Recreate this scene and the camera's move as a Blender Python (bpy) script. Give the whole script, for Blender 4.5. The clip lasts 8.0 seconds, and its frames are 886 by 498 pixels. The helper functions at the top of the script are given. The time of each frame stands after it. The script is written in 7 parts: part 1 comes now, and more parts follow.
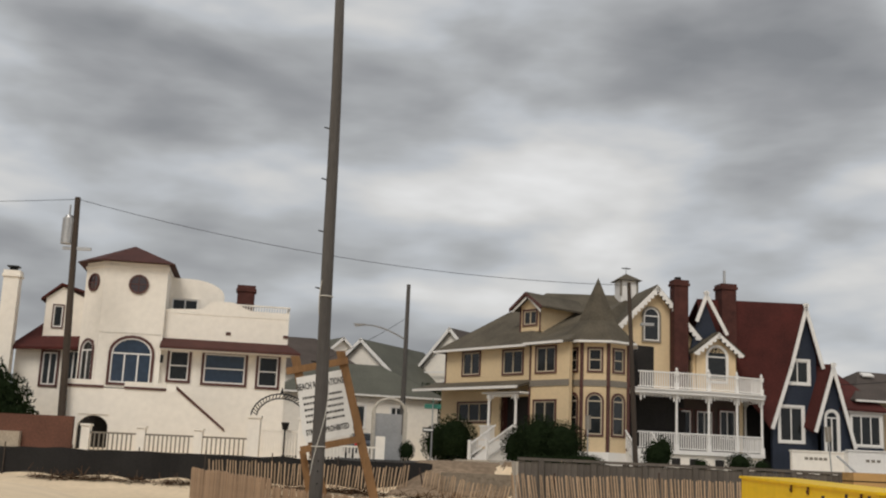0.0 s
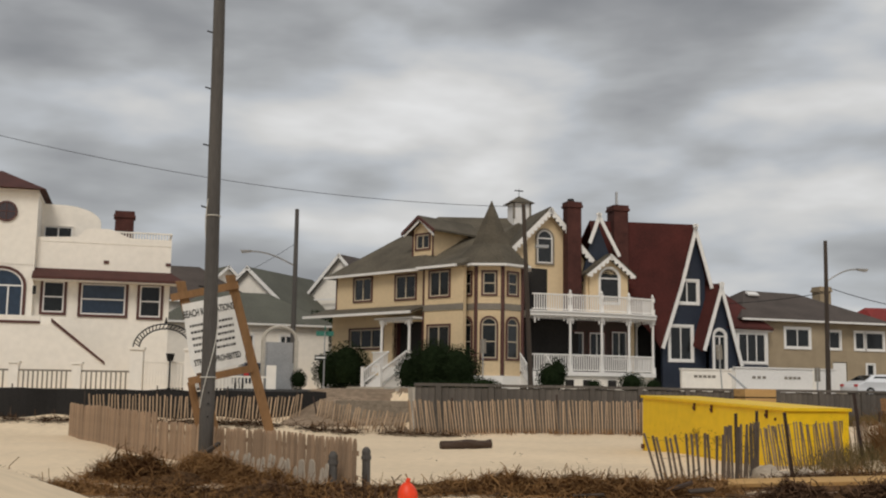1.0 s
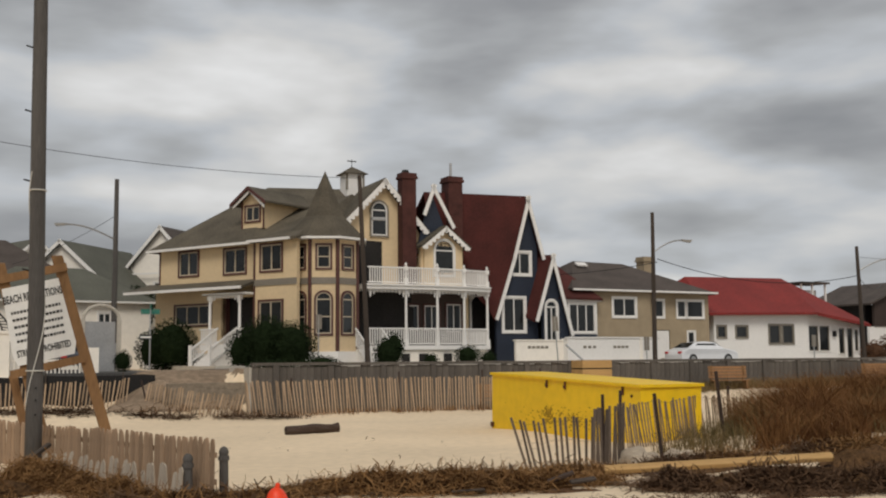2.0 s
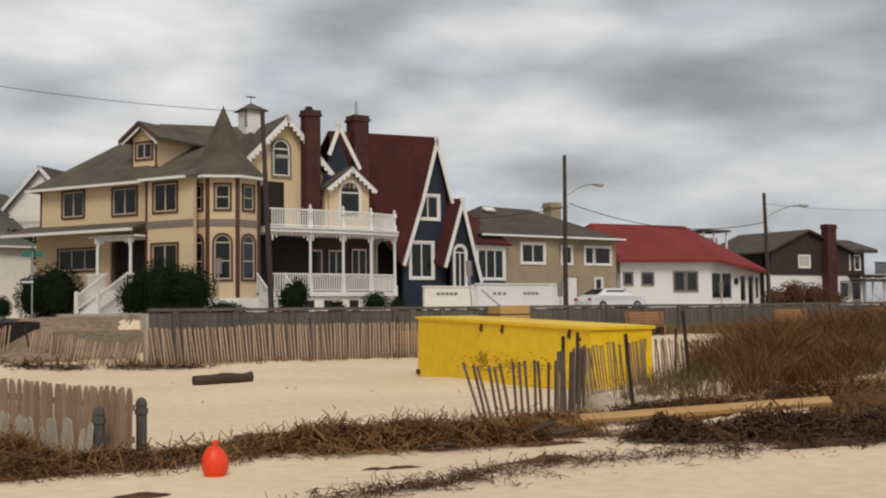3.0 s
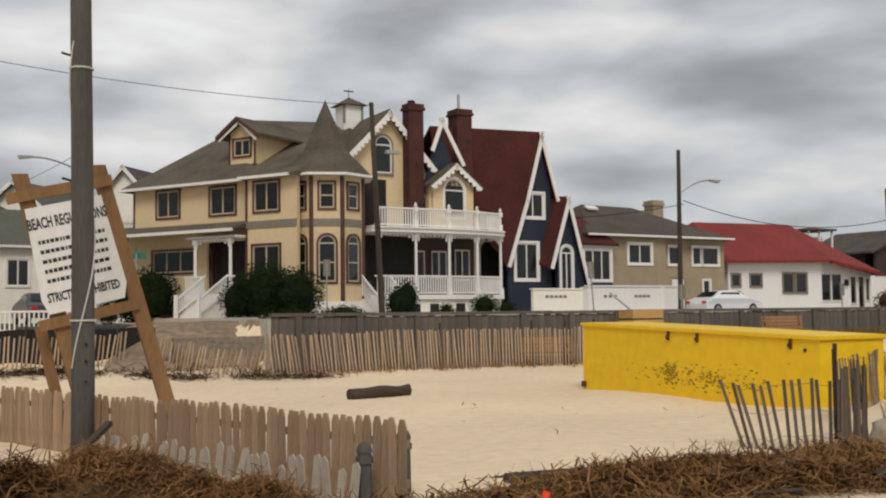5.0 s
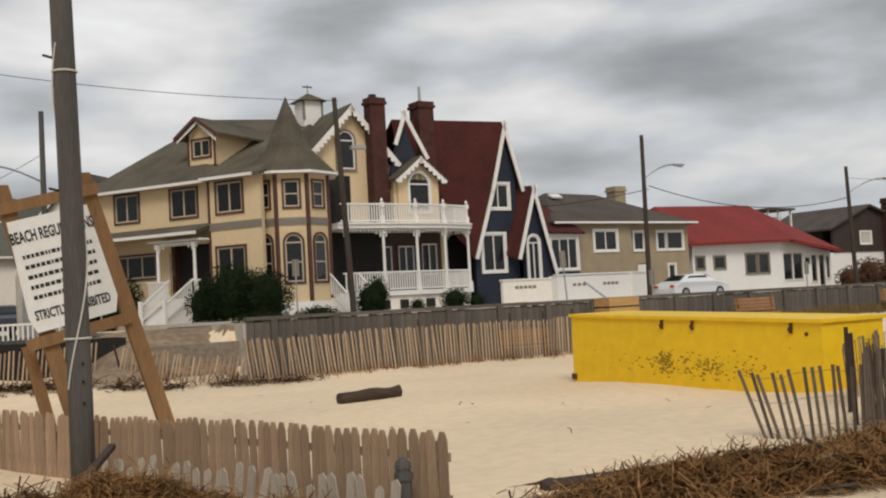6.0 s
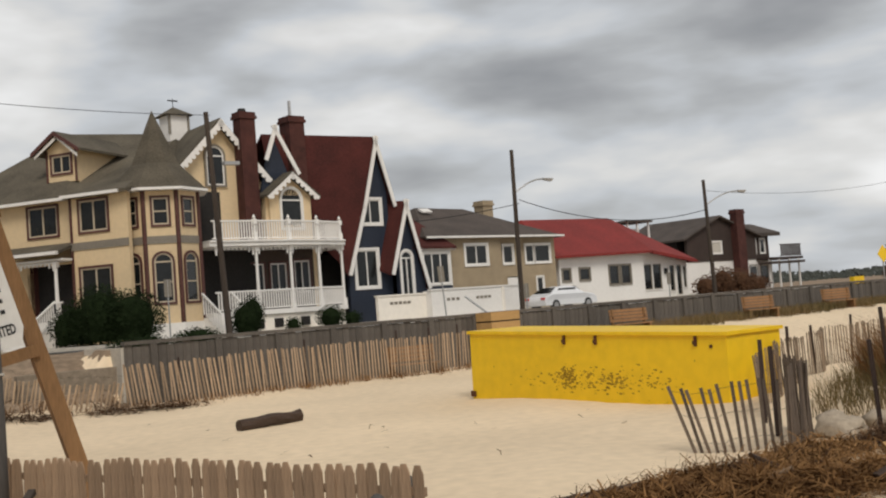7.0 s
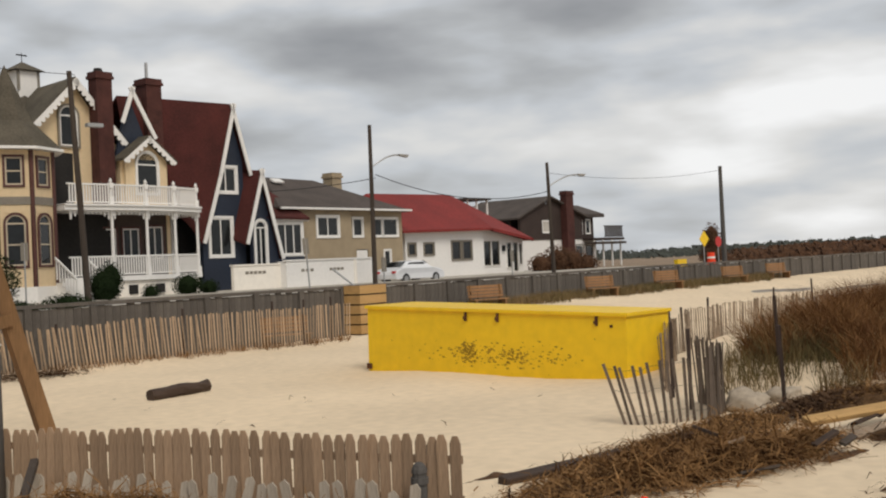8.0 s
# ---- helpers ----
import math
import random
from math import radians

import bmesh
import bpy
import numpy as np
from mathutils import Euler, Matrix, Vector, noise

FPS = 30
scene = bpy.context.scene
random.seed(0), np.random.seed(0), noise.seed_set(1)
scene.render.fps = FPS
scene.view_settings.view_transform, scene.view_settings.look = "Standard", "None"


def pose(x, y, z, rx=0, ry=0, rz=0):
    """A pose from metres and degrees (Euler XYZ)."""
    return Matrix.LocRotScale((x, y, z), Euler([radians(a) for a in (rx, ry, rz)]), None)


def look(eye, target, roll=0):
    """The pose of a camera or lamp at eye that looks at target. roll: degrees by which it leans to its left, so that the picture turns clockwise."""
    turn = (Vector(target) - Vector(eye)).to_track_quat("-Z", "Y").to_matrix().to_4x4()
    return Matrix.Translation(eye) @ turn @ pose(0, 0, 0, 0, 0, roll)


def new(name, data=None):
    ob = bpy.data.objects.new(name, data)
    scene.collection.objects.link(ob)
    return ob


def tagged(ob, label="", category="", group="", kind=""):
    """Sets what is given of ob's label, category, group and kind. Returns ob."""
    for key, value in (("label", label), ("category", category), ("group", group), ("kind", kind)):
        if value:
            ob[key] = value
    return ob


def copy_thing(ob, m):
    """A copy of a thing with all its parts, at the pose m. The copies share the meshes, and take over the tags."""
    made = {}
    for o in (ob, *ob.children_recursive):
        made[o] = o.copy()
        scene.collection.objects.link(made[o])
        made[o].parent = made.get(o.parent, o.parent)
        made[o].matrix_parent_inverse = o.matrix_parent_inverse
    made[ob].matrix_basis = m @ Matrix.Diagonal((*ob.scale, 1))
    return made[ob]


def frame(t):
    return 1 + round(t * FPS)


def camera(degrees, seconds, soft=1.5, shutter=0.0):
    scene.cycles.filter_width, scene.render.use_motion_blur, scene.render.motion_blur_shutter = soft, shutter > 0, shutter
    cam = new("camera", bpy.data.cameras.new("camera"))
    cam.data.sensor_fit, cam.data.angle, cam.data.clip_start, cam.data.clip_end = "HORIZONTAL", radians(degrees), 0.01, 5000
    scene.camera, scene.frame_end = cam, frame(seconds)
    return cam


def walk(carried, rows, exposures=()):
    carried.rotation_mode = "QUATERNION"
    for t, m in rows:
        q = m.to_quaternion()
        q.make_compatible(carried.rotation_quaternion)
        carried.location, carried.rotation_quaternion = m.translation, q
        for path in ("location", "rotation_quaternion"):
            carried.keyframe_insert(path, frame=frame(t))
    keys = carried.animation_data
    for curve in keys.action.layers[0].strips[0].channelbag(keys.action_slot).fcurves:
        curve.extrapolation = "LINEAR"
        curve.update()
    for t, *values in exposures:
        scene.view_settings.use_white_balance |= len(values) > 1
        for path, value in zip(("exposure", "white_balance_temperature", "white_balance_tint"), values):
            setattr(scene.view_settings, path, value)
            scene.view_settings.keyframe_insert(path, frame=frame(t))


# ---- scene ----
cam = camera(44.99, 8.0, 2.1)
PATH = [
    (0, (-30.964, -60.950, 1.887), (-30.912, -58.989, 2.275), 2.49),
    (0.5, (-31.019, -60.100, 1.860), (-30.864, -58.133, 2.188), 2.06),
    (1, (-31.208, -59.191, 1.881), (-30.937, -57.227, 2.143), 0.86),
    (1.5, (-31.252, -58.523, 1.967), (-30.838, -56.578, 2.176), -0.17),
    (2, (-31.819, -57.589, 2.266), (-31.216, -55.693, 2.471), -0.52),
    (2.2, (-31.933, -57.063, 2.232), (-31.259, -55.191, 2.437), -0.49),
    (3.3, (-32.125, -53.648, 1.983), (-31.304, -51.826, 2.081), -0.44),
    (3.5, (-32.298, -53.050, 2.027), (-31.456, -51.239, 2.139), -0.18),
    (4, (-32.429, -51.100, 2.125), (-31.470, -49.348, 2.250), -0.15),
    (4.5, (-33.211, -50.402, 2.126), (-32.353, -48.599, 2.247), 0.13),
    (4.7, (-33.476, -50.572, 2.116), (-32.744, -48.715, 2.238), -0.02),
    (5.8, (-34.765, -49.795, 2.376), (-33.991, -47.953, 2.478), -2.84),
    (6, (-34.497, -49.543, 2.327), (-33.689, -47.716, 2.427), -3.11),
    (6.5, (-34.683, -48.548, 2.346), (-33.755, -46.780, 2.450), -4.38),
    (7, (-35.404, -48.594, 2.548), (-34.349, -46.898, 2.655), -4.37),
    (7.5, (-36.225, -48.011, 2.690), (-35.030, -46.410, 2.788), -3.64),
    (8, (-37.965, -47.948, 2.876), (-36.630, -46.459, 2.905), -2.70),
]
walk(cam, [(t, look(e, g, r)) for t, e, g, r in PATH], [(0, 0.16, 6620, 10), (1.5, 0.1, 6620, 10), (2.2, 0.14, 6620, 10), (3.3, 0.26, 6620, 10), (5.8, 0.28, 6620, 10), (8, 0.3, 6620, 10)])

# ---- light: overcast sky, weak wide sun ----
world = bpy.data.worlds.new("overcast_sky")
scene.world = world
world.use_nodes = True


def make_sky():
    nt = world.node_tree
    nt.nodes.clear()
    def N(kind, **kw):
        n = nt.nodes.new(kind)
        for k, v in kw.items():
            n.inputs[k].default_value = v
        return n

    L = nt.links.new
    out, bg = N("ShaderNodeOutputWorld"), N("ShaderNodeBackground")
    tc, sep = N("ShaderNodeTexCoord"), N("ShaderNodeSeparateXYZ")
    L(tc.outputs["Generated"], sep.inputs[0])

    def mth(op, a, b=None, clamp=False):
        n = nt.nodes.new("ShaderNodeMath")
        n.operation, n.use_clamp = op, clamp
        for i, v in enumerate((a, b)):
            if v is None:
                continue
            if isinstance(v, (int, float)):
                n.inputs[i].default_value = v
            else:
                L(v, n.inputs[i])
        return n.outputs[0]

    up = mth("MAXIMUM", sep.outputs["Z"], 0.0)
    com = N("ShaderNodeCombineXYZ")
    L(sep.outputs["X"], com.inputs[0])
    L(sep.outputs["Y"], com.inputs[1])
    # layers lie closer together low down
    L(mth("MULTIPLY", mth("POWER", up, 0.85), 2.7), com.inputs[2])
    mp = N("ShaderNodeMapping")
    mp.inputs["Rotation"].default_value = (radians(4), radians(-6), 0)
    mp.inputs["Scale"].default_value = (1.0, 1.0, 1.0)
    mp.inputs["Location"].default_value = SKY_SHIFT
    L(com.outputs[0], mp.inputs[0])
    big = N("ShaderNodeTexNoise", Scale=2.4, Detail=3.0, Roughness=0.4, Distortion=0.0)
    small = N("ShaderNodeTexNoise", Scale=5.6, Detail=4.0, Roughness=0.45, Distortion=0.1)
    L(mp.outputs[0], big.inputs[0]), L(mp.outputs[0], small.inputs[0])
    mix = mth("SUBTRACT", mth("ADD", mth("MULTIPLY", big.outputs[0], 0.7), mth("MULTIPLY", small.outputs[0], 0.52)), 0.068)
    # the deck is thinner and brighter low down and towards the open shore
    low = mth("SUBTRACT", 1.0, mth("MULTIPLY", up, 2.3), True)
    dens = mth("ADD", mth("ADD", mix, mth("MULTIPLY", low, 0.1)), mth("MULTIPLY", sep.outputs["X"], 0.08))
    ramp = N("ShaderNodeValToRGB")
    L(dens, ramp.inputs[0])
    cr = ramp.color_ramp
    cr.elements[0].position, cr.elements[0].color = 0.42, (0.215, 0.225, 0.24, 1)
    cr.elements[1].position, cr.elements[1].color = 0.76, (0.76, 0.77, 0.78, 1)
    for pos, col in ((0.5, (0.29, 0.3, 0.315, 1)), (0.56, (0.375, 0.39, 0.405, 1)), (0.61, (0.46, 0.485, 0.515, 1)), (0.67, (0.585, 0.59, 0.59, 1))):
        el = cr.elements.new(pos)
        el.color = col
    nish = N("ShaderNodeTexSky")
    nish.sky_type, nish.sun_disc = "NISHITA", False
    nish.sun_elevation, nish.sun_rotation = radians(42), radians(200)
    nish.air_density, nish.dust_density = 1.0, 2.0
    scl = N("ShaderNodeMixRGB")
    scl.blend_type = "MULTIPLY"
    scl.inputs[0].default_value = 1.0
    scl.inputs[2].default_value = (0.05, 0.05, 0.05, 1)
    L(nish.outputs[0], scl.inputs[1])
    both = N("ShaderNodeMixRGB")
    both.inputs[0].default_value = 0.94
    L(scl.outputs[0], both.inputs[1]), L(ramp.outputs[0], both.inputs[2])
    L(both.outputs[0], bg.inputs[0])
    bg.inputs[1].default_value = 1.0
    L(bg.outputs[0], out.inputs[0])


SKY_SHIFT = (0.4, 1.3, 0.6)
make_sky()
sun_data = bpy.data.lights.new("sun", "SUN")
sun_data.energy, sun_data.angle, sun_data.color = 1.5, radians(25), (1.0, 0.94, 0.85)
sun = new("sun", sun_data)
sun.matrix_world = look((-60, -120, 120), (-20, -10, 0))

# ---- materials ----
MATS = {}


def mat(name, col, rough=0.7, vary=0.12, scale=3.0, bump=0.0, bscale=30.0, metal=0.0, spec=0.4, col2=None, stretch=(1, 1, 1), random_tint=0.0, trans=0.0, wave=None):
    """A surface with two scales of variation in colour and a fine relief."""
    if name in MATS:
        return MATS[name]
    m = bpy.data.materials.new(name)
    MATS[name] = m
    m.use_nodes = True
    nt = m.node_tree
    b = nt.nodes["Principled BSDF"]
    L = nt.links.new
    b.inputs["Roughness"].default_value = rough
    b.inputs["Metallic"].default_value = metal
    b.inputs["Specular IOR Level"].default_value = spec
    b.inputs["Transmission Weight"].default_value = trans
    tc = nt.nodes.new("ShaderNodeTexCoord")
    mp = nt.nodes.new("ShaderNodeMapping")
    mp.inputs["Scale"].default_value = stretch
    L(tc.outputs["Object"], mp.inputs[0])
    n1, n2 = nt.nodes.new("ShaderNodeTexNoise"), nt.nodes.new("ShaderNodeTexNoise")
    n1.inputs["Scale"].default_value, n1.inputs["Detail"].default_value = scale * 0.25, 4
    n2.inputs["Scale"].default_value, n2.inputs["Detail"].default_value = scale * 4, 5
    L(mp.outputs[0], n1.inputs[0]), L(mp.outputs[0], n2.inputs[0])
    add = nt.nodes.new("ShaderNodeMath")
    add.operation = "ADD"
    L(n1.outputs[0], add.inputs[0]), L(n2.outputs[0], add.inputs[1])
    half = nt.nodes.new("ShaderNodeMapRange")
    half.inputs[1].default_value, half.inputs[2].default_value = 0.7, 1.3
    L(add.outputs[0], half.inputs[0])
    mix = nt.nodes.new("ShaderNodeMixRGB")
    lo = [max(0.0, c * (1 - vary)) for c in col]
    hi = list(col2) if col2 else [min(1.0, c * (1 + vary)) for c in col]
    mix.inputs[1].default_value, mix.inputs[2].default_value = (*lo, 1), (*hi, 1)
    L(half.outputs[0], mix.inputs[0])
    last = mix.outputs[0]
    if random_tint:
        oi = nt.nodes.new("ShaderNodeObjectInfo")
        hs = nt.nodes.new("ShaderNodeHueSaturation")
        mr = nt.nodes.new("ShaderNodeMapRange")
        mr.inputs[3].default_value, mr.inputs[4].default_value = 1 - random_tint, 1 + random_tint
        L(oi.outputs["Random"], mr.inputs[0])
        L(mr.outputs[0], hs.inputs["Value"])
        L(last, hs.inputs["Color"])
        last = hs.outputs[0]
    L(last, b.inputs["Base Color"])
    height = None
    if wave:
        # courses of boards or shingles, seen in relief; wave = (axis, per metre, depth)
        wv = nt.nodes.new("ShaderNodeTexWave")
        wv.wave_type, wv.bands_direction, wv.wave_profile = "BANDS", wave[0], "SAW"
        wv.inputs["Scale"].default_value = wave[1] * 0.314
        wv.inputs["Distortion"].default_value = wave[3] if len(wave) > 3 else 0.0
        L(tc.outputs["Object"], wv.inputs[0])
        bp = nt.nodes.new("ShaderNodeBump")
        bp.inputs["Strength"].default_value, bp.inputs["Distance"].default_value = wave[2], 0.05
        L(wv.outputs[1], bp.inputs["Height"])
        height = bp.outputs[0]
        L(height, b.inputs["Normal"])
    if bump:
        nb = nt.nodes.new("ShaderNodeTexNoise")
        nb.inputs["Scale"].default_value, nb.inputs["Detail"].default_value = bscale, 6
        L(mp.outputs[0], nb.inputs[0])
        bp2 = nt.nodes.new("ShaderNodeBump")
        bp2.inputs["Strength"].default_value, bp2.inputs["Distance"].default_value = bump, 0.03
        L(nb.outputs[0], bp2.inputs["Height"])
        if height:
            L(height, bp2.inputs["Normal"])
        L(bp2.outputs[0], b.inputs["Normal"])
    return m


SAND = mat("sand", (0.74, 0.595, 0.42), 0.95, 0.10, 0.9, 0.22, 7.0, spec=0.12)
ASPHALT = mat("asphalt", (0.07, 0.068, 0.065), 0.9, 0.3, 2.0, 0.3, 60)
CONCRETE = mat("concrete", (0.46, 0.42, 0.36), 0.9, 0.15, 1.5, 0.2, 30)
CREAM = mat("cream_siding", (0.74, 0.575, 0.36), 0.65, 0.06, 1.2, wave=("Z", 8, 0.35))
MAROON = mat("maroon_trim_paint", (0.085, 0.032, 0.026), 0.55, 0.2, 2)
TAUPE = mat("taupe_band_paint", (0.21, 0.185, 0.15), 0.6, 0.12, 2)
WHITE = mat("white_paint", (0.78, 0.76, 0.73), 0.55, 0.05, 1.5)
SHINGLE = mat("brown_shingles", (0.10, 0.085, 0.062), 0.9, 0.35, 3.0, 0.35, 18, wave=("Z", 9, 0.4, 0.6), random_tint=0.08)
RED_SHINGLE = mat("dark_red_shingles", (0.072, 0.016, 0.013), 0.9, 0.35, 3.0, 0.3, 18, wave=("Z", 9, 0.4, 0.6))
BRIGHT_RED = mat("red_roof", (0.2, 0.022, 0.018), 0.8, 0.25, 1.5, 0.2, 14, wave=("Z", 7, 0.3, 0.4))
DARK_SHINGLE = mat("dark_brown_shingles", (0.075, 0.06, 0.052), 0.9, 0.3, 3.0, 0.3, 18, wave=("Z", 9, 0.35, 0.6))
GREY_SHINGLE = mat("grey_green_shingles", (0.1, 0.1, 0.08), 0.9, 0.2, 2.0, 0.3, 18, wave=("Z", 8, 0.35, 0.6))
NAVY = mat("navy_siding", (0.022, 0.03, 0.05), 0.6, 0.2, 2.0, wave=("Z", 8, 0.3))
STUCCO = mat("white_stucco", (0.84, 0.79, 0.71), 0.85, 0.06, 0.8, 0.25, 14)
TAN_BRICK = mat("tan_brick", (0.36, 0.285, 0.19), 0.85, 0.14, 6.0, 0.3, 25, wave=("Z", 12, 0.2))
BROWN_SIDING = mat("dark_brown_siding", (0.045, 0.03, 0.025), 0.8, 0.25, 3.0, wave=("Z", 6, 0.4))
BRICK = mat("red_brick", (0.075, 0.026, 0.021), 0.9, 0.4, 8.0, 0.4, 20, wave=("Z", 12, 0.3))
MAROON_TILE = mat("maroon_roof_tile", (0.07, 0.024, 0.019), 0.8, 0.3, 5, 0.3, 20)
GLASS = mat("window_glass", (0.014, 0.016, 0.017), 0.1, 0.3, 0.8, spec=0.35)
BLUE_GLASS = mat("blue_window_glass", (0.02, 0.035, 0.06), 0.08, 0.3, 0.8, spec=0.6)
# near-black; on the shells inside houses it paints in the shade of rooms
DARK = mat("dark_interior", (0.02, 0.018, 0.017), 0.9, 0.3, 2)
CURTAIN = mat("pale_curtain", (0.5, 0.47, 0.42), 0.9, 0.2, 3)
YELLOW = mat("yellow_container_paint", (0.82, 0.53, 0.012), 0.5, 0.09, 0.8, 0.08, 6)
RUST = mat("rust", (0.09, 0.035, 0.015), 0.9, 0.4, 6, 0.3, 30)
SCUFF = mat("dirt_scuff", (0.40, 0.25, 0.02), 0.9, 0.3, 6)
OLD_WOOD = mat("weathered_wood", (0.25, 0.185, 0.13), 0.9, 0.28, 2.5, 0.4, 14, stretch=(6, 6, 0.7), random_tint=0.28)
LATH = mat("snow_fence_lath", (0.40, 0.285, 0.185), 0.9, 0.25, 3, 0.3, 14, stretch=(5, 5, 0.8), random_tint=0.3)
GREY_LATH = mat("weathered_grey_lath", (0.12, 0.09, 0.068), 0.9, 0.3, 3, 0.3, 14, stretch=(5, 5, 0.8), random_tint=0.3)
PICKET = mat("weathered_picket", (0.33, 0.225, 0.145), 0.9, 0.28, 2.5, 0.4, 10, stretch=(5, 5, 0.6), random_tint=0.22)
PALE_WOOD = mat("sun_bleached_wood", (0.42, 0.36, 0.29), 0.9, 0.2, 2.5, 0.3, 12, stretch=(5, 5, 0.7))
GREY_WOOD = mat("grey_bulkhead_wood", (0.115, 0.1, 0.086), 0.9, 0.28, 1.5, 0.35, 10, stretch=(3, 3, 0.8), random_tint=0.16)
POLE_WOOD = mat("grey_brown_pole_wood", (0.09, 0.083, 0.077), 0.9, 0.3, 2, 0.5, 12, stretch=(8, 8, 0.5))
DARK_POLE = mat("dark_creosote_wood", (0.06, 0.045, 0.035), 0.9, 0.3, 2, 0.4, 12, stretch=(8, 8, 0.5))
POST_WOOD = mat("brown_timber", (0.23, 0.125, 0.055), 0.85, 0.25, 2, 0.3, 12, stretch=(6, 6, 0.6))
NEW_PLANK = mat("yellow_pine", (0.46, 0.28, 0.11), 0.8, 0.2, 2, 0.2, 14, stretch=(0.5, 6, 6))
BENCH_WOOD = mat("orange_brown_bench_wood", (0.31, 0.165, 0.075), 0.8, 0.2, 3, 0.2, 14)
BLACK = mat("black_net", (0.014, 0.013, 0.013), 0.85, 0.3, 3)
IRON = mat("black_iron", (0.02, 0.02, 0.02), 0.5, 0.2, 5, metal=0.6)
STEEL = mat("galvanised_steel", (0.42, 0.42, 0.42), 0.45, 0.15, 4, metal=0.7)
RUSTY_POST = mat("rusty_steel_post", (0.055, 0.036, 0.03), 0.8, 0.3, 8)
ORANGE = mat("orange_plastic", (0.80, 0.055, 0.012), 0.45, 0.1, 3)
SIGN_WHITE = mat("sign_board_white", (0.74, 0.73, 0.70), 0.6, 0.06, 2)
SIGN_BLACK = mat("sign_letter_black", (0.015, 0.015, 0.015), 0.6, 0.1, 2)
ROPE = mat("pale_rope", (0.55, 0.53, 0.48), 0.9, 0.15, 12)
SHRUB = mat("dark_evergreen_leaf", (0.014, 0.023, 0.009), 0.9, 0.4, 6, spec=0.05)
DRY_SHRUB = mat("reddish_dry_leaf", (0.085, 0.042, 0.022), 0.9, 0.4, 6, spec=0.2)
GRASS_G = mat("green_dune_grass", (0.12, 0.11, 0.045), 0.85, 0.35, 1.2, spec=0.15, col2=(0.25, 0.165, 0.08))
GRASS_B = mat("dry_brown_grass", (0.13, 0.052, 0.024), 0.9, 0.35, 0.6, spec=0.1, col2=(0.29, 0.15, 0.06))
STRAW = mat("straw_debris", (0.19, 0.09, 0.036), 0.95, 0.55, 1.2, spec=0.1, col2=(0.34, 0.19, 0.08))
WRACK = mat("dark_wrack_debris", (0.095, 0.055, 0.032), 0.95, 0.5, 1.5, 0.6, 12, spec=0.1)
WET_WOOD = mat("dark_wet_wood", (0.052, 0.032, 0.022), 0.8, 0.4, 3, 0.4, 10, stretch=(1, 6, 6))
CAR_WHITE = mat("white_car_paint", (0.72, 0.73, 0.75), 0.25, 0.03, 1, spec=0.6)
TYRE = mat("black_rubber", (0.02, 0.02, 0.02), 0.8, 0.2, 5)
RED_SIGN = mat("red_sign", (0.5, 0.03, 0.03), 0.5, 0.1, 3)
GREEN_SIGN = mat("green_street_sign", (0.03, 0.16, 0.12), 0.5, 0.1, 3)
TREE_FAR = mat("far_tree_leaf", (0.05, 0.055, 0.046), 0.9, 0.3, 0.5)
SASH = mat("tan_sash_paint", (0.5, 0.42, 0.31), 0.55, 0.08, 2)
STONE = mat("grey_rock", (0.4, 0.33, 0.25), 0.9, 0.25, 3, 0.5, 8)


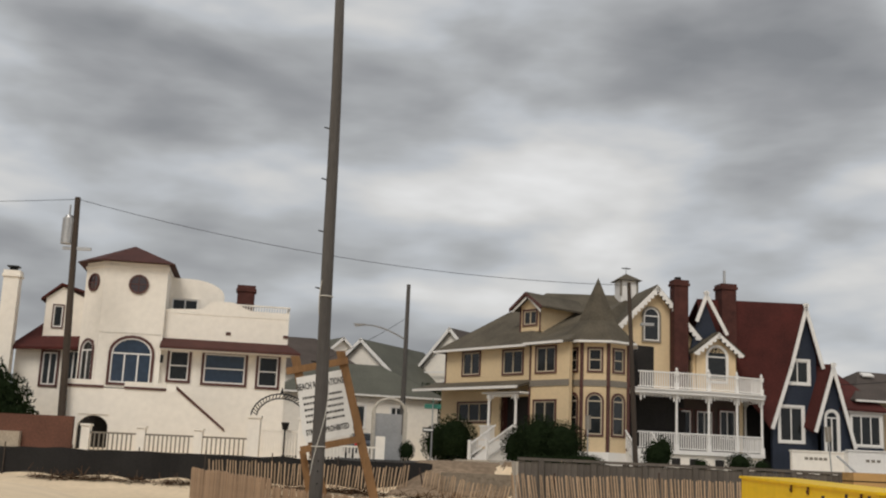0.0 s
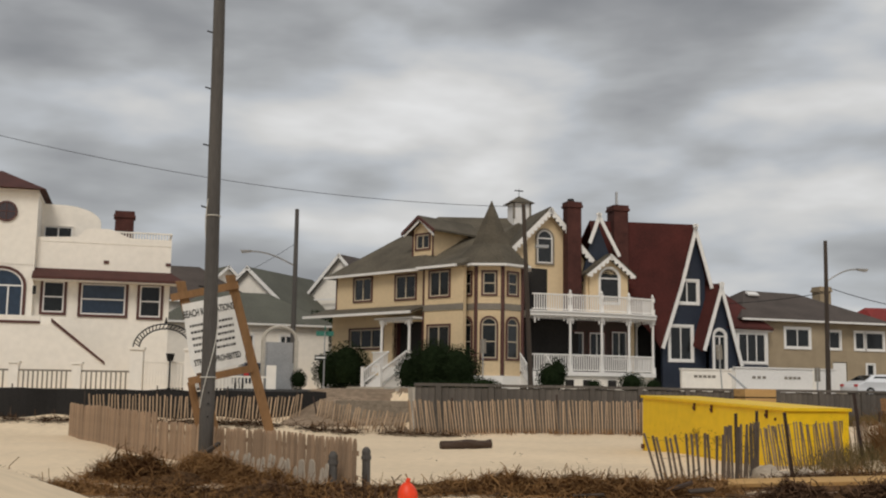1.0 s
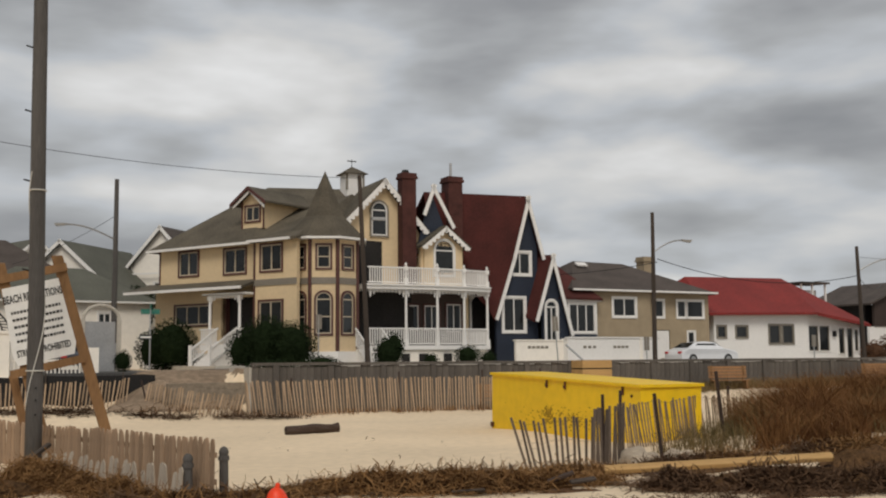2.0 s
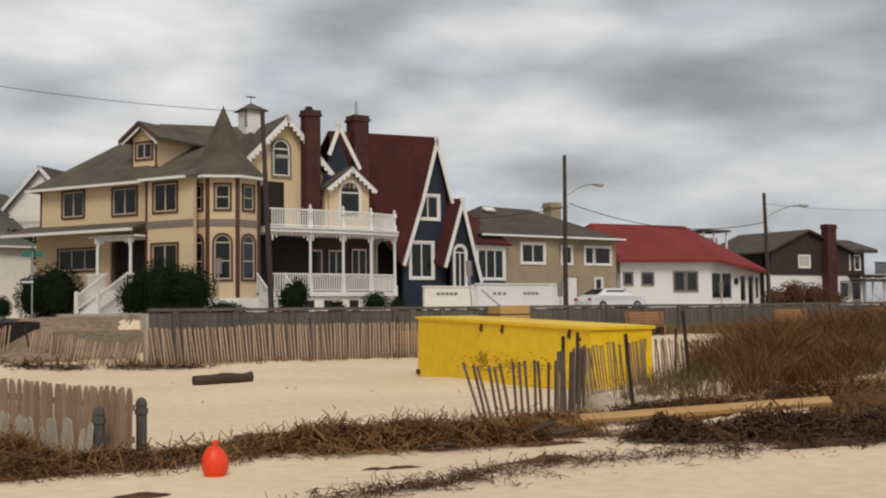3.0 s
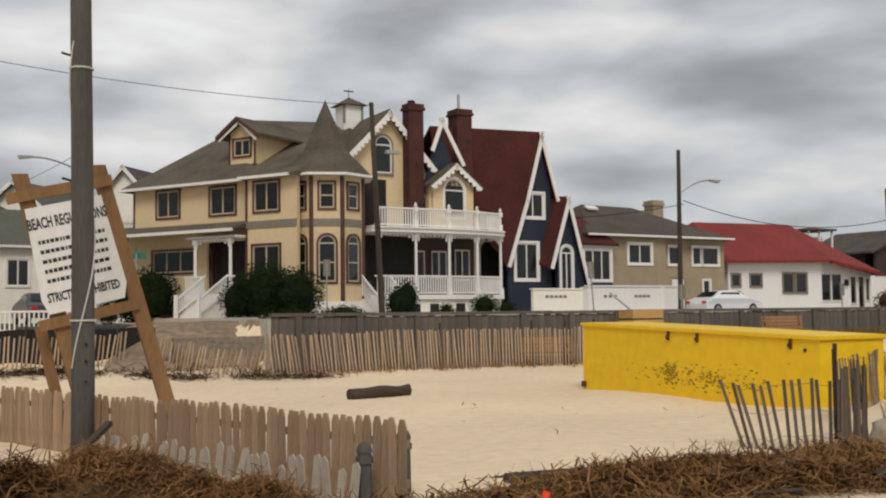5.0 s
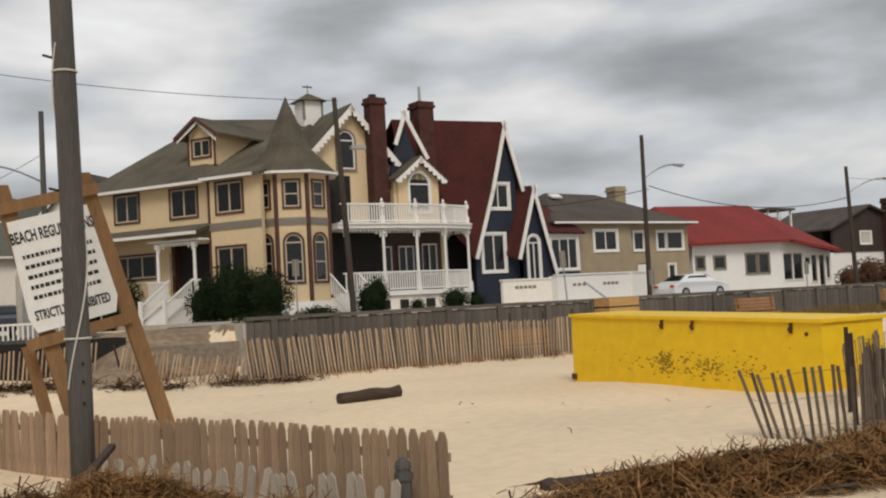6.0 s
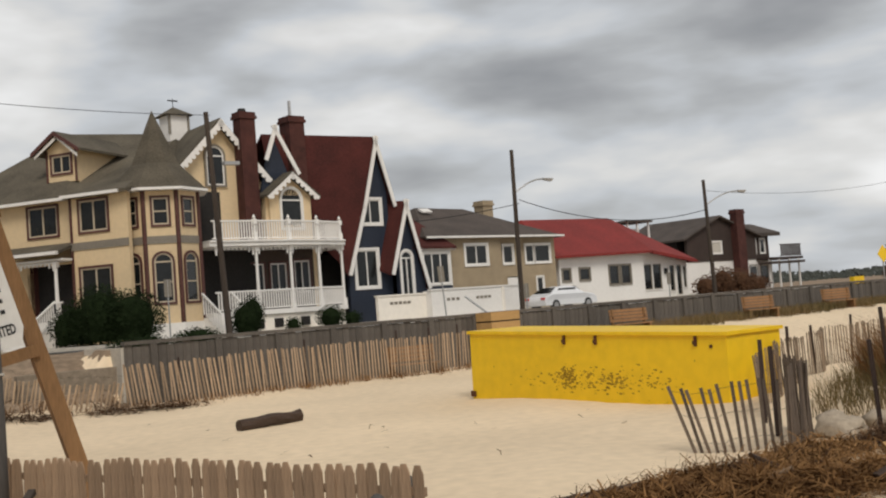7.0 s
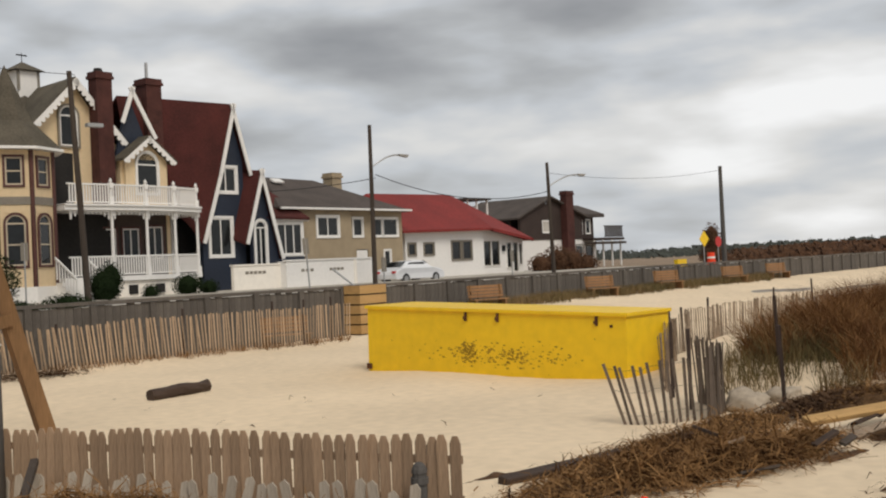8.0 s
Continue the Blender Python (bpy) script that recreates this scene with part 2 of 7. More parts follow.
# ---- builders ----
class MB:
    """Collects vertices and faces of one mesh."""

    def __init__(self):
        self.v, self.f = [], []

    def add(self, verts, faces, m=None):
        n = len(self.v)
        self.v += [tuple(m @ Vector(p)) if m else tuple(p) for p in verts]
        self.f += [tuple(i + n for i in q) for q in faces]
        return self

    def box(self, x0, x1, y0, y1, z0, z1, m=None):
        vs = [(x, y, z) for z in (z0, z1) for y in (y0, y1) for x in (x0, x1)]
        return self.add(vs, [(0, 2, 3, 1), (4, 5, 7, 6), (0, 1, 5, 4), (1, 3, 7, 5), (3, 2, 6, 7), (2, 0, 4, 6)], m)

    def prism(self, pts, y0, y1, m=None):
        """A polygon in x, z drawn out along y."""
        n = len(pts)
        vs = [(x, y0, z) for x, z in pts] + [(x, y1, z) for x, z in pts]
        fs = [tuple(range(n)), tuple(range(2 * n - 1, n - 1, -1))] + [(i, i + n, (i + 1) % n + n, (i + 1) % n) for i in range(n)]
        return self.add(vs, fs, m)

    def column(self, pts, z0, z1, m=None):
        """A polygon in x, y drawn up."""
        n = len(pts)
        vs = [(x, y, z0) for x, y in pts] + [(x, y, z1) for x, y in pts]
        fs = [tuple(range(n - 1, -1, -1)), tuple(range(n, 2 * n))] + [(i, (i + 1) % n, (i + 1) % n + n, i + n) for i in range(n)]
        return self.add(vs, fs, m)

    def tube(self, p, q, r0, r1=None, n=8):
        r1 = r0 if r1 is None else r1
        p, q = Vector(p), Vector(q)
        d = (q - p).normalized()
        a = d.orthogonal().normalized()
        b = d.cross(a)
        vs = [tuple(c + (a * math.cos(2 * math.pi * i / n) + b * math.sin(2 * math.pi * i / n)) * r) for c, r in ((p, r0), (q, r1)) for i in range(n)]
        fs = [tuple(range(n - 1, -1, -1)), tuple(range(n, 2 * n))] + [(i, (i + 1) % n, (i + 1) % n + n, i + n) for i in range(n)]
        return self.add(vs, fs)

    def sheet(self, quad, t):
        """A flat polygon given thickness t downwards along z."""
        n = len(quad)
        vs = list(quad) + [(x, y, z - t) for x, y, z in quad]
        fs = [tuple(range(n)), tuple(range(2 * n - 1, n - 1, -1))] + [(i, i + n, (i + 1) % n + n, (i + 1) % n) for i in range(n)]
        return self.add(vs, fs)

    def mesh(self, name):
        me = bpy.data.meshes.new(name)
        me.from_pydata(self.v, [], self.f)
        me.validate()
        b = bmesh.new()
        b.from_mesh(me)
        bmesh.ops.recalc_face_normals(b, faces=b.faces)
        b.to_mesh(me)
        b.free()
        return me


def part(name, mb, material, parent=None, label="", smooth=False):
    me = mb.mesh(name) if isinstance(mb, MB) else mb
    if not me.materials:
        me.materials.append(material)
    ob = new(name, me)
    if parent:
        ob.parent = parent
    if label:
        ob["label"] = label
    if smooth:
        for p in me.polygons:
            p.use_smooth = True
    return ob


def thing(name, at=(0, 0, 0), turn=0.0, label="", category="", group="", kind=""):
    ob = new(name)
    ob.empty_display_size = 0.2
    ob.matrix_world = pose(*at, 0, 0, turn)
    return tagged(ob, label, category, group, kind)


def wall_mesh(x0, x1, z0, z1, holes, y0, y1):
    """A wall with rectangular openings (x0, x1, z0, z1) through it, as one closed mesh."""
    mb = MB()
    xs = sorted({x0, x1, *[min(max(h[i], x0), x1) for h in holes for i in (0, 1)]})
    zs = sorted({z0, z1, *[min(max(h[i], z0), z1) for h in holes for i in (2, 3)]})
    nx, nz = len(xs), len(zs)
    vs = [(x, y, z) for y in (y0, y1) for z in zs for x in xs]
    at = lambda s, i, k: s * nx * nz + k * nx + i
    solid = lambda i, k: 0 <= i < nx - 1 and 0 <= k < nz - 1 and not any(h[0] < (xs[i] + xs[i + 1]) / 2 < h[1] and h[2] < (zs[k] + zs[k + 1]) / 2 < h[3] for h in holes)
    fs = []
    for i in range(nx - 1):
        for k in range(nz - 1):
            if not solid(i, k):
                continue
            fs.append((at(0, i, k), at(0, i + 1, k), at(0, i + 1, k + 1), at(0, i, k + 1)))
            fs.append((at(1, i, k), at(1, i, k + 1), at(1, i + 1, k + 1), at(1, i + 1, k)))
            for di, dk, p, q in ((-1, 0, (i, k), (i, k + 1)), (1, 0, (i + 1, k + 1), (i + 1, k)), (0, -1, (i + 1, k), (i, k)), (0, 1, (i, k + 1), (i + 1, k + 1))):
                if not solid(i + di, k + dk):
                    fs.append((at(0, *p), at(0, *q), at(1, *q), at(1, *p)))
    return mb.add(vs, fs)


def arch_ring(x0, x1, z0, z1, w, arched, n=10):
    """Outline of a window frame as (outer, inner) loops in x, z."""
    def loop(a, b, c, d):
        if not arched:
            return [(a, c), (b, c), (b, d), (a, d)]
        r = (b - a) / 2
        rise = r * arched
        return [(a, c), (b, c)] + [((a + b) / 2 + r * math.cos(math.pi * i / n), d - rise + rise * math.sin(math.pi * i / n)) for i in range(n + 1)]
    return loop(x0, x1, z0, z1), loop(x0 + w, x1 - w, z0 + w, z1 - w)


def ring_mesh(outer, inner, y0, y1):
    mb = MB()
    n = len(outer)
    vs = [(x, y, z) for y in (y0, y1) for loop in (outer, inner) for x, z in loop]
    fs = []
    for i in range(n):
        j = (i + 1) % n
        fs += [(i, j, n + j, n + i), (2 * n + i, 3 * n + i, 3 * n + j, 2 * n + j), (i, 2 * n + i, 2 * n + j, j), (n + i, n + j, 3 * n + j, 3 * n + i)]
    return mb.add(vs, fs)


def window(house, x0, x1, z0, z1, y=0.0, arched=0.0, trim=MAROON, sash=WHITE, glass=GLASS, cols=2, rows=1, tw=0.1, turn=None, curtain=False):
    """A window set in the wall plane y of a house: outer casing, sash with bars, panes; a near-black shell stands
    behind for the unlit room.
    """
    w = thing("window")
    w.parent = house
    w["label"] = ""
    if turn is not None:
        w.matrix_parent_inverse = Matrix.Identity(4)
        w.matrix_basis = turn
    del w["label"]
    o, i = arch_ring(x0 - tw, x1 + tw, z0 - tw, z1 + tw, tw, arched)
    part("casing", ring_mesh(o, i, y - 0.07, y + 0.12), trim, w)
    o2, i2 = arch_ring(x0, x1, z0, z1, 0.07, arched)
    part("sash", ring_mesh(o2, i2, y - 0.03, y + 0.07), sash, w)
    top = z1 - ((x1 - x0) / 2 * arched if arched else 0)
    bars = []
    for c in range(1, cols):
        x = x0 + (x1 - x0) * c / cols
        bars.append((x - 0.035, x + 0.035, y - 0.02, y + 0.05, z0 + 0.05, (top if arched else z1) - 0.05))
    for r in range(1, rows):
        z = z0 + (top - z0) * r / rows
        bars.append((x0 + 0.06, x1 - 0.06, y - 0.015, y + 0.045, z - 0.03, z + 0.03))
    if arched:
        bars.append((x0 + 0.06, x1 - 0.06, y - 0.015, y + 0.045, top - 0.035, top + 0.035))
    for q in bars:
        part("glazing_bar", MB().box(*q), sash, w)
    pane = MB()
    pane.prism([(x, z) for x, z in i2], y + 0.02, y + 0.035)
    part("pane", pane, glass, w)
    if curtain:
        part("curtain", MB().box(x0 + 0.05, x1 - 0.05, y + 0.16, y + 0.2, z0 + (z1 - z0) * 0.45, z1 - 0.05), CURTAIN, w)
    return w


BALUSTERS = {}


def rail(house, p, q, z0, z1, post=0.0, material=WHITE, step=0.14, name="railing"):
    """A baluster railing between two points of the house's plan."""
    (xa, ya), (xb, yb) = p, q
    ln = math.hypot(xb - xa, yb - ya)
    a = math.atan2(yb - ya, xb - xa)
    m = pose(xa, ya, 0, 0, 0, math.degrees(a))
    mb = MB()
    mb.box(0, ln, -0.05, 0.05, z1 - 0.08, z1, m)
    r = part(name, mb, material, house)
    part("bottom_rail", MB().box(0, ln, -0.04, 0.04, z0 + 0.06, z0 + 0.12, m), material, r)
    k = max(2, int(ln / step))
    key = (round(z1 - z0, 3), material.name)
    if key not in BALUSTERS:
        BALUSTERS[key] = MB().box(-0.03, 0.03, -0.025, 0.025, 0.12, z1 - z0 - 0.08).mesh("baluster")
        BALUSTERS[key].materials.append(material)
    for i in range(1, k):
        o = new("baluster", BALUSTERS[key])
        o.parent = r
        o.matrix_basis = m @ pose(ln * i / k, 0, z0)
    return r


def turned_post(house, x, y, z0, z1, r=0.07, cap=True, name="post", material=WHITE):
    mb = MB()
    mb.box(x - r * 1.3, x + r * 1.3, y - r * 1.3, y + r * 1.3, z0, z0 + 0.35)
    mb.tube((x, y, z0 + 0.35), (x, y, z1 - 0.25), r, r * 0.85, 8)
    mb.box(x - r * 1.3, x + r * 1.3, y - r * 1.3, y + r * 1.3, z1 - 0.25, z1)
    if cap:
        mb.tube((x, y, z1), (x, y, z1 + 0.09), r * 0.5, r * 1.2, 8)
        mb.tube((x, y, z1 + 0.09), (x, y, z1 + 0.24), r * 1.2, 0.01, 8)
    return part(name, mb, material, house)


def bargeboard(house, pts, y, w=0.22, t=0.07, scallop=False, material=WHITE):
    """Boards along the rakes of a gable, given as a line of (x, z)."""
    for (xa, za), (xb, zb) in zip(pts, pts[1:]):
        ln = math.hypot(xb - xa, zb - za)
        a = math.atan2(zb - za, xb - xa)
        m = Matrix.Translation((xa, y, za)) @ Matrix.Rotation(-a, 4, "Y")
        mb = MB().box(-0.05, ln + 0.05, -t, 0, -w, 0.02, m)
        if scallop:
            k = max(3, int(ln / 0.3))
            for i in range(k):
                x = ln * (i + 0.5) / k
                mb.prism([(x - 0.13, -w), (x + 0.13, -w), (x + 0.07, -w - 0.12), (x - 0.07, -w - 0.12)], -t, -0.01, m)
        part("bargeboard", mb, material, house)


def roof(house, polys, material, t=0.18, name="roof"):
    for q in polys:
        o = part(name + "_slope", MB().sheet(q, t), material, house)
    return o


def chimney(house, x0, x1, y0, y1, z0, z1, material=BRICK, pots=0):
    c = part("chimney", MB().box(x0, x1, y0, y1, z0, z1 - 0.35), material, house)
    cap = MB()
    cap.box(x0 - 0.08, x1 + 0.08, y0 - 0.08, y1 + 0.08, z1 - 0.35, z1 - 0.2)
    cap.box(x0 - 0.03, x1 + 0.03, y0 - 0.03, y1 + 0.03, z1 - 0.2, z1)
    part("chimney_cap", cap, material, c)
    for i in range(pots):
        x = x0 + (x1 - x0) * (i + 0.5) / pots
        part("flue", MB().tube((x, (y0 + y1) / 2, z1), (x, (y0 + y1) / 2, z1 + 0.75), 0.1, 0.09, 8), STEEL, c)
    return c


def frame_at(o, az):
    return Matrix.Translation((o[0], o[1], 0)) @ Matrix.Rotation(radians(az), 4, "Z")


# ---- ground ----
WALL_O, WALL_AZ = (-26.0, -13.4), 9.0
tan_w = math.tan(radians(WALL_AZ))


def wall_y(x):
    return WALL_O[1] + (x - WALL_O[0]) * tan_w


def smooth(a, b, x):
    k = min(1.0, max(0.0, (x - a) / (b - a)))
    return k * k * (3 - 2 * k)


def ground_z(x, y):
    yw = wall_y(x)
    if x > 200:
        up = 1.0
    elif x > -26.5:
        up = 1.85 if y > yw + 0.75 else 0.0
    else:
        ramp_w = smooth(-31.5, -29.5, x)
        up = ramp_w * 1.8 * smooth(-15.5, -9.5, y) + (1 - ramp_w) * (0.45 * smooth(-17, -13, y) + 1.15 * smooth(-11.2, -9.8, y))
    z = up
    if y < yw:
        z += 0.07 * noise.noise((x * 0.35, y * 0.35, 0)) + 0.03 * noise.noise((x * 1.3, y * 1.3, 3))
        # rise on which the path runs
        k = smooth(7.0, 2.5, math.hypot(x + 37.5, (y + 50.5) * 0.8))
        z += 1.15 * k + 0.4 * smooth(-44, -52, y)
        # sand piled against the bulkhead
        z += 0.72 * smooth(-13, -1, x) * smooth(yw - 8.5, yw - 1.0, y)
        # dune with grass
        d = smooth(8.5, 1.0, math.hypot((x + 8.0) * 0.55, y + 37.5))
        z += d * 1.35
        # sand blown against the snow fences and the container
        z += 0.12 * smooth(2.0, 0.0, abs(y + 14.0)) * (x > -30)
        z -= 0.12 * smooth(5.0, 0.5, math.hypot(x + 21.6, y + 36.5))
    return z


def ground():
    mb = MB()
    xs = [-900, -400, -150, -90, -70] + list(np.arange(-60, 42, 0.6)) + list(np.arange(43, 180, 2.5)) + [220, 300, 700, 1500]
    ys = [-300, -150, -90, -75] + list(np.arange(-66, 26, 0.6)) + [30, 40, 80, 200, 600, 1500]
    ny = len(ys)
    vs = [(x, y, ground_z(x, y)) for x in xs for y in ys]
    fs = [(i * ny + j, (i + 1) * ny + j, (i + 1) * ny + j + 1, i * ny + j + 1) for i in range(len(xs) - 1) for j in range(ny - 1)]
    mb.add(vs, fs)
    return tagged(part("ground", mb, SAND, smooth=True), "pale wind-blown beach sand with soft ripples", "sand", kind="structure")


ground()


def ramp_soil():
    """Damp trodden soil over the sand bank between the side street and the beach."""
    vs, fs = [], []
    nx, ny = 22, 22
    for i in range(nx + 1):
        for j in range(ny + 1):
            x, y = -31.6 + 5.75 * i / nx, -14.2 + 5.0 * j / ny
            x += 0.4 * noise.noise((i * 0.3, j * 0.3, 9)) * (0 < i < nx)
            edge = min(i, j, nx - i, ny - j)
            vs.append((x, y, ground_z(x, y) + (0.11 if edge else -0.1) + 0.02 * noise.noise((x * 2, y * 2, 1))))
    for i in range(nx):
        fs += [(i * (ny + 1) + j, (i + 1) * (ny + 1) + j, (i + 1) * (ny + 1) + j + 1, i * (ny + 1) + j + 1) for j in range(ny)]
    soil = mat("damp_soil", (0.27, 0.2, 0.14), 0.95, 0.3, 1.0, 0.4, 9, spec=0.1)
    tagged(part("ramp_ground", MB().add(vs, fs), soil, smooth=True), "brownish trodden soil on the ramp to the beach", "soil", kind="structure")


ramp_soil()
# street and pavement behind the bulkhead
m = frame_at((-26, -13.4), WALL_AZ)
tagged(part("pavement", MB().box(0.4, 400, 0.4, 2.6, 1.6, 1.97, m), CONCRETE), "pale concrete pavement behind the bulkhead", "pavement", kind="structure")
tagged(part("road", MB().box(0.4, 400, 2.6, 9.5, 1.5, 1.9, m), ASPHALT), "grey asphalt shore road", "road", kind="structure")
tagged(part("yard_ground", MB().box(1.0, 60, 9.5, 60, 1.5, 2.02, m), CONCRETE), "pale paved front yards", "yard", kind="structure")
tagged(part("scrub_land", MB().box(60.1, 500, 9.5, 260, 1.5, 1.97, m), MATS["damp_soil"]), "brown open scrub land beyond the last houses", "ground", kind="structure")
m = frame_at((-33.5, -10.5), 100)
tagged(part("side_road", MB().box(0, 60, -5.5, 0.5, 1.6, 1.82, m), ASPHALT), "asphalt side street running inland", "road", kind="structure")


# ---- cream house with corner turret ----
def frieze(mb, xa, xb, y, z, m=None):
    """Fretwork under a porch beam: a row of drops with brackets at the ends."""
    k = max(3, int((xb - xa) / 0.22))
    mb.box(xa, xb, y - 0.03, y + 0.03, z - 0.06, z, m)
    for i in range(k):
        x = xa + (xb - xa) * (i + 0.5) / k
        e = abs(2 * (i + 0.5) / k - 1)
        d = 0.16 + 0.32 * max(0.0, e - 0.55) / 0.45
        mb.prism([(x - 0.08, z - 0.05), (x + 0.08, z - 0.05), (x + 0.03, z - d), (x - 0.03, z - d)], y - 0.025, y + 0.025, m)


def cream_house():
    po, paz = (-19.2, 0.2), 10.0
    h = thing("house", (*po, 0), paz, "cream two-storey Victorian house with turret, maroon trim and white porch", "house")
    FP = frame_at(po, paz)
    inv = FP.inverted()
    # entry side: x runs towards the turret, y into the house
    eo = (-28.6, 9.63)
    E_ = inv @ frame_at(eo, -52.0)

    def ep(name, mb, material, label=""):
        o = part(name, mb, material, h, label)
        o.matrix_basis = E_
        return o

    wins_up = [(1.8, 3.4, 7.35, 8.75), (5.6, 7.3, 7.3, 8.7)]
    win_lo = [(1.5, 4.5, 4.4, 5.55)]
    door_hole = (5.5, 8.0, 3.2, 5.9)
    ep("wall", wall_mesh(0, 8.4, 2.0, 9.0, wins_up + win_lo + [door_hole], 0, 0.25), CREAM)
    ep("wall", wall_mesh(-1.0, 0, 2.0, 6.5, [], 0.6, 0.85), CREAM)
    # projecting bay next to the turret
    bay = [(8.95, 10.5, 7.25, 8.7), (8.85, 10.55, 3.95, 5.55)]
    ep("wall", wall_mesh(8.4, 11.6, 2.0, 9.0, bay, -0.45, -0.2), CREAM)
    ep("wall", MB().box(8.4, 8.6, -0.2, 0.25, 2.0, 9.0), CREAM)
    for x0, x1, z0, z1 in wins_up:
        window(h, x0, x1, z0, z1, 0.0, turn=E_, sash=SASH)
    window(h, *win_lo[0], 0.0, cols=3, turn=E_, sash=SASH)
    for b in bay:
        window(h, *b, -0.45, turn=E_, sash=SASH)
    ep("trim_board", MB().box(8.36, 8.5, -0.48, 0.0, 2.2, 9.0), MAROON, "maroon corner board")
    ep("trim_board", MB().box(0, 0.12, -0.03, 0.05, 6.9, 9.0), MAROON, "maroon corner board")
    ep("trim_band", MB().box(8.36, 11.6, -0.5, -0.44, 6.42, 6.78), TAUPE, "taupe band between storeys")
    # recessed entry porch
    ep("porch_floor", MB().box(5.0, 8.4, -1.33, 1.8, 2.9, 3.2), WHITE)
    ep("back_wall", MB().box(5.3, 8.2, 1.7, 1.85, 3.2, 6.2), CREAM)
    ep("door", MB().box(6.7, 7.65, 1.6, 1.7, 3.2, 5.35), MAROON, "dark maroon front door")
    ep("side_wall", MB().box(5.35, 5.5, 0.0, 1.7, 3.2, 6.2), MAROON)
    ep("porch_ceiling", MB().box(5.0, 8.4, -1.2, 1.8, 6.0, 6.1), WHITE)
    for x in (5.6, 7.95):
        o = turned_post(h, x, -1.1, 3.2, 5.95, 0.09, cap=False)
        o.matrix_basis = E_
    mb = MB()
    frieze(mb, 5.6, 7.95, -1.1, 5.95)
    ep("fretwork", mb, WHITE)
    # skirt roof over the ground floor
    ep("skirt_roof", MB().sheet([(-1.3, -1.5, 6.42), (8.45, -1.5, 6.42), (8.45, 0.3, 6.98), (-1.3, 0.3, 6.98)], 0.14), SHINGLE)
    ep("gutter", MB().box(-1.35, 8.45, -1.62, -1.48, 6.27, 6.42), WHITE)
    # front steps straight out from the porch
    for i in range(8):
        ep("step", MB().box(6.5, 7.9, -1.6 - 0.25 * i, -1.35 - 0.25 * i, 1.9, 3.02 - i * 0.145).box(6.46, 7.94, -1.63 - 0.25 * i, -1.36 - 0.25 * i, 3.0 - i * 0.145, 3.04 - i * 0.145), WHITE)
    for x in (6.45, 7.95):
        r = MB()
        r.sheet([(x - 0.04, -1.3, 4.15), (x + 0.04, -1.3, 4.15), (x + 0.04, -3.3, 2.95), (x - 0.04, -3.3, 2.95)], 0.1)
        sr = ep("stair_rail", r, WHITE)
        part("bottom_rail", MB().sheet([(x - 0.03, -1.3, 3.4), (x + 0.03, -1.3, 3.4), (x + 0.03, -3.3, 2.25), (x - 0.03, -3.3, 2.25)], 0.07), WHITE, sr)
        for i in range(13):
            y = -3.22 + i * 0.15
            z = 2.95 + (y + 3.3) / 2.0 * 1.2
            part("spindle", MB().box(x - 0.025, x + 0.025, y - 0.025, y + 0.025, z - 0.8, z - 0.05), WHITE, sr)
        part("newel", MB().box(x - 0.08, x + 0.08, -3.38, -3.24, 1.9, 3.15), WHITE, sr)
    r = rail(h, (5.0, -1.3), (6.45, -1.3), 3.2, 4.1)
    r.matrix_basis = E_
    r = rail(h, (7.95, -1.3), (8.4, -1.3), 3.2, 4.1)
    r.matrix_basis = E_
    # foundation
    ep("foundation", MB().box(-1.0, 11.6, -0.3, 0.2, 1.8, 2.72), WHITE)

    # turret: octagon whose middle face looks at the beach
    tc = inv @ Vector((-19.95, 1.75, 0))
    ap = 1.82
    side = 2 * ap * math.tan(math.pi / 8)
    n0 = 256.7 - paz
    R = ap / math.cos(math.pi / 8)
    octo = lambda r, off=0.0: [(tc.x + r * math.cos(radians(n0 + 22.5 + 45 * i)), tc.y + r * math.sin(radians(n0 + 22.5 + 45 * i))) for i in range(8)]
    for i in (-2, -1, 0, 1, 2):
        a = n0 + 45 * i
        # face frame: x along the face to the viewer's right, y inward
        F = Matrix.Translation((tc.x + ap * math.cos(radians(a)), tc.y + ap * math.sin(radians(a)), 0)) @ Matrix.Rotation(radians(a + 90), 4, "Z")
        holes = [(-0.42, 0.42, 7.25, 8.6), (-0.48, 0.48, 3.65, 6.05)] if abs(i) < 2 else []
        o = part("turret_wall", wall_mesh(-side / 2, side / 2, 2.72, 9.05, holes, 0, 0.2), CREAM, h)
        o.matrix_basis = F
        if abs(i) < 2:
            window(h, -0.36, 0.36, 7.3, 8.55, 0, cols=1, rows=2, turn=F, trim=MAROON, sash=SASH)
            window(h, -0.42, 0.42, 3.7, 5.98, 0, arched=0.95, cols=1, rows=2, turn=F, sash=SASH)
            for s in (-1, 1):
                sp = part("spandrel", MB().prism([(0.48 * s, 5.45), (0.48 * s, 6.06), (0.12 * s, 6.06), (0.3 * s, 5.9), (0.4 * s, 5.75)], 0.02, 0.15), CREAM, h)
                sp.matrix_basis = F
        o = part("turret_band", MB().box(-side / 2, side / 2, -0.04, 0.0, 6.42, 6.78), TAUPE, h)
        o.matrix_basis = F
    for x, y in octo(R)[2:8] + octo(R)[0:2]:
        part("corner_strip", MB().tube((x, y, 2.72), (x, y, 9.0), 0.11, n=6), MAROON, h)
    part("turret_base", MB().column(octo(R + 0.12), 1.8, 2.74), WHITE, h)
    part("turret_floor", MB().column(octo(R - 0.3), 2.8, 3.4), DARK, h)
    cone = MB()
    eave = octo(R + 0.5)
    flare = octo(R * 0.6)
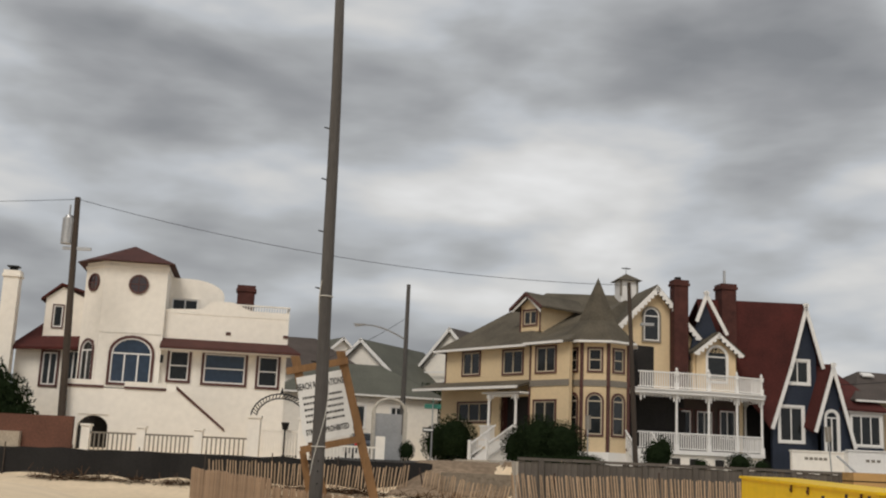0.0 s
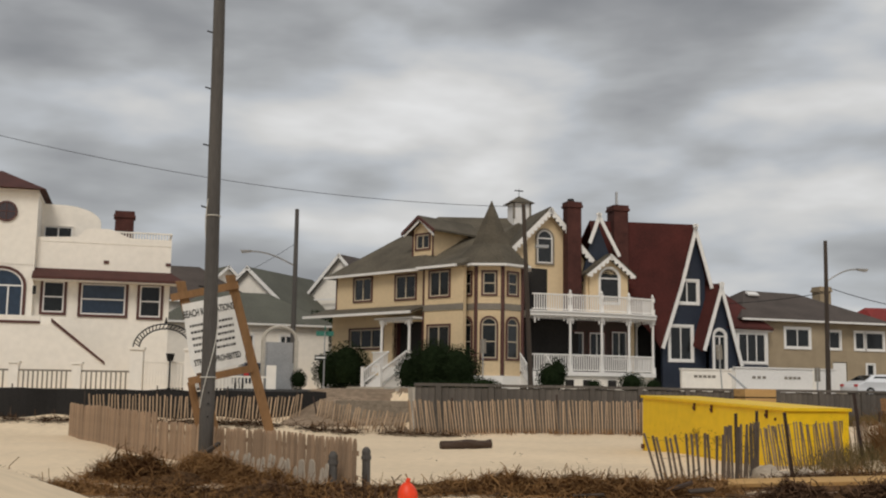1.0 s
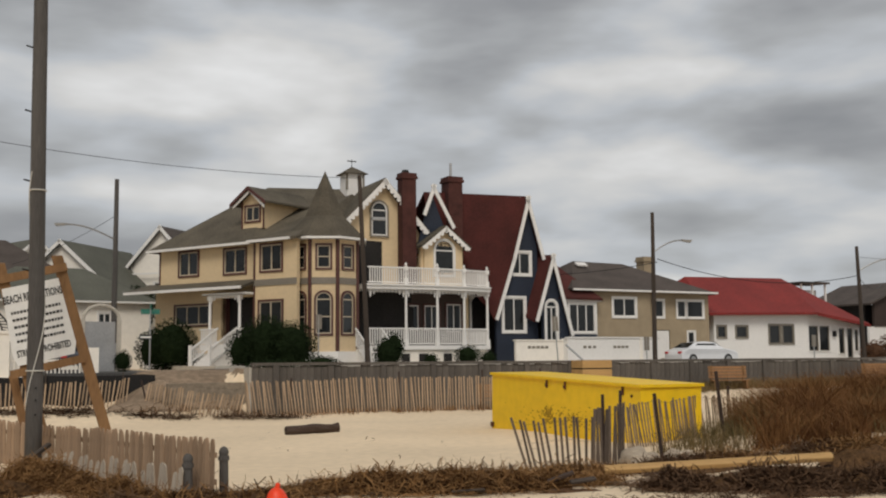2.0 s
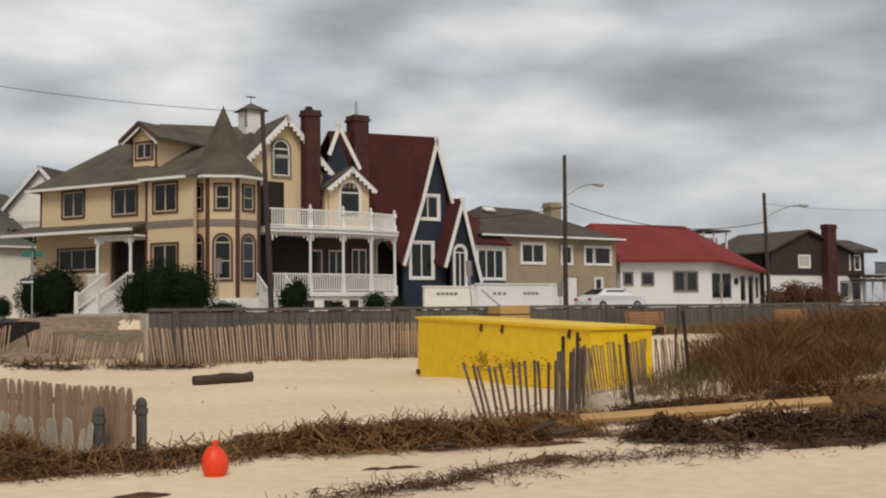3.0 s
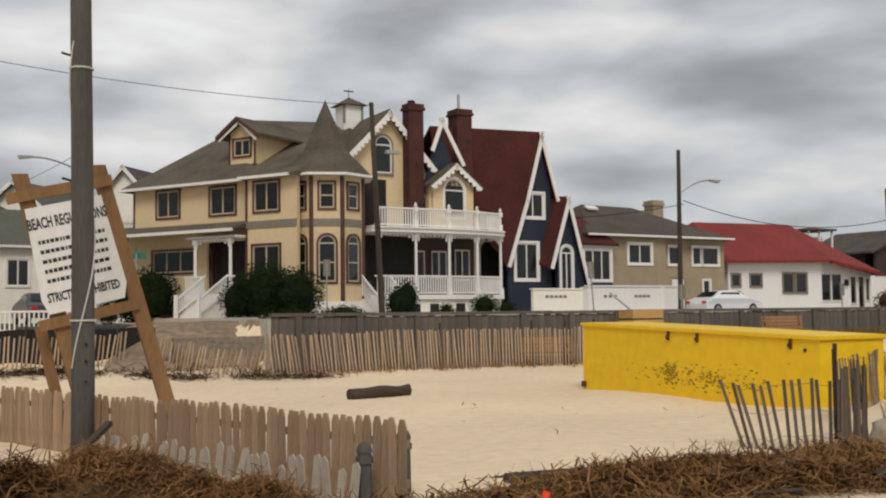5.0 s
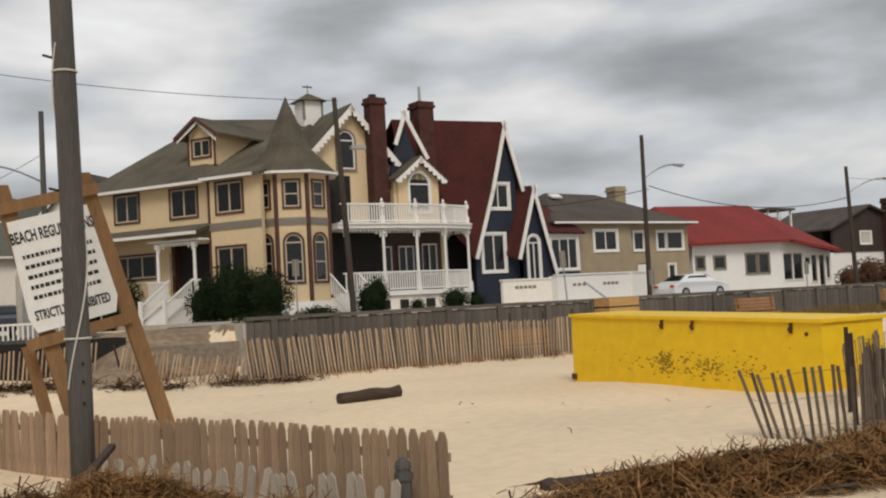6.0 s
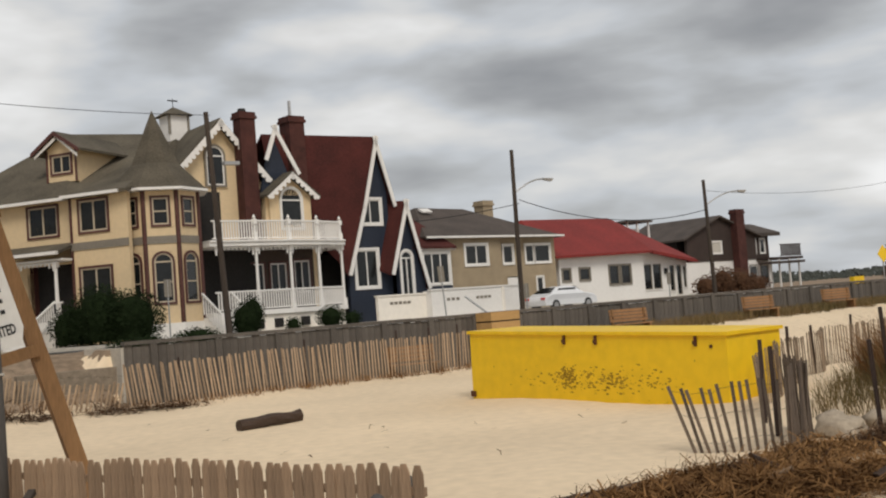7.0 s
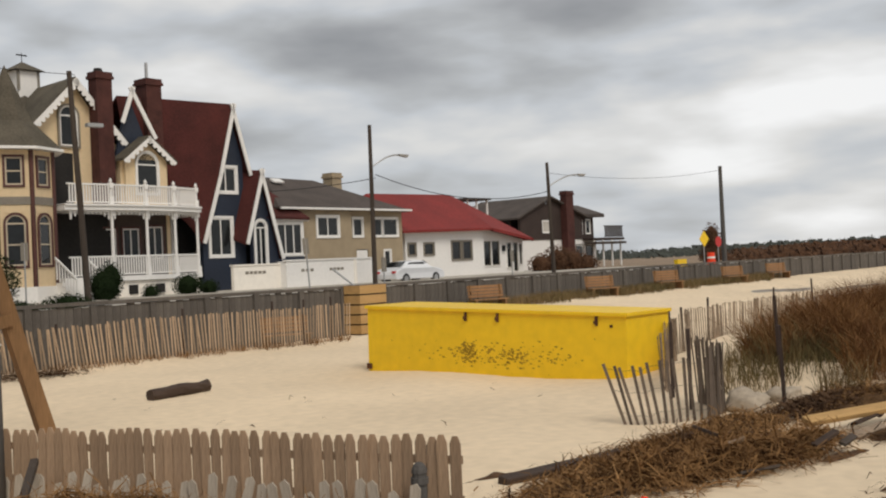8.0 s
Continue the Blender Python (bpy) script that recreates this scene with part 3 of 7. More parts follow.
    vs = [(x, y, 8.98) for x, y in eave] + [(x, y, 10.3) for x, y in flare] + [(tc.x, tc.y, 13.0)]
    fs = [(i, (i + 1) % 8, 8 + (i + 1) % 8, 8 + i) for i in range(8)] + [(8 + i, 8 + (i + 1) % 8, 16) for i in range(8)] + [tuple(range(7, -1, -1))]
    part("turret_roof", cone.add(vs, fs), SHINGLE, h)
    part("turret_gutter", MB().column(octo(R + 0.55), 8.88, 9.0), WHITE, h)

    # porch side
    deck = [(1.2, 0.0), (3.8, -0.15), (5.8, -0.15), (7.75, 0.1), (9.7, 0.7), (9.9, 3.4), (1.2, 3.4)]
    part("porch_deck", MB().column(deck, 2.82, 3.06), WHITE, h)
    part("porch_skirt", MB().column([(x * 0.985 + 0.05, y + 0.15) for x, y in deck], 1.9, 2.8), STUCCO, h)
    for x in (3.5, 4.6, 6.2):
        part("basement_window", MB().box(x, x + 0.5, -0.06, 0.04, 2.15, 2.6), DARK, h)
    part("balcony_deck", MB().column([(x, y - 0.12) for x, y in deck], 6.22, 6.52), WHITE, h)
    part("balcony_fascia", MB().column([(x, y - 0.2) for x, y in deck], 6.42, 6.5), WHITE, h)
    front = [(1.45, 0.05), (3.8, 0.0), (5.8, 0.0), (7.7, 0.25), (9.6, 0.85), (9.75, 3.2)]
    for (xa, ya), (xb, yb) in zip(front, front[1:]):
        rail(h, (xa, ya), (xb, yb), 6.52, 7.5)
        rail(h, (xa, ya), (xb, yb), 3.06, 4.05)
        ln = math.hypot(xb - xa, yb - ya)
        mm = pose(xa, ya, 0, 0, 0, math.degrees(math.atan2(yb - ya, xb - xa)))
        mb = MB()
        frieze(mb, 0.05, ln - 0.05, 0, 6.2, mm)
        part("fretwork", mb, WHITE, h)
    for x, y in front[1:]:
        turned_post(h, x, y, 3.06, 6.22, 0.085, cap=False, name="column")
        turned_post(h, x, y, 6.52, 7.55, 0.075)
    # wall behind the porch, coloured much darker than the cream siding
    lower = [(2.6, 3.5, 3.3, 5.6), (4.4, 6.0, 4.0, 5.5), (6.4, 7.4, 4.0, 5.5), (7.9, 8.9, 3.9, 5.6)]
    part("wall", wall_mesh(0.8, 9.2, 2.0, 6.4, lower, 2.9, 3.15), mat("dark_porch_boards", (0.06, 0.04, 0.032), 0.7, 0.2, 2, wave=("Z", 8, 0.3)), h, "dark brown boarded wall behind the porch")
    for l in lower:
        window(h, *l, 2.9, cols=2)
    part("wall", MB().box(9.2, 9.45, 2.9, 12, 2.0, 6.4), CREAM, h)
    # upper storey with the great gable
    up = [(1.5, 2.9, 6.9, 8.6), (2.45, 3.75, 9.35, 11.2)]
    part("wall", wall_mesh(0.6, 6.3, 6.5, 9.6, up[:1], 2.5, 2.75), CREAM, h)
    gb = MB().prism([(0.9, 9.6), (6.1, 9.6), (3.75, 12.45), (3.25, 12.45)], 2.5, 2.7)
    part("gable_wall", gb, CREAM, h)
    window(h, 2.75, 3.75, 9.55, 11.55, 2.45, arched=1.0, cols=1, rows=1, trim=TAUPE)
    window(h, *up[0], 2.5, cols=2)
    bargeboard(h, [(0.5, 9.85), (3.5, 12.85), (6.3, 9.85)], 2.05, 0.2, scallop=True)
    part("wall", MB().box(6.1, 6.35, 2.75, 10, 6.5, 9.4), CREAM, h)
    chimney(h, 4.45, 5.35, 1.75, 2.45, 6.5, 13.3)
    part("chimney_pot", MB().tube((4.8, 2.1, 13.28), (4.8, 2.1, 13.5), 0.25, 0.2), DARK, h)
    # small gabled room on the balcony
    part("dormer_room", wall_mesh(5.75, 8.3, 6.5, 8.95, [(6.35, 7.75, 7.4, 8.95)], 1.5, 1.7), CREAM, h)
    part("dormer_gable", MB().prism([(5.75, 8.95), (8.3, 8.95), (7.03, 9.9)], 1.5, 1.65), CREAM, h)
    window(h, 6.4, 7.7, 7.2, 9.35, 1.48, arched=1.0, cols=1, tw=0.08, trim=WHITE, curtain=True)
    part("dormer_side", wall_mesh(1.7, 4.0, 6.5, 8.9, [(2.1, 2.9, 7.3, 8.4)], 0, 0.15), CREAM, h).matrix_basis = Matrix.Translation((5.75, 0, 0)) @ Matrix.Rotation(radians(90), 4, "Z")
    window(h, -2.9, -2.1, 7.3, 8.4, 0, cols=1, turn=Matrix.Translation((5.74, 0, 0)) @ Matrix.Rotation(radians(-90), 4, "Z"), trim=MAROON)
    part("dormer_side", MB().box(8.15, 8.3, 1.7, 4, 6.5, 8.9), CREAM, h)
    bargeboard(h, [(5.45, 8.85), (7.03, 10.1), (8.6, 8.85)], 1.15, 0.15, scallop=True)
    roof(h, [[(5.35, 1.1, 8.95), (7.03, 1.1, 10.2), (7.03, 5.5, 10.2), (5.35, 5.5, 8.95)], [(7.03, 1.1, 10.2), (8.7, 1.1, 8.95), (8.7, 5.5, 8.95), (7.03, 5.5, 10.2)]], SHINGLE, 0.14, "dormer_roof")

    # great roof
    A = E_ @ Vector((-0.5, -0.5, 9.0))
    Bk = E_ @ Vector((-0.5, 11.0, 9.0))
    K = E_ @ Vector((11.9, -0.9, 9.0))
    K0 = E_ @ Vector((8.3, -0.9, 9.0))
    K1 = E_ @ Vector((8.3, -0.5, 9.0))
    r1 = E_ @ Vector((4.4, 4.8, 13.1))
    r2 = Vector((3.4, 6.0, 12.8))
    r3 = Vector((3.45, 2.0, 12.95))
    gl, gr = Vector((0.3, 2.0, 9.75)), Vector((6.5, 2.0, 9.75))
    grb = Vector((6.5, 11.0, 9.4))
    V3 = lambda *p: [tuple(v) for v in p]
    roof(h, [V3(A, K1, K0, K, gl, r2, r1), V3(Bk, A, r1), V3(gl, r3, r2), V3(r3, gr, grb, r2), V3(r2, grb, Bk, r1)], SHINGLE, 0.16)
    ep("gutter", MB().box(-0.6, 8.4, -0.62, -0.48, 8.84, 8.98), WHITE)
    ep("gutter", MB().box(8.3, 11.5, -1.02, -0.88, 8.84, 8.98), WHITE)
    # roof dormer over the entry
    dw = [(6.5, 7.7, 10.3, 11.25)]
    ep("dormer_wall", wall_mesh(6.2, 8.0, 9.9, 11.5, dw, 0.75, 0.9), CREAM)
    ep("dormer_wall", MB().prism([(6.2, 11.5), (8.0, 11.5), (7.1, 12.1)], 0.75, 0.9), CREAM)
    ep("dormer_cheek", MB().box(7.85, 8.0, 0.9, 4.2, 9.6, 11.5), CREAM)
    ep("dormer_cheek", MB().box(6.2, 6.35, 0.9, 4.2, 9.6, 11.5), CREAM)
    window(h, 6.55, 7.65, 10.35, 11.2, 0.75, cols=2, turn=E_, sash=SASH)
    for x in (6.2, 7.9):
        ep("trim_board", MB().box(x, x + 0.1, 0.7, 0.78, 9.9, 11.5), MAROON)
    ep("dormer_roof", MB().sheet([(5.7, 0.3, 11.4), (7.1, 0.3, 12.35), (7.1, 5.0, 12.35), (5.7, 5.0, 11.4)], 0.12).sheet([(7.1, 0.3, 12.35), (8.5, 0.3, 11.4), (8.5, 5.0, 11.4), (7.1, 5.0, 12.35)], 0.12), SHINGLE)
    for pts in ([(5.7, 11.4), (7.1, 12.33)], [(7.1, 12.33), (8.5, 11.4)]):
        (xa, za), (xb, zb) = pts
        ep("bargeboard", MB().prism([(xa, za), (xb, zb), (xb, zb - 0.2), (xa, za - 0.2)], 0.22, 0.3), MAROON)
        ep("fretwork", MB().prism([(xa * 0.9 + 0.71, za - 0.2 + 0.05), (xb * 0.9 + 0.71, zb - 0.24), (xb * 0.9 + 0.71, zb - 0.42), (xa * 0.9 + 0.71, za - 0.28)], 0.34, 0.38), WHITE)
    # cupola
    cx, cy, up_ = 2.95, 5.9, 0.45
    part("cupola", MB().box(cx - 0.55, cx + 0.55, cy - 0.55, cy + 0.55, 11.8 + up_, 13.25 + up_), WHITE, h)
    for sx in (-1, 1):
        part("corner_strip", MB().box(cx + sx * 0.55 - 0.06, cx + sx * 0.55 + 0.06, cy - 0.6, cy - 0.5, 12.2 + up_, 13.25 + up_), TAUPE, h)
    e = 0.8
    part("cupola_roof", MB().add([(cx - e, cy - e, 13.22 + up_), (cx + e, cy - e, 13.22 + up_), (cx + e, cy + e, 13.22 + up_), (cx - e, cy + e, 13.22 + up_), (cx, cy, 13.75 + up_)], [(0, 1, 4), (1, 2, 4), (2, 3, 4), (3, 0, 4), (3, 2, 1, 0)]), SHINGLE, h)
    part("weather_vane", MB().tube((cx, cy, 13.7 + up_), (cx, cy, 14.2 + up_), 0.02).box(cx - 0.3, cx + 0.3, cy - 0.01, cy + 0.01, 14.05 + up_, 14.12 + up_), IRON, h)
    # added body that closes the house behind the facades, near-black for unlit rooms
    body = [tuple((E_ @ Vector((*p, 0)))[:2]) for p in ((0.0, 0.5), (0.0, 10.5))] + [(6.1, 10.5), (6.1, 3.0)] + [tuple((E_ @ Vector((11.0, 0.6, 0)))[:2])]
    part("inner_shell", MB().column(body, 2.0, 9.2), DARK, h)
    # steps beside the turret
    for i in range(5):
        part("side_step", MB().box(0.75, 2.2, -1.6 + i * 0.3, -1.3 + i * 0.3 if i < 4 else 0.1, 1.9, 2.1 + i * 0.19), WHITE, h)
    for x in (0.7, 2.25):
        rr = MB().sheet([(x - 0.04, -1.7, 3.0), (x + 0.04, -1.7, 3.0), (x + 0.04, 0, 4.05), (x - 0.04, 0, 4.05)], 0.1)
        sr = part("stair_rail", rr, WHITE, h)
        for i in range(8):
            part("spindle", MB().box(x - 0.025, x + 0.025, -1.65 + i * 0.22, -1.6 + i * 0.22, 2.1 + i * 0.13, 2.95 + i * 0.13), WHITE, sr)
    return h


cream_house()


# ---- navy house with steep red roof ----
def navy_house():
    h = thing("house", (-8.3, 4.2, 0), 9.0, "navy cottage with steep dark red roof and white bargeboards", "house")
    lo, upw = (0.0, 1.5, 3.95, 6.0), (0.5, 1.95, 7.5, 8.85)
    part("wall", wall_mesh(-0.5, 2.5, 2.0, 6.4, [lo], 0, 0.25), NAVY, h)
    part("gable_wall", wall_mesh(0.3, 2.5, 6.4, 9.2, [upw], 0, 0.25).prism([(-0.1, 6.4), (0.3, 6.4), (0.3, 7.9)], 0, 0.25).prism([(0.3, 9.0), (0.3, 7.9), (0.68, 9.2)], 0.01, 0.24).prism([(0.68, 9.2), (2.5, 9.2), (1.7, 12.1)], 0, 0.25), NAVY, h)
    window(h, *lo, 0, trim=WHITE, cols=2, tw=0.14)
    window(h, *upw, 0, trim=WHITE, cols=2, tw=0.14)
    bargeboard(h, [(-0.75, 4.7), (0.55, 8.4), (1.7, 12.4), (2.85, 8.5)], -0.35, 0.2)
    # second gable and porch door
    part("wall", wall_mesh(2.5, 4.4, 2.0, 4.9, [(2.7, 3.5, 2.4, 4.9)], -0.6, -0.35), NAVY, h)
    part("gable_wall", MB().prism([(1.95, 4.9), (2.7, 4.9), (2.7, 5.4), (3.1, 5.9), (3.1, 8.4)], -0.6, -0.36).prism([(3.5, 4.9), (4.25, 4.9), (3.1, 8.4), (3.1, 5.9), (3.5, 5.4)], -0.6, -0.36), NAVY, h)
    window(h, 2.7, 3.5, 3.0, 5.85, -0.6, arched=1.0, trim=WHITE, cols=2, tw=0.12)
    bargeboard(h, [(1.75, 4.6), (3.1, 8.75), (4.5, 3.7)], -0.95, 0.2)
    # bay window at the end
    part("bay_wall", wall_mesh(4.4, 6.75, 2.0, 6.0, [(4.6, 6.55, 3.9, 5.7)], -0.3, -0.05), WHITE, h)
    window(h, 4.6, 6.55, 3.9, 5.7, -0.3, trim=WHITE, cols=3, tw=0.1)
    part("bay_apron", MB().box(4.45, 6.7, -0.34, -0.3, 2.0, 3.75), NAVY, h)
    part("bay_side", MB().box(6.55, 6.75, -0.05, 6, 2.0, 6.0), NAVY, h)
    part("bay_cornice", MB().box(4.1, 7.0, -0.5, 0.3, 5.85, 6.05), WHITE, h)
    # roofs
    roof(h, [[(-4.9, 1.0, 12.45), (1.7, -0.3, 12.4), (0.55, -0.3, 8.4), (-0.75, -0.3, 4.7), (-1.2, 0.0, 5.6), (-4.6, 0.6, 9.0)], [(-4.9, 1.0, 12.45), (-5.5, 9, 5), (2.4, 9, 5), (1.7, -0.3, 12.4)]], RED_SHINGLE, 0.16)
    roof(h, [[(1.7, -0.35, 12.4), (2.85, -0.35, 8.5), (3.4, 6, 8.0), (1.9, 6, 12.0)]], RED_SHINGLE, 0.14)
    roof(h, [[(3.1, -0.9, 8.7), (1.75, -0.9, 4.6), (1.0, 2.5, 6.0), (2.0, 3.5, 9.0)], [(3.1, -0.9, 8.7), (4.5, -0.9, 3.75), (4.7, 4.0, 4.2), (3.3, 3.5, 8.9)]], RED_SHINGLE, 0.14)
    roof(h, [[(3.6, -0.6, 6.1), (7.0, -0.6, 6.05), (4.8, 3.5, 9.3), (2.2, 3.5, 9.5)], [(7.0, -0.6, 6.05), (7.0, 6, 6.05), (4.8, 3.5, 9.3)]], RED_SHINGLE, 0.14)
    # gable further along the ridge
    part("gable_wall", MB().prism([(-6.0, 8.5), (-3.4, 8.5), (-4.9, 12.2)], -0.1, 0.1), NAVY, h)
    bargeboard(h, [(-5.6, 10.9), (-4.9, 12.7), (-3.5, 10.2)], -0.35, 0.2)
    c = chimney(h, -3.6, -2.65, 0.2, 1.2, 8.5, 13.4)
    part("flue", MB().tube((-3.2, 0.7, 13.3), (-3.2, 0.7, 14.3), 0.09, 0.08), STEEL, c)
    # added boxes, coloured near-black as the shade indoors
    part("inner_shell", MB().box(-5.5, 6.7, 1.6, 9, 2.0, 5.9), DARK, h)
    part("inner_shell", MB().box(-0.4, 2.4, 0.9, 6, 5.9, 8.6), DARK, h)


navy_house()


def yard_wall():
    h = thing("yard_wall", (-8.6, 1.4, 0), 9.0, "low white painted masonry yard wall with pierced panels", "wall")
    part("wall_panel", MB().box(0.0, 3.3, 0, 0.2, 1.9, 3.3), STUCCO, h)
    part("wall_panel", MB().box(3.3, 10.2, -0.5, -0.3, 1.9, 3.45), WHITE, h)
    part("wall_return", MB().box(3.3, 3.5, -0.3, 0.2, 1.9, 3.45), WHITE, h)
    part("coping", MB().box(-0.05, 3.3, -0.05, 0.25, 3.3, 3.38), STUCCO, h)
    part("coping", MB().box(3.25, 10.25, -0.56, -0.24, 3.45, 3.53), WHITE, h)
    for x in (0.8, 1.1, 1.4, 1.7, 2.0, 4.4, 4.75, 5.1, 6.6, 6.9, 7.2, 7.5):
        y = -0.02 if x < 3.3 else -0.52
        part("pierced_tile", MB().box(x, x + 0.22, y, y + 0.1, 2.85, 3.0), TAUPE, h)
    part("pilaster", MB().box(8.6, 8.8, -0.55, -0.25, 1.9, 3.5), STUCCO, h)


yard_wall()


# ---- tan brick house ----
def tan_house():
    h = thing("house", (1.8, 6.0, 0), 9.0, "tan brick two-storey house with dark hip roof", "house")
    w1 = (-1.9, -0.1, 4.95, 6.15)
    part("wall", wall_mesh(-5.0, 1.1, 2.0, 6.7, [w1, (-1.0, -0.4, 2.9, 3.3)], 0, 0.25), TAN_BRICK, h)
    right = [(1.75, 2.6, 4.95, 6.1), (3.75, 4.5, 4.95, 6.1), (4.6, 6.0, 4.95, 6.1), (2.0, 3.1, 2.0, 4.1), (4.6, 5.2, 2.7, 4.0)]
    part("wall", wall_mesh(1.1, 6.5, 2.0, 6.65, right, 0.5, 0.75), TAN_BRICK, h)
    part("wall", MB().box(0.9, 1.1, 0.25, 0.75, 2.0, 6.7), TAN_BRICK, h)
    part("wall", MB().box(6.3, 6.5, 0.75, 9, 2.0, 6.65), TAN_BRICK, h)
    window(h, *w1, 0, trim=WHITE, cols=2, tw=0.12)
    for r in right[:3]:
        window(h, *r, 0.5, trim=WHITE, cols=1, tw=0.1, curtain=True)
    part("door", MB().box(2.05, 3.05, 0.55, 0.65, 2.0, 4.05), WHITE, h, "white panelled door")
    window(h, *right[4], 0.5, trim=WHITE, cols=1, tw=0.08)
    window(h, -1.0, -0.4, 2.9, 3.3, 0, trim=WHITE, cols=1, tw=0.05)
    a, b, c, d = (-5.4, -0.5, 6.7), (6.8, 0.0, 6.65), (6.8, 9.5, 6.65), (-5.4, 9.5, 6.7)
    p, q = (-2.3, 4.0, 8.9), (2.0, 4.2, 8.85)
    roof(h, [[a, b, q, p], [b, c, q], [c, d, p, q], [d, a, p]], DARK_SHINGLE, 0.12)
    part("gutter", MB().box(-5.4, 6.8, -0.12, -0.02, -0.06, 0.06), WHITE, h).matrix_basis = Matrix.Translation((0, -0.38, 6.62)) @ Matrix.Rotation(radians(2.3), 4, "Z")
    part("downpipe", MB().tube((1.2, 0.4, 2.0), (1.2, 0.4, 6.6), 0.05), WHITE, h)
    part("skylight", MB().box(-0.4, 0.4, -0.25, 0.25, 0, 0.1), WHITE, h).matrix_basis = Matrix.Translation((-2.3, 3.0, 8.55)) @ Matrix.Rotation(radians(28), 4, "X")
    chimney(h, 4.2, 5.1, 4.6, 5.5, 6.5, 9.5, TAN_BRICK, 0)
    # added box whose near-black colour is the indoor shade
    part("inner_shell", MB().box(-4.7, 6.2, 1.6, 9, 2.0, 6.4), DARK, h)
    part("front_steps", MB().box(1.9, 3.3, -0.6, 0.5, 1.9, 2.2), CONCRETE, h)


tan_house()


# ---- white house with red roof ----
def red_roof_house():
    h = thing("house", (10.9, 8.6, -0.14), 9.0, "low white house under a broad bright red roof", "house")
    h.scale = (1.065, 1.065, 1.065)
    wins = [(-1.55, -0.8, 3.5, 4.3), (0.05, 1.05, 3.5, 4.3), (2.95, 3.95, 3.1, 4.4), (4.15, 5.15, 3.1, 4.4)]
    part("wall", wall_mesh(-1.8, 6.6, 1.9, 5.25, wins, 0, 0.25), WHITE, h)
    right = [(6.8, 7.75, 2.6, 4.35), (7.85, 8.8, 2.6, 4.35), (9.7, 10.25, 2.4, 4.2), (10.5, 11.05, 2.1, 4.2), (11.25, 11.6, 2.6, 4.1)]
    part("wall", wall_mesh(6.6, 11.8, 1.9, 4.45, right, 0.3, 0.55), WHITE, h)
    part("gable_wall", MB().prism([(6.6, 4.45), (11.7, 4.45), (6.6, 5.3)], 0.3, 0.55), WHITE, h)
    part("wall", MB().box(6.4, 6.6, 0.26, 0.6, 1.9, 5.3), WHITE, h)
    part("wall", MB().box(-1.8, -1.6, 0.25, 9.5, 1.9, 5.2), WHITE, h)
    for w in wins:
        window(h, *w, 0, trim=TAUPE, sash=TAUPE, cols=1, tw=0.06)
    for w in right:
        window(h, *w, 0.3, trim=WHITE, sash=TAUPE, cols=1, tw=0.06)
    roof(h, [[(-2.6, -0.6, 5.1), (6.9, -0.6, 5.25), (8.6, 4.5, 8.0), (-0.4, 4.5, 7.9)], [(6.9, -0.6, 5.25), (12.1, -0.4, 4.5), (8.6, 4.5, 8.0)], [(12.1, -0.4, 4.5), (12.3, 6.5, 4.6), (8.6, 4.5, 8.0)], [(-0.4, 4.5, 7.9), (8.6, 4.5, 8.0), (8.7, 10, 5), (-3, 10, 5)], [(-2.6, -0.6, 5.1), (-0.4, 4.5, 7.9), (-3, 10, 5)]], BRIGHT_RED, 0.16)
    part("fascia", MB().sheet([(6.9, -0.66, 5.2), (12.15, -0.46, 4.45), (12.15, -0.4, 4.45), (6.9, -0.6, 5.2)], 0.18), BRIGHT_RED, h)
    # roof-top lookout behind
    part("lookout", wall_mesh(10.5, 12.2, 4.6, 7.2, [(10.8, 11.9, 6.2, 7.0)], 4.6, 4.8), WHITE, h)
    part("lookout_roof", MB().box(9.7, 12.6, 3.6, 5.8, 7.6, 7.75), DARK_SHINGLE, h)
    for x in (9.9, 11.0, 12.3):
        part("lookout_post", MB().box(x, x + 0.12, 3.8, 3.92, 4.6, 7.6), WHITE, h)
    part("inner_shell", MB().box(-1.6, 11.6, 1.4, 8, 1.9, 4.4), DARK, h)
    part("lamp_box", MB().box(9.15, 9.35, 0.1, 0.3, 3.6, 4.0), IRON, h)


red_roof_house()


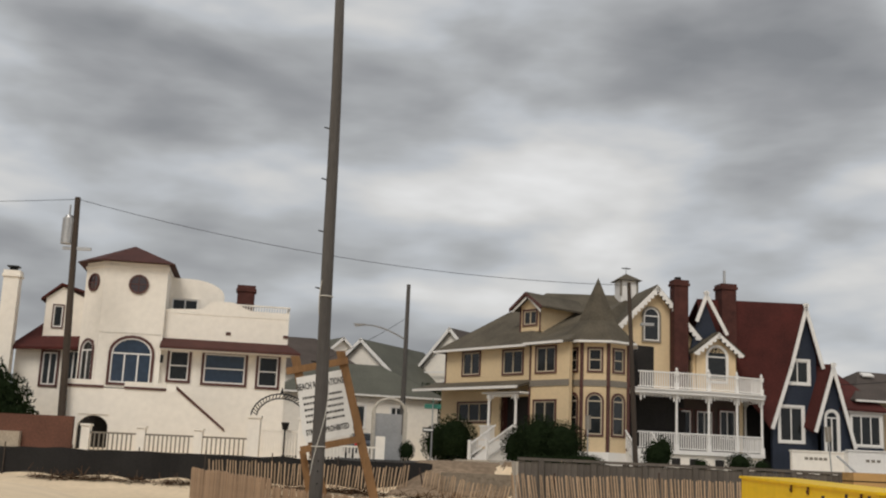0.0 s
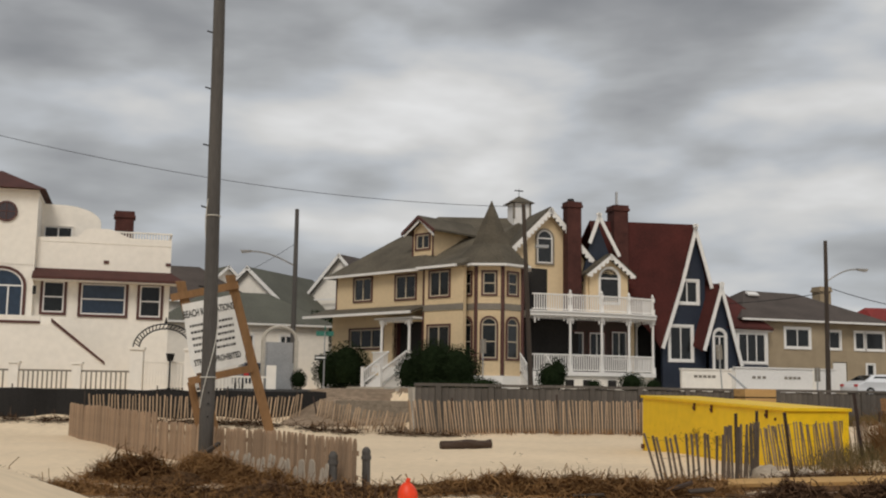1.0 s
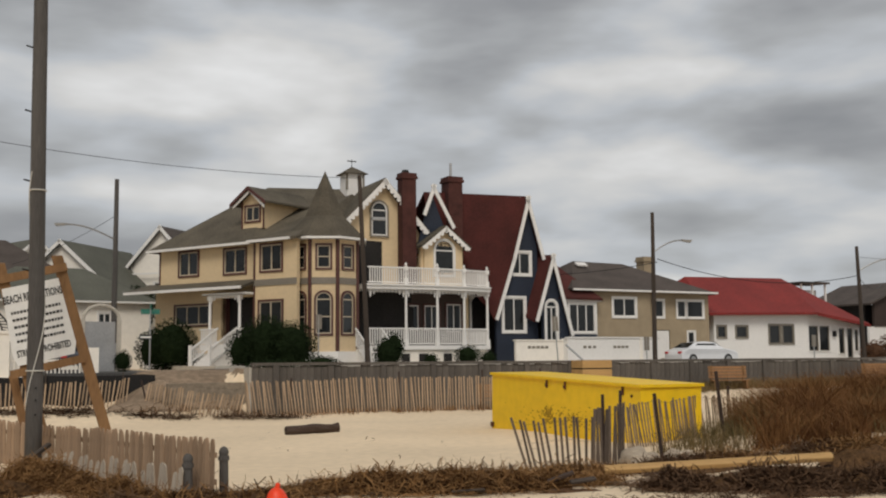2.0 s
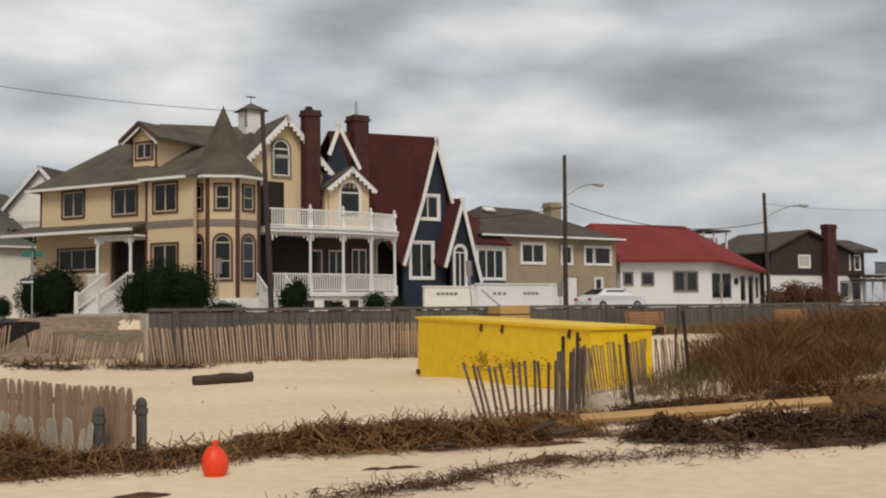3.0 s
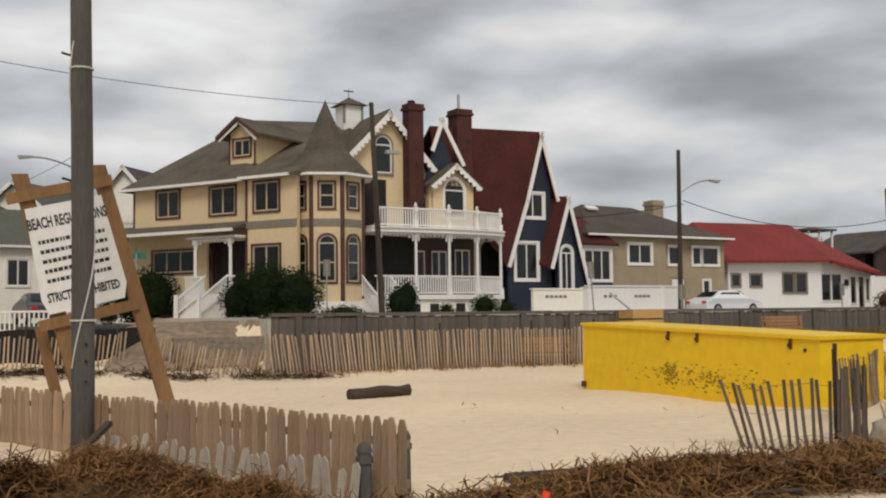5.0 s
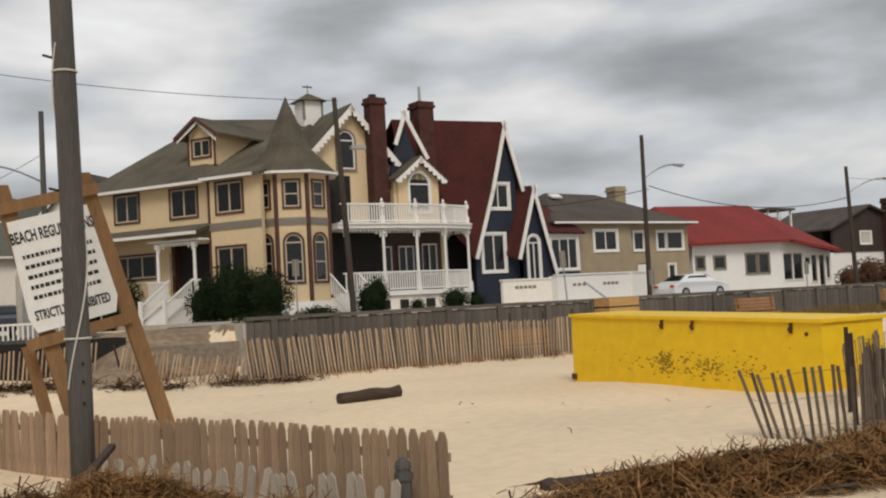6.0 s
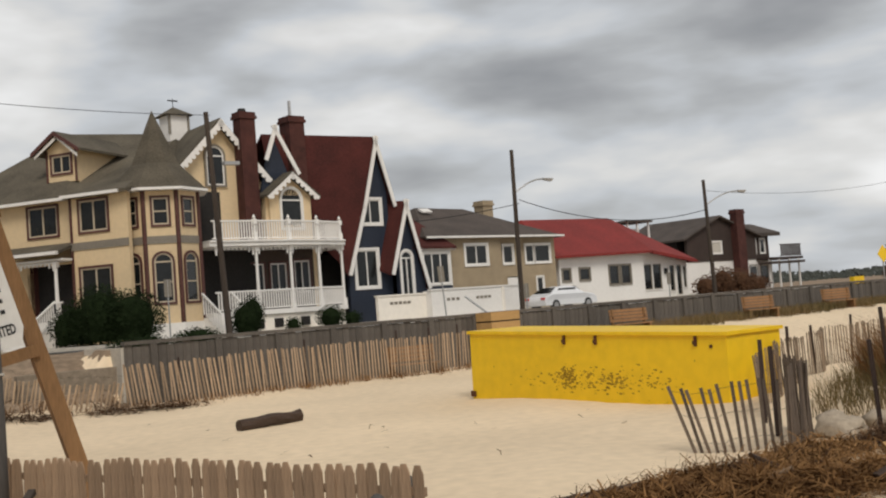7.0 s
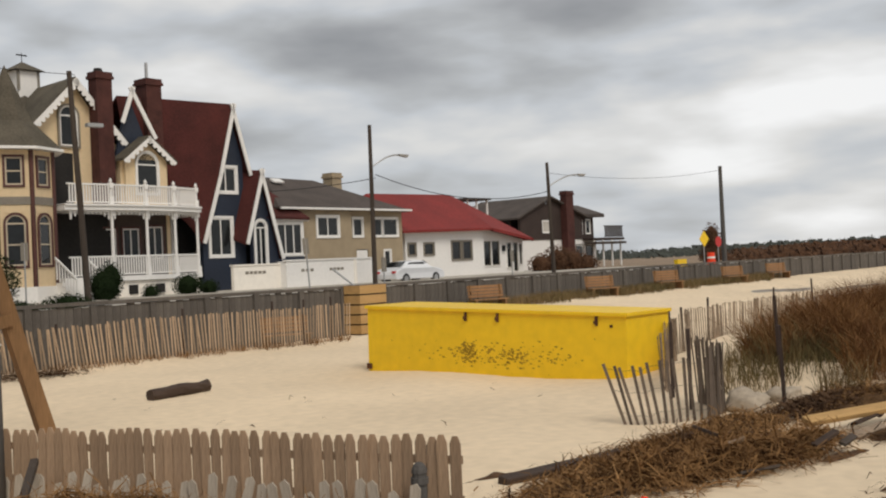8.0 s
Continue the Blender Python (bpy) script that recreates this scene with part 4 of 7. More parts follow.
# ---- brown house far along the street ----
def brown_house():
    h = thing("house", (33.6, 19.1, -0.3), 9.0, "dark brown upper storey over white ground floor, brick chimney", "house")
    h.scale = (1.05, 0.85, 1.14)
    part("ground_floor", wall_mesh(-3.0, 10.0, 1.9, 4.4, [(6.5, 7.6, 2.6, 3.9), (8.2, 9.4, 2.4, 3.9)], 0, 0.25), WHITE, h)
    part("upper_wall", wall_mesh(-2.4, 7.6, 4.4, 6.3, [(1.0, 2.4, 5.0, 5.9)], -0.1, 0.2), BROWN_SIDING, h)
    part("gable_wall", MB().prism([(-2.4, 6.3), (7.6, 6.3), (2.0, 7.7)], -0.1, 0.2), BROWN_SIDING, h)
    window(h, 1.0, 2.4, 5.0, 5.9, -0.1, trim=WHITE, cols=1, glass=CURTAIN, tw=0.08)
    for w in ((6.5, 7.6, 2.6, 3.9), (8.2, 9.4, 2.4, 3.9)):
        window(h, *w, 0, trim=DARK, cols=1, tw=0.06)
    roof(h, [[(-3.2, -0.6, 6.15), (2.0, -0.6, 7.95), (2.0, 9, 7.95), (-3.2, 9, 6.15)], [(2.0, -0.6, 7.95), (8.2, -0.6, 6.3), (8.2, 9, 6.3), (2.0, 9, 7.95)]], DARK_SHINGLE, 0.14)
    chimney(h, 4.0, 5.2, -0.9, -0.1, 1.9, 8.4)
    part("upper_wing", wall_mesh(7.6, 11.0, 4.4, 6.6, [(8.2, 9.0, 4.9, 6.1), (9.6, 10.3, 4.9, 6.1)], 1.0, 1.2), BROWN_SIDING, h)
    for a in (8.2, 9.6):
        window(h, a, a + 0.75, 4.9, 6.1, 1.0, trim=WHITE, cols=1, tw=0.06)
    roof(h, [[(6.8, 0.4, 6.5), (12.3, 0.4, 6.6), (11.6, 3.5, 7.5), (6.0, 3.5, 7.5)]], DARK_SHINGLE, 0.3)
    part("deck", MB().box(7.6, 13.4, -1.4, 1.0, 4.25, 4.45), BROWN_SIDING, h)
    rail(h, (9.8, -1.3), (13.3, -1.3), 4.45, 5.5, material=BROWN_SIDING)
    part("awning", MB().box(7.2, 12.6, -2.2, -0.6, 3.9, 4.1), DARK_SHINGLE, h)
    for x in (7.8, 9.4, 11.0, 12.6):
        part("deck_post", MB().box(x, x + 0.14, -1.4, -1.26, 1.9, 4.25), WHITE, h)
    part("inner_shell", MB().box(-2.2, 10.6, 1.3, 8.5, 1.9, 6.1), DARK, h)


brown_house()


# ---- white stucco house with tower ----
def stucco_house():
    h = thing("house", (-37.6, -3.0, 0), 8.0, "white stucco Mediterranean house with square tower and maroon trim", "house")
    wins = [(-6.1, -5.1, 5.45, 7.0), (-4.3, -2.15, 5.4, 6.95), (-1.45, -0.42, 5.35, 6.95)]
    part("wall", wall_mesh(-6.6, 0.0, 1.7, 9.0, wins, 0, 0.3), STUCCO, h)
    for w, r in zip(wins, (2, 2, 2)):
        window(h, *w, 0, trim=MAROON, cols=1, rows=r, tw=0.13, glass=BLUE_GLASS if w[0] == -4.3 else GLASS)
    # parapet with a swept curve
    pts = [(-6.6, 9.0), (0.0, 9.0), (0.0, 9.35), (-1.5, 9.35)] + [(-1.9 - 1.3 * i / 10, 9.35 + 0.42 * math.sin(math.pi * i / 20) ** 2) for i in range(11)] + [(-4.2, 9.75), (-4.6, 9.3), (-6.6, 9.2)]
    part("parapet", MB().prism(pts, -0.02, 0.3), STUCCO, h)
    part("side_wall", MB().box(-0.3, 0.0, 0.3, 9, 1.7, 9.2), STUCCO, h)
    part("skirt_roof", MB().sheet([(-6.6, -0.9, 7.15), (0.7, -0.9, 7.15), (0.0, 0.0, 7.65), (-6.6, 0.0, 7.65)], 0.12), MAROON_TILE, h)
    part("soffit", MB().box(-6.6, 0.65, -0.85, 0, 6.98, 7.06), STUCCO, h)
    for x in (-3.3, -0.25):
        part("wall_vent", MB().box(x, x + 0.25, -0.06, 0.0, 8.0, 8.15), MAROON, h)
    # tower with chamfered corner
    tw = [(-10.9, 0.9), (-9.8, -0.35), (-6.55, -0.35), (-6.55, 4.0), (-10.9, 4.0)]
    part("tower_upper", MB().column(tw, 7.7, 11.5), STUCCO, h)
    part("tower_wall", wall_mesh(-9.8, -6.55, 4.9, 7.75, [(-9.1, -6.95, 5.1, 7.6)], -0.35, -0.1), STUCCO, h)
    for s in (-1, 1):
        c = -8.02
        part("spandrel", MB().prism([(c + s * 1.1, 6.85), (c + s * 1.1, 7.62), (c + s * 0.25, 7.62), (c + s * 0.7, 7.35), (c + s * 0.98, 7.05)], -0.34, -0.12), STUCCO, h)
    window(h, -9.05, -7.0, 5.15, 7.5, -0.35, arched=0.8, trim=MAROON, cols=3, tw=0.14, glass=BLUE_GLASS)
    F = Matrix.Translation((-10.35, 0.275, 0)) @ Matrix.Rotation(radians(-48.6), 4, "Z")
    part("tower_wall", wall_mesh(-0.85, 0.85, 4.9, 7.75, [(-0.5, 0.5, 5.0, 7.3)], 0, 0.2), STUCCO, h).matrix_basis = F
    window(h, -0.5, 0.5, 5.0, 7.3, 0, arched=1.0, trim=MAROON, cols=2, tw=0.12, turn=F)
    part("tower_side", MB().box(-6.8, -6.55, -0.1, 4, 4.9, 7.7), STUCCO, h)
    part("inner_shell", MB().column([(-10.6, 1.2), (-9.6, 0.3), (-6.8, 0.3), (-6.8, 4), (-10.6, 4)], 1.8, 7.7), DARK, h)
    part("inner_shell", MB().box(-6.4, -0.4, 0.9, 8.5, 1.8, 8.8), DARK, h)
    part("tower_moulding", MB().column([(x * 1.0 + (x + 8.7) * 0.03, y - 0.05) for x, y in tw], 11.2, 11.32), STUCCO, h)

    def oculus(m, r):
        n = 20
        circ = lambda q: [(q * math.cos(2 * math.pi * i / n), q * math.sin(2 * math.pi * i / n)) for i in range(n)]
        o = part("oculus_window", ring_mesh(circ(r + 0.09), circ(r), -0.08, 0.05), MAROON, h)
        o.matrix_basis = m
        g = part("pane", MB().prism(circ(r), -0.03, 0.0), mat("dark_red_glass", (0.03, 0.012, 0.012), 0.1, 0.3, 2, spec=0.8), o)
        part("glazing_bar", MB().box(-0.02, 0.02, -0.05, 0, -r, r).box(-r, r, -0.05, 0, -0.02, 0.02), MAROON, o)

    oculus(Matrix.Translation((-8.0, -0.36, 10.35)), 0.43)
    oculus(F @ Matrix.Translation((0.0, -0.01, 10.4)), 0.4)
    e = [(-11.4, 0.6), (-10.0, -0.85), (-6.2, -0.85), (-6.2, 4.4), (-11.4, 4.4)]
    part("tower_roof", MB().add([(x, y, 11.5) for x, y in e] + [(-8.6, 1.7, 12.75)], [(i, (i + 1) % 5, 5) for i in range(5)] + [(4, 3, 2, 1, 0)]), MAROON_TILE, h)
    # penthouse and roof terrace
    part("penthouse", wall_mesh(-6.55, -3.6, 9.0, 10.3, [(-6.4, -5.0, 9.25, 10.05)], 2.0, 2.25), STUCCO, h)
    part("penthouse_curve", MB().prism([(-6.55, 10.3), (-3.6, 10.3)] + [(-3.6 - 2.0 * (1 - math.cos(math.pi * i / 16)), 10.3 + 0.9 * math.sin(math.pi * i / 16)) for i in range(9)] + [(-6.55, 11.2)], 2.0, 2.25), STUCCO, h)
    window(h, -6.4, -5.0, 9.25, 10.05, 2.0, trim=STUCCO, cols=2, tw=0.05)
    rail(h, (-3.6, 1.2), (0.0, 1.2), 9.2, 9.85, material=STUCCO)
    rail(h, (0.0, 1.2), (0.0, 6), 9.2, 9.85, material=STUCCO)
    chimney(h, -2.9, -1.95, 1.6, 2.4, 9.0, 11.0)
    # terrace base with arched gateway and outside stair
    base = wall_mesh(-10.7, -5.4, 1.6, 4.7, [(-9.95, -8.5, 1.6, 3.4)], -3.2, -2.9)
    part("terrace_wall", base, STUCCO, h)
    part("gateway_arch", MB().prism([(-9.95, 3.4), (-9.95, 3.0)] + [(-9.22 - 0.72 * math.cos(math.pi * i / 10), 2.75 + 0.6 * math.sin(math.pi * i / 10)) for i in range(11)] + [(-8.5, 3.0), (-8.5, 3.4)], -3.15, -2.95), STUCCO, h)
    part("terrace_floor", MB().box(-10.7, -5.4, -2.9, 0, 4.45, 4.68), STUCCO, h)
    part("stair_parapet", MB().prism([(-5.4, 1.7), (-2.4, 1.7), (-2.4, 2.9), (-2.9, 2.95), (-5.4, 4.95)], -3.2, -2.9), STUCCO, h)
    sr = MB().prism([(-5.4, 4.98), (-2.9, 2.98), (-2.9, 2.85), (-5.4, 4.8)], -3.26, -3.2)
    part("stair_edge", sr, MAROON, h)
    for x0, x1, z in ((-10.7, -8.9, 4.82), (-7.9, -5.9, 4.82)):
        part("parapet_coping", MB().box(x0, x1, -3.26, -2.84, z - 0.12, z), MAROON, h)
        part("parapet_block", MB().box(x0, x1, -3.2, -2.9, z, z + 0.25), STUCCO, h)
    # gabled wing behind
    part("wing_wall", wall_mesh(-14.4, -10.9, 1.7, 7.0, [(-12.95, -12.2, 5.0, 6.75), (-11.75, -11.0, 4.9, 6.9)], 2.5, 2.8), STUCCO, h)
    for w in ((-12.95, -12.2, 5.0, 6.75), (-11.75, -11.0, 4.9, 6.9)):
        window(h, *w, 2.5, trim=MAROON, cols=2, tw=0.12)
    roof(h, [[(-14.7, 1.9, 6.9), (-10.6, 1.9, 7.1), (-10.6, 6.5, 9.6), (-12.8, 6.5, 9.6)]], RED_SHINGLE, 0.15)
    part("wing_dormer", wall_mesh(-13.25, -11.0, 7.6, 9.8, [(-12.8, -12.3, 8.2, 9.4)], 3.2, 3.4).prism([(-13.25, 9.8), (-11.0, 9.8), (-12.4, 10.45)], 3.2, 3.4), STUCCO, h)
    window(h, -12.8, -12.3, 8.2, 9.4, 3.2, trim=MAROON, cols=1, tw=0.06)
    roof(h, [[(-13.5, 3.0, 9.75), (-12.5, 3.0, 10.65), (-12.5, 7, 10.65), (-13.5, 7, 9.75)], [(-12.5, 3.0, 10.65), (-10.6, 3.0, 10.1), (-10.6, 7, 10.1), (-12.5, 7, 10.65)]], RED_SHINGLE, 0.12)
    wc = chimney(h, -15.25, -14.45, 1.5, 2.3, 1.7, 10.95, STUCCO)
    part("flue", MB().tube((-14.85, 1.9, 10.95), (-14.85, 1.9, 11.15), 0.24, 0.2).box(-15.15, -14.55, 1.6, 2.2, 11.15, 11.22), IRON, wc)
    part("inner_shell", MB().box(-14.2, -11.0, 3.6, 9, 1.7, 6.8), DARK, h)
    # wall lantern
    part("wall_lantern", MB().box(-6.55, -6.4, -0.5, -0.35, 6.3, 6.7), IRON, h)


stucco_house()


# ---- yellow container ----
def container():
    h = thing("shipping_container", (-19.47, -23.96, 0), -82.8, "yellow steel storage container half buried in sand", "container")
    L_, W_, H_ = 8.4, 1.95, 1.8
    h.matrix_world = h.matrix_world @ pose(0, 0, 0, 0, 1.75)
    mb = MB().box(0, L_, 0, W_, -0.9, H_ - 0.05)
    part("body", mb, YELLOW, h)
    part("roof_panel", MB().box(-0.06, L_ + 0.06, -0.06, W_ + 0.06, H_ - 0.06, H_ + 0.02), YELLOW, h, "overhanging yellow lid")
    part("corner_casting", MB().box(-0.03, 0.14, -0.05, 0.15, 0.05, 0.2), RUST, h)
    for x in (3.6, 4.65, 7.6):
        part("hasp", MB().box(x - 0.03, x + 0.03, -0.05, 0.0, H_ - 0.3, H_ - 0.08).box(x - 0.06, x + 0.02, -0.06, -0.01, H_ - 0.26, H_ - 0.18), RUST, h, "rusty steel hasp")
    part("bolt", MB().tube((8.0, -0.03, H_ - 0.3), (8.0, 0.02, H_ - 0.3), 0.04), RUST, h)
    rng = random.Random(5)
    sc = MB()
    for i in range(420):
        x, z = rng.gauss(4.6, 1.2), rng.gauss(0.66, 0.15)
        if i < 110:
            x, z = rng.gauss(3.65, 0.17), rng.gauss(0.72, 0.17)
        if not 0.3 < x < 8.3 or not 0.15 < z < 1.6:
            continue
        a, r = rng.uniform(0, 3), rng.uniform(0.006, 0.04)
        pts = [(x + r * rng.uniform(0.5, 2.2) * math.cos(a + k * 1.05), z + r * rng.uniform(0.4, 1.0) * math.sin(a + k * 1.05)) for k in range(6)]
        sc.prism(pts, -0.004, 0.0)
    o = part("scuff_mark", sc, SCUFF, h, "brown rust scuffs")
    o["kind"] = "stuff"


container()


# ---- bulkhead along the street ----
def bulkhead():
    b = tagged(thing("bulkhead", (*WALL_O, 0), WALL_AZ), "weathered grey timber bulkhead wall with cap rail", "wall", kind="structure")
    me = MB().box(0, 0.285, -0.03, 0.05, -0.2, 2.02).mesh("plank")
    me.materials.append(GREY_WOOD)
    rng = random.Random(2)
    for i in range(230):
        o = new("plank", me)
        o.parent = b
        o.matrix_basis = pose(i * 0.3, rng.uniform(-0.012, 0.012), rng.uniform(-0.03, 0.03), 0, 0, 0)
    rest = MB()
    for i in range(230, 700):
        rest.box(i * 0.3, i * 0.3 + 0.285, -0.03, 0.05, -0.2, 2.02 + rng.uniform(-0.03, 0.03))
    part("far_planks", rest, GREY_WOOD, b)["kind"] = "stuff"
    cap = MB().box(0, 4.0, -0.1, 0.2, 2.05, 2.17).mesh("cap_board")
    cap.materials.append(GREY_WOOD)
    post = MB().tube((0, 0.18, -0.3), (0, 0.18, 2.3), 0.13, 0.12, 8).mesh("pile")
    post.materials.append(GREY_WOOD)
    for i in range(50):
        o = new("cap_board", cap)
        o.parent = b
        o.matrix_basis = pose(i * 4.0, 0, rng.uniform(-0.02, 0.02))
    face = MB().box(-0.12, 0.12, -0.15, -0.03, -0.2, 2.1).mesh("face_post")
    face.materials.append(GREY_WOOD)
    for i in range(80):
        o = new("face_post", face)
        o.parent = b
        o.matrix_basis = pose(1.0 + i * 2.4, 0, rng.uniform(-0.08, 0.03))
    # return towards the side street
    part("return_wall", MB().box(-0.1, 0.1, 0, 3.0, 0, 2.0), CONCRETE, b)
    part("buried_footing", MB().box(-3.3, 0, 0.4, 0.7, -0.2, 1.4), mat("stained_footing", (0.27, 0.22, 0.165), 0.95, 0.3, 1.2, 0.3, 12), b, "stained tan footing beside the ramp")


bulkhead()


# ---- snow fences ----
def snow_fence(label, pts, lean=0.0, height=1.25, step=0.115, material=LATH, posts=(), z_up=0.15, wire=True, sway=0.06, group=""):
    """Laths wired along a line of plan points. lean: degrees sideways, growing along the line from lean[0] to lean[1]."""
    f = thing("snow_fence", (*pts[0], 0), 0, label, "fence")
    lath = MB().box(-0.027, 0.027, -0.007, 0.007, -0.15, height).mesh("lath")
    lath.materials.append(material)
    rng = random.Random(int(abs(pts[0][0] * 31 + pts[0][1] * 7)))
    segs = [math.hypot(b[0] - a[0], b[1] - a[1]) for a, b in zip(pts, pts[1:])]
    total, n = sum(segs), int(sum(segs) / step)
    lean0, lean1 = lean if isinstance(lean, tuple) else (lean, lean)
    mids = []
    for i in range(n):
        s = total * (i + 0.5) / n
        k, u = 0, s
        while k < len(segs) - 1 and u > segs[k]:
            u -= segs[k]
            k += 1
        (xa, ya), (xb, yb) = pts[k], pts[k + 1]
        x, y = xa + (xb - xa) * u / segs[k], ya + (yb - ya) * u / segs[k]
        y += sway * math.sin(s * 1.7)
        z = ground_z(x, y) + z_up - 0.1
        az = math.degrees(math.atan2(yb - ya, xb - xa))
        tilt = lean0 + (lean1 - lean0) * s / total + rng.gauss(0, 1.6)
        o = new("lath", lath)
        o.parent = f
        o.matrix_basis = Matrix.Translation((x - pts[0][0], y - pts[0][1], z)) @ pose(0, 0, 0, rng.gauss(0, 1.5), 0, az) @ pose(0, 0, rng.uniform(-0.05, 0.05), 0, tilt, rng.uniform(-12, 12))
        mids.append((o.matrix_basis.copy()))
    if wire:
        for hgt in (0.2, 0.62, 1.02):
            mb = MB()
            for a, b in zip(mids, mids[1:]):
                mb.tube(a @ Vector((0, 0.01, hgt)), b @ Vector((0, 0.01, hgt)), 0.004, n=3)
            part("wire", mb, IRON, f)
    for x, y, hgt, tx in posts:
        z = ground_z(x, y)
        o = part("fence_post", MB().box(-0.03, 0.03, -0.02, 0.02, -0.3, hgt).box(-0.008, 0.008, -0.045, 0.02, -0.3, hgt), RUSTY_POST, f, "dark rusty steel post")
        o.matrix_basis = Matrix.Translation((x - pts[0][0], y - pts[0][1], z)) @ pose(0, 0, 0, 0, tx, 20)
    return f


snow_fence("weathered wooden lath snow fence wired to steel posts before the bulkhead", [(-26.4, -14.9), (-24.2, -14.6), (-20.0, -14.3), (-16.2, -14.2), (-12.8, -14.2)], (-8, 2), 1.35, step=0.125, posts=[(-24.6, -14.5, 1.5, 2), (-20.05, -14.3, 1.65, 1), (-16.25, -14.15, 1.7, -2), (-14.9, -14.1, 1.7, 2), (-13.6, -14.1, 1.7, 0)])
snow_fence("low leaning lath snow fence by the ramp", [(-30.2, -13.0), (-28.2, -14.6), (-26.6, -15.0)], (10, 14), 0.8, step=0.14, posts=[(-30.1, -12.9, 0.9, -14)])
snow_fence("dark weathered lath snow fence before the black netting", [(-39.5, -12.9), (-35.0, -12.7), (-30.8, -12.4)], (-4, 8), 1.0, step=0.14)
snow_fence("sagging bundle of grey weathered lath snow fence", [(-23.15, -35.9), (-22.45, -36.6), (-22.0, -37.0)], (-19, 2), 1.1, step=0.115, material=GREY_LATH, posts=[(-21.35, -36.1, 1.5, 0), (-20.8, -37.7, 1.5, -8)], sway=0.0, z_up=0.08)
snow_fence("bunched end of grey weathered lath snow fence", [(-22.05, -37.0), (-21.4, -36.9), (-20.7, -35.8)], (1, 6), 1.2, step=0.07, material=GREY_LATH, posts=[(-20.4, -35.0, 1.5, 2)], sway=0.02)
snow_fence("snow fence running through the dune grass", [(-20.0, -34.6), (-15.0, -31.0), (-9.0, -27.6), (-2.0, -26.2), (5.0, -25.0)], (-16, 14), 1.05, step=0.13, material=OLD_WOOD, posts=[(-18.4, -36.2, 1.6, -8), (-15.0, -31.0, 1.4, 2), (-11.9, -29.2, 1.3, -4), (-8.0, -27.4, 1.4, 6), (-2.0, -26.2, 1.5, 12), (2.0, -25.6, 1.6, -5)], sway=0.15)


# ---- picket fence in the foreground ----
def picket_fence():
    pts = [(-39.5, -17.0), (-34.75, -29.4), (-33.1, -32.4), (-31.6, -35.6), (-30.0, -39.2)]
    f = thing("picket_fence", (*pts[1], 0), 0, "weathered dog-eared wooden picket fence half buried in debris", "fence")
    me = MB().prism([(-0.065, -0.4), (0.065, -0.4), (0.065, 0.86), (0.03, 0.95), (-0.03, 0.95), (-0.065, 0.86)], -0.01, 0.012).mesh("picket")
    me.materials.append(PICKET)
    rng = random.Random(11)
    for si, ((xa, ya), (xb, yb)) in enumerate(zip(pts[1:], pts[2:])):
        ln = math.hypot(xb - xa, yb - ya)
        az = math.degrees(math.atan2(yb - ya, xb - xa))
        n = int(ln / 0.142)
        for i in range(n):
            u = (i + 0.5) / n
            x, y = xa + (xb - xa) * u, ya + (yb - ya) * u
            o = new("picket", me)
            o.parent = f
            o.matrix_basis = pose(x - pts[1][0], y - pts[1][1], ground_z(x, y) + 0.02 + rng.uniform(-0.025, 0.02), rng.gauss(0, 1.0), rng.gauss(0, 0.8), az)
        r = part("rail", MB().box(0, ln, 0.014, 0.055, 0.22, 0.31).box(0, ln, 0.014, 0.055, 0.66, 0.75), PICKET, f)
        r.matrix_basis = pose(xa - pts[1][0], ya - pts[1][1], 0, 0, 0, az)
    # pale broken boards leaning along the foot of the fence
    stub = MB().prism([(-0.07, -0.3), (0.07, -0.3), (0.07, 0.4), (0.02, 0.46), (-0.05, 0.43)], -0.012, 0.012).mesh("board_stub")
    stub.materials.append(PALE_WOOD)
    for i in range(30):
        u = (i + 0.5) / 30
        x, y = -33.0 + 2.7 * u - 0.22, -33.0 - 6.0 * u - 0.1
        o = new("board_stub", stub)
        o.parent = f
        o.matrix_basis = pose(x - pts[1][0], y - pts[1][1], ground_z(x, y) + rng.uniform(-0.1, 0.12), rng.uniform(-14, 4), rng.gauss(0, 7), -65)
    # far panel, set apart by a gap
    (xa, ya), (xb, yb) = pts[0], pts[1]
    ln = math.hypot(xb - xa, yb - ya)
    az = math.degrees(math.atan2(yb - ya, xb - xa))
    wide = MB().prism([(-0.075, -0.4), (0.075, -0.4), (0.075, 1.14), (0.05, 1.2), (-0.05, 1.2), (-0.075, 1.14)], -0.01, 0.012).mesh("board")
    wide.materials.append(PICKET)
    n = int(ln / 0.16)
    for i in range(2, n):
        u = (i + 0.5) / n
        x, y = xa + (xb - xa) * u, ya + (yb - ya) * u
        o = new("board", wide)
        o.parent = f
        o.matrix_basis = pose(x - pts[1][0], y - pts[1][1], ground_z(x, y) + rng.uniform(-0.02, 0.02), rng.gauss(0, 0.6), rng.gauss(0, 0.6), az)
    return f


picket_fence()


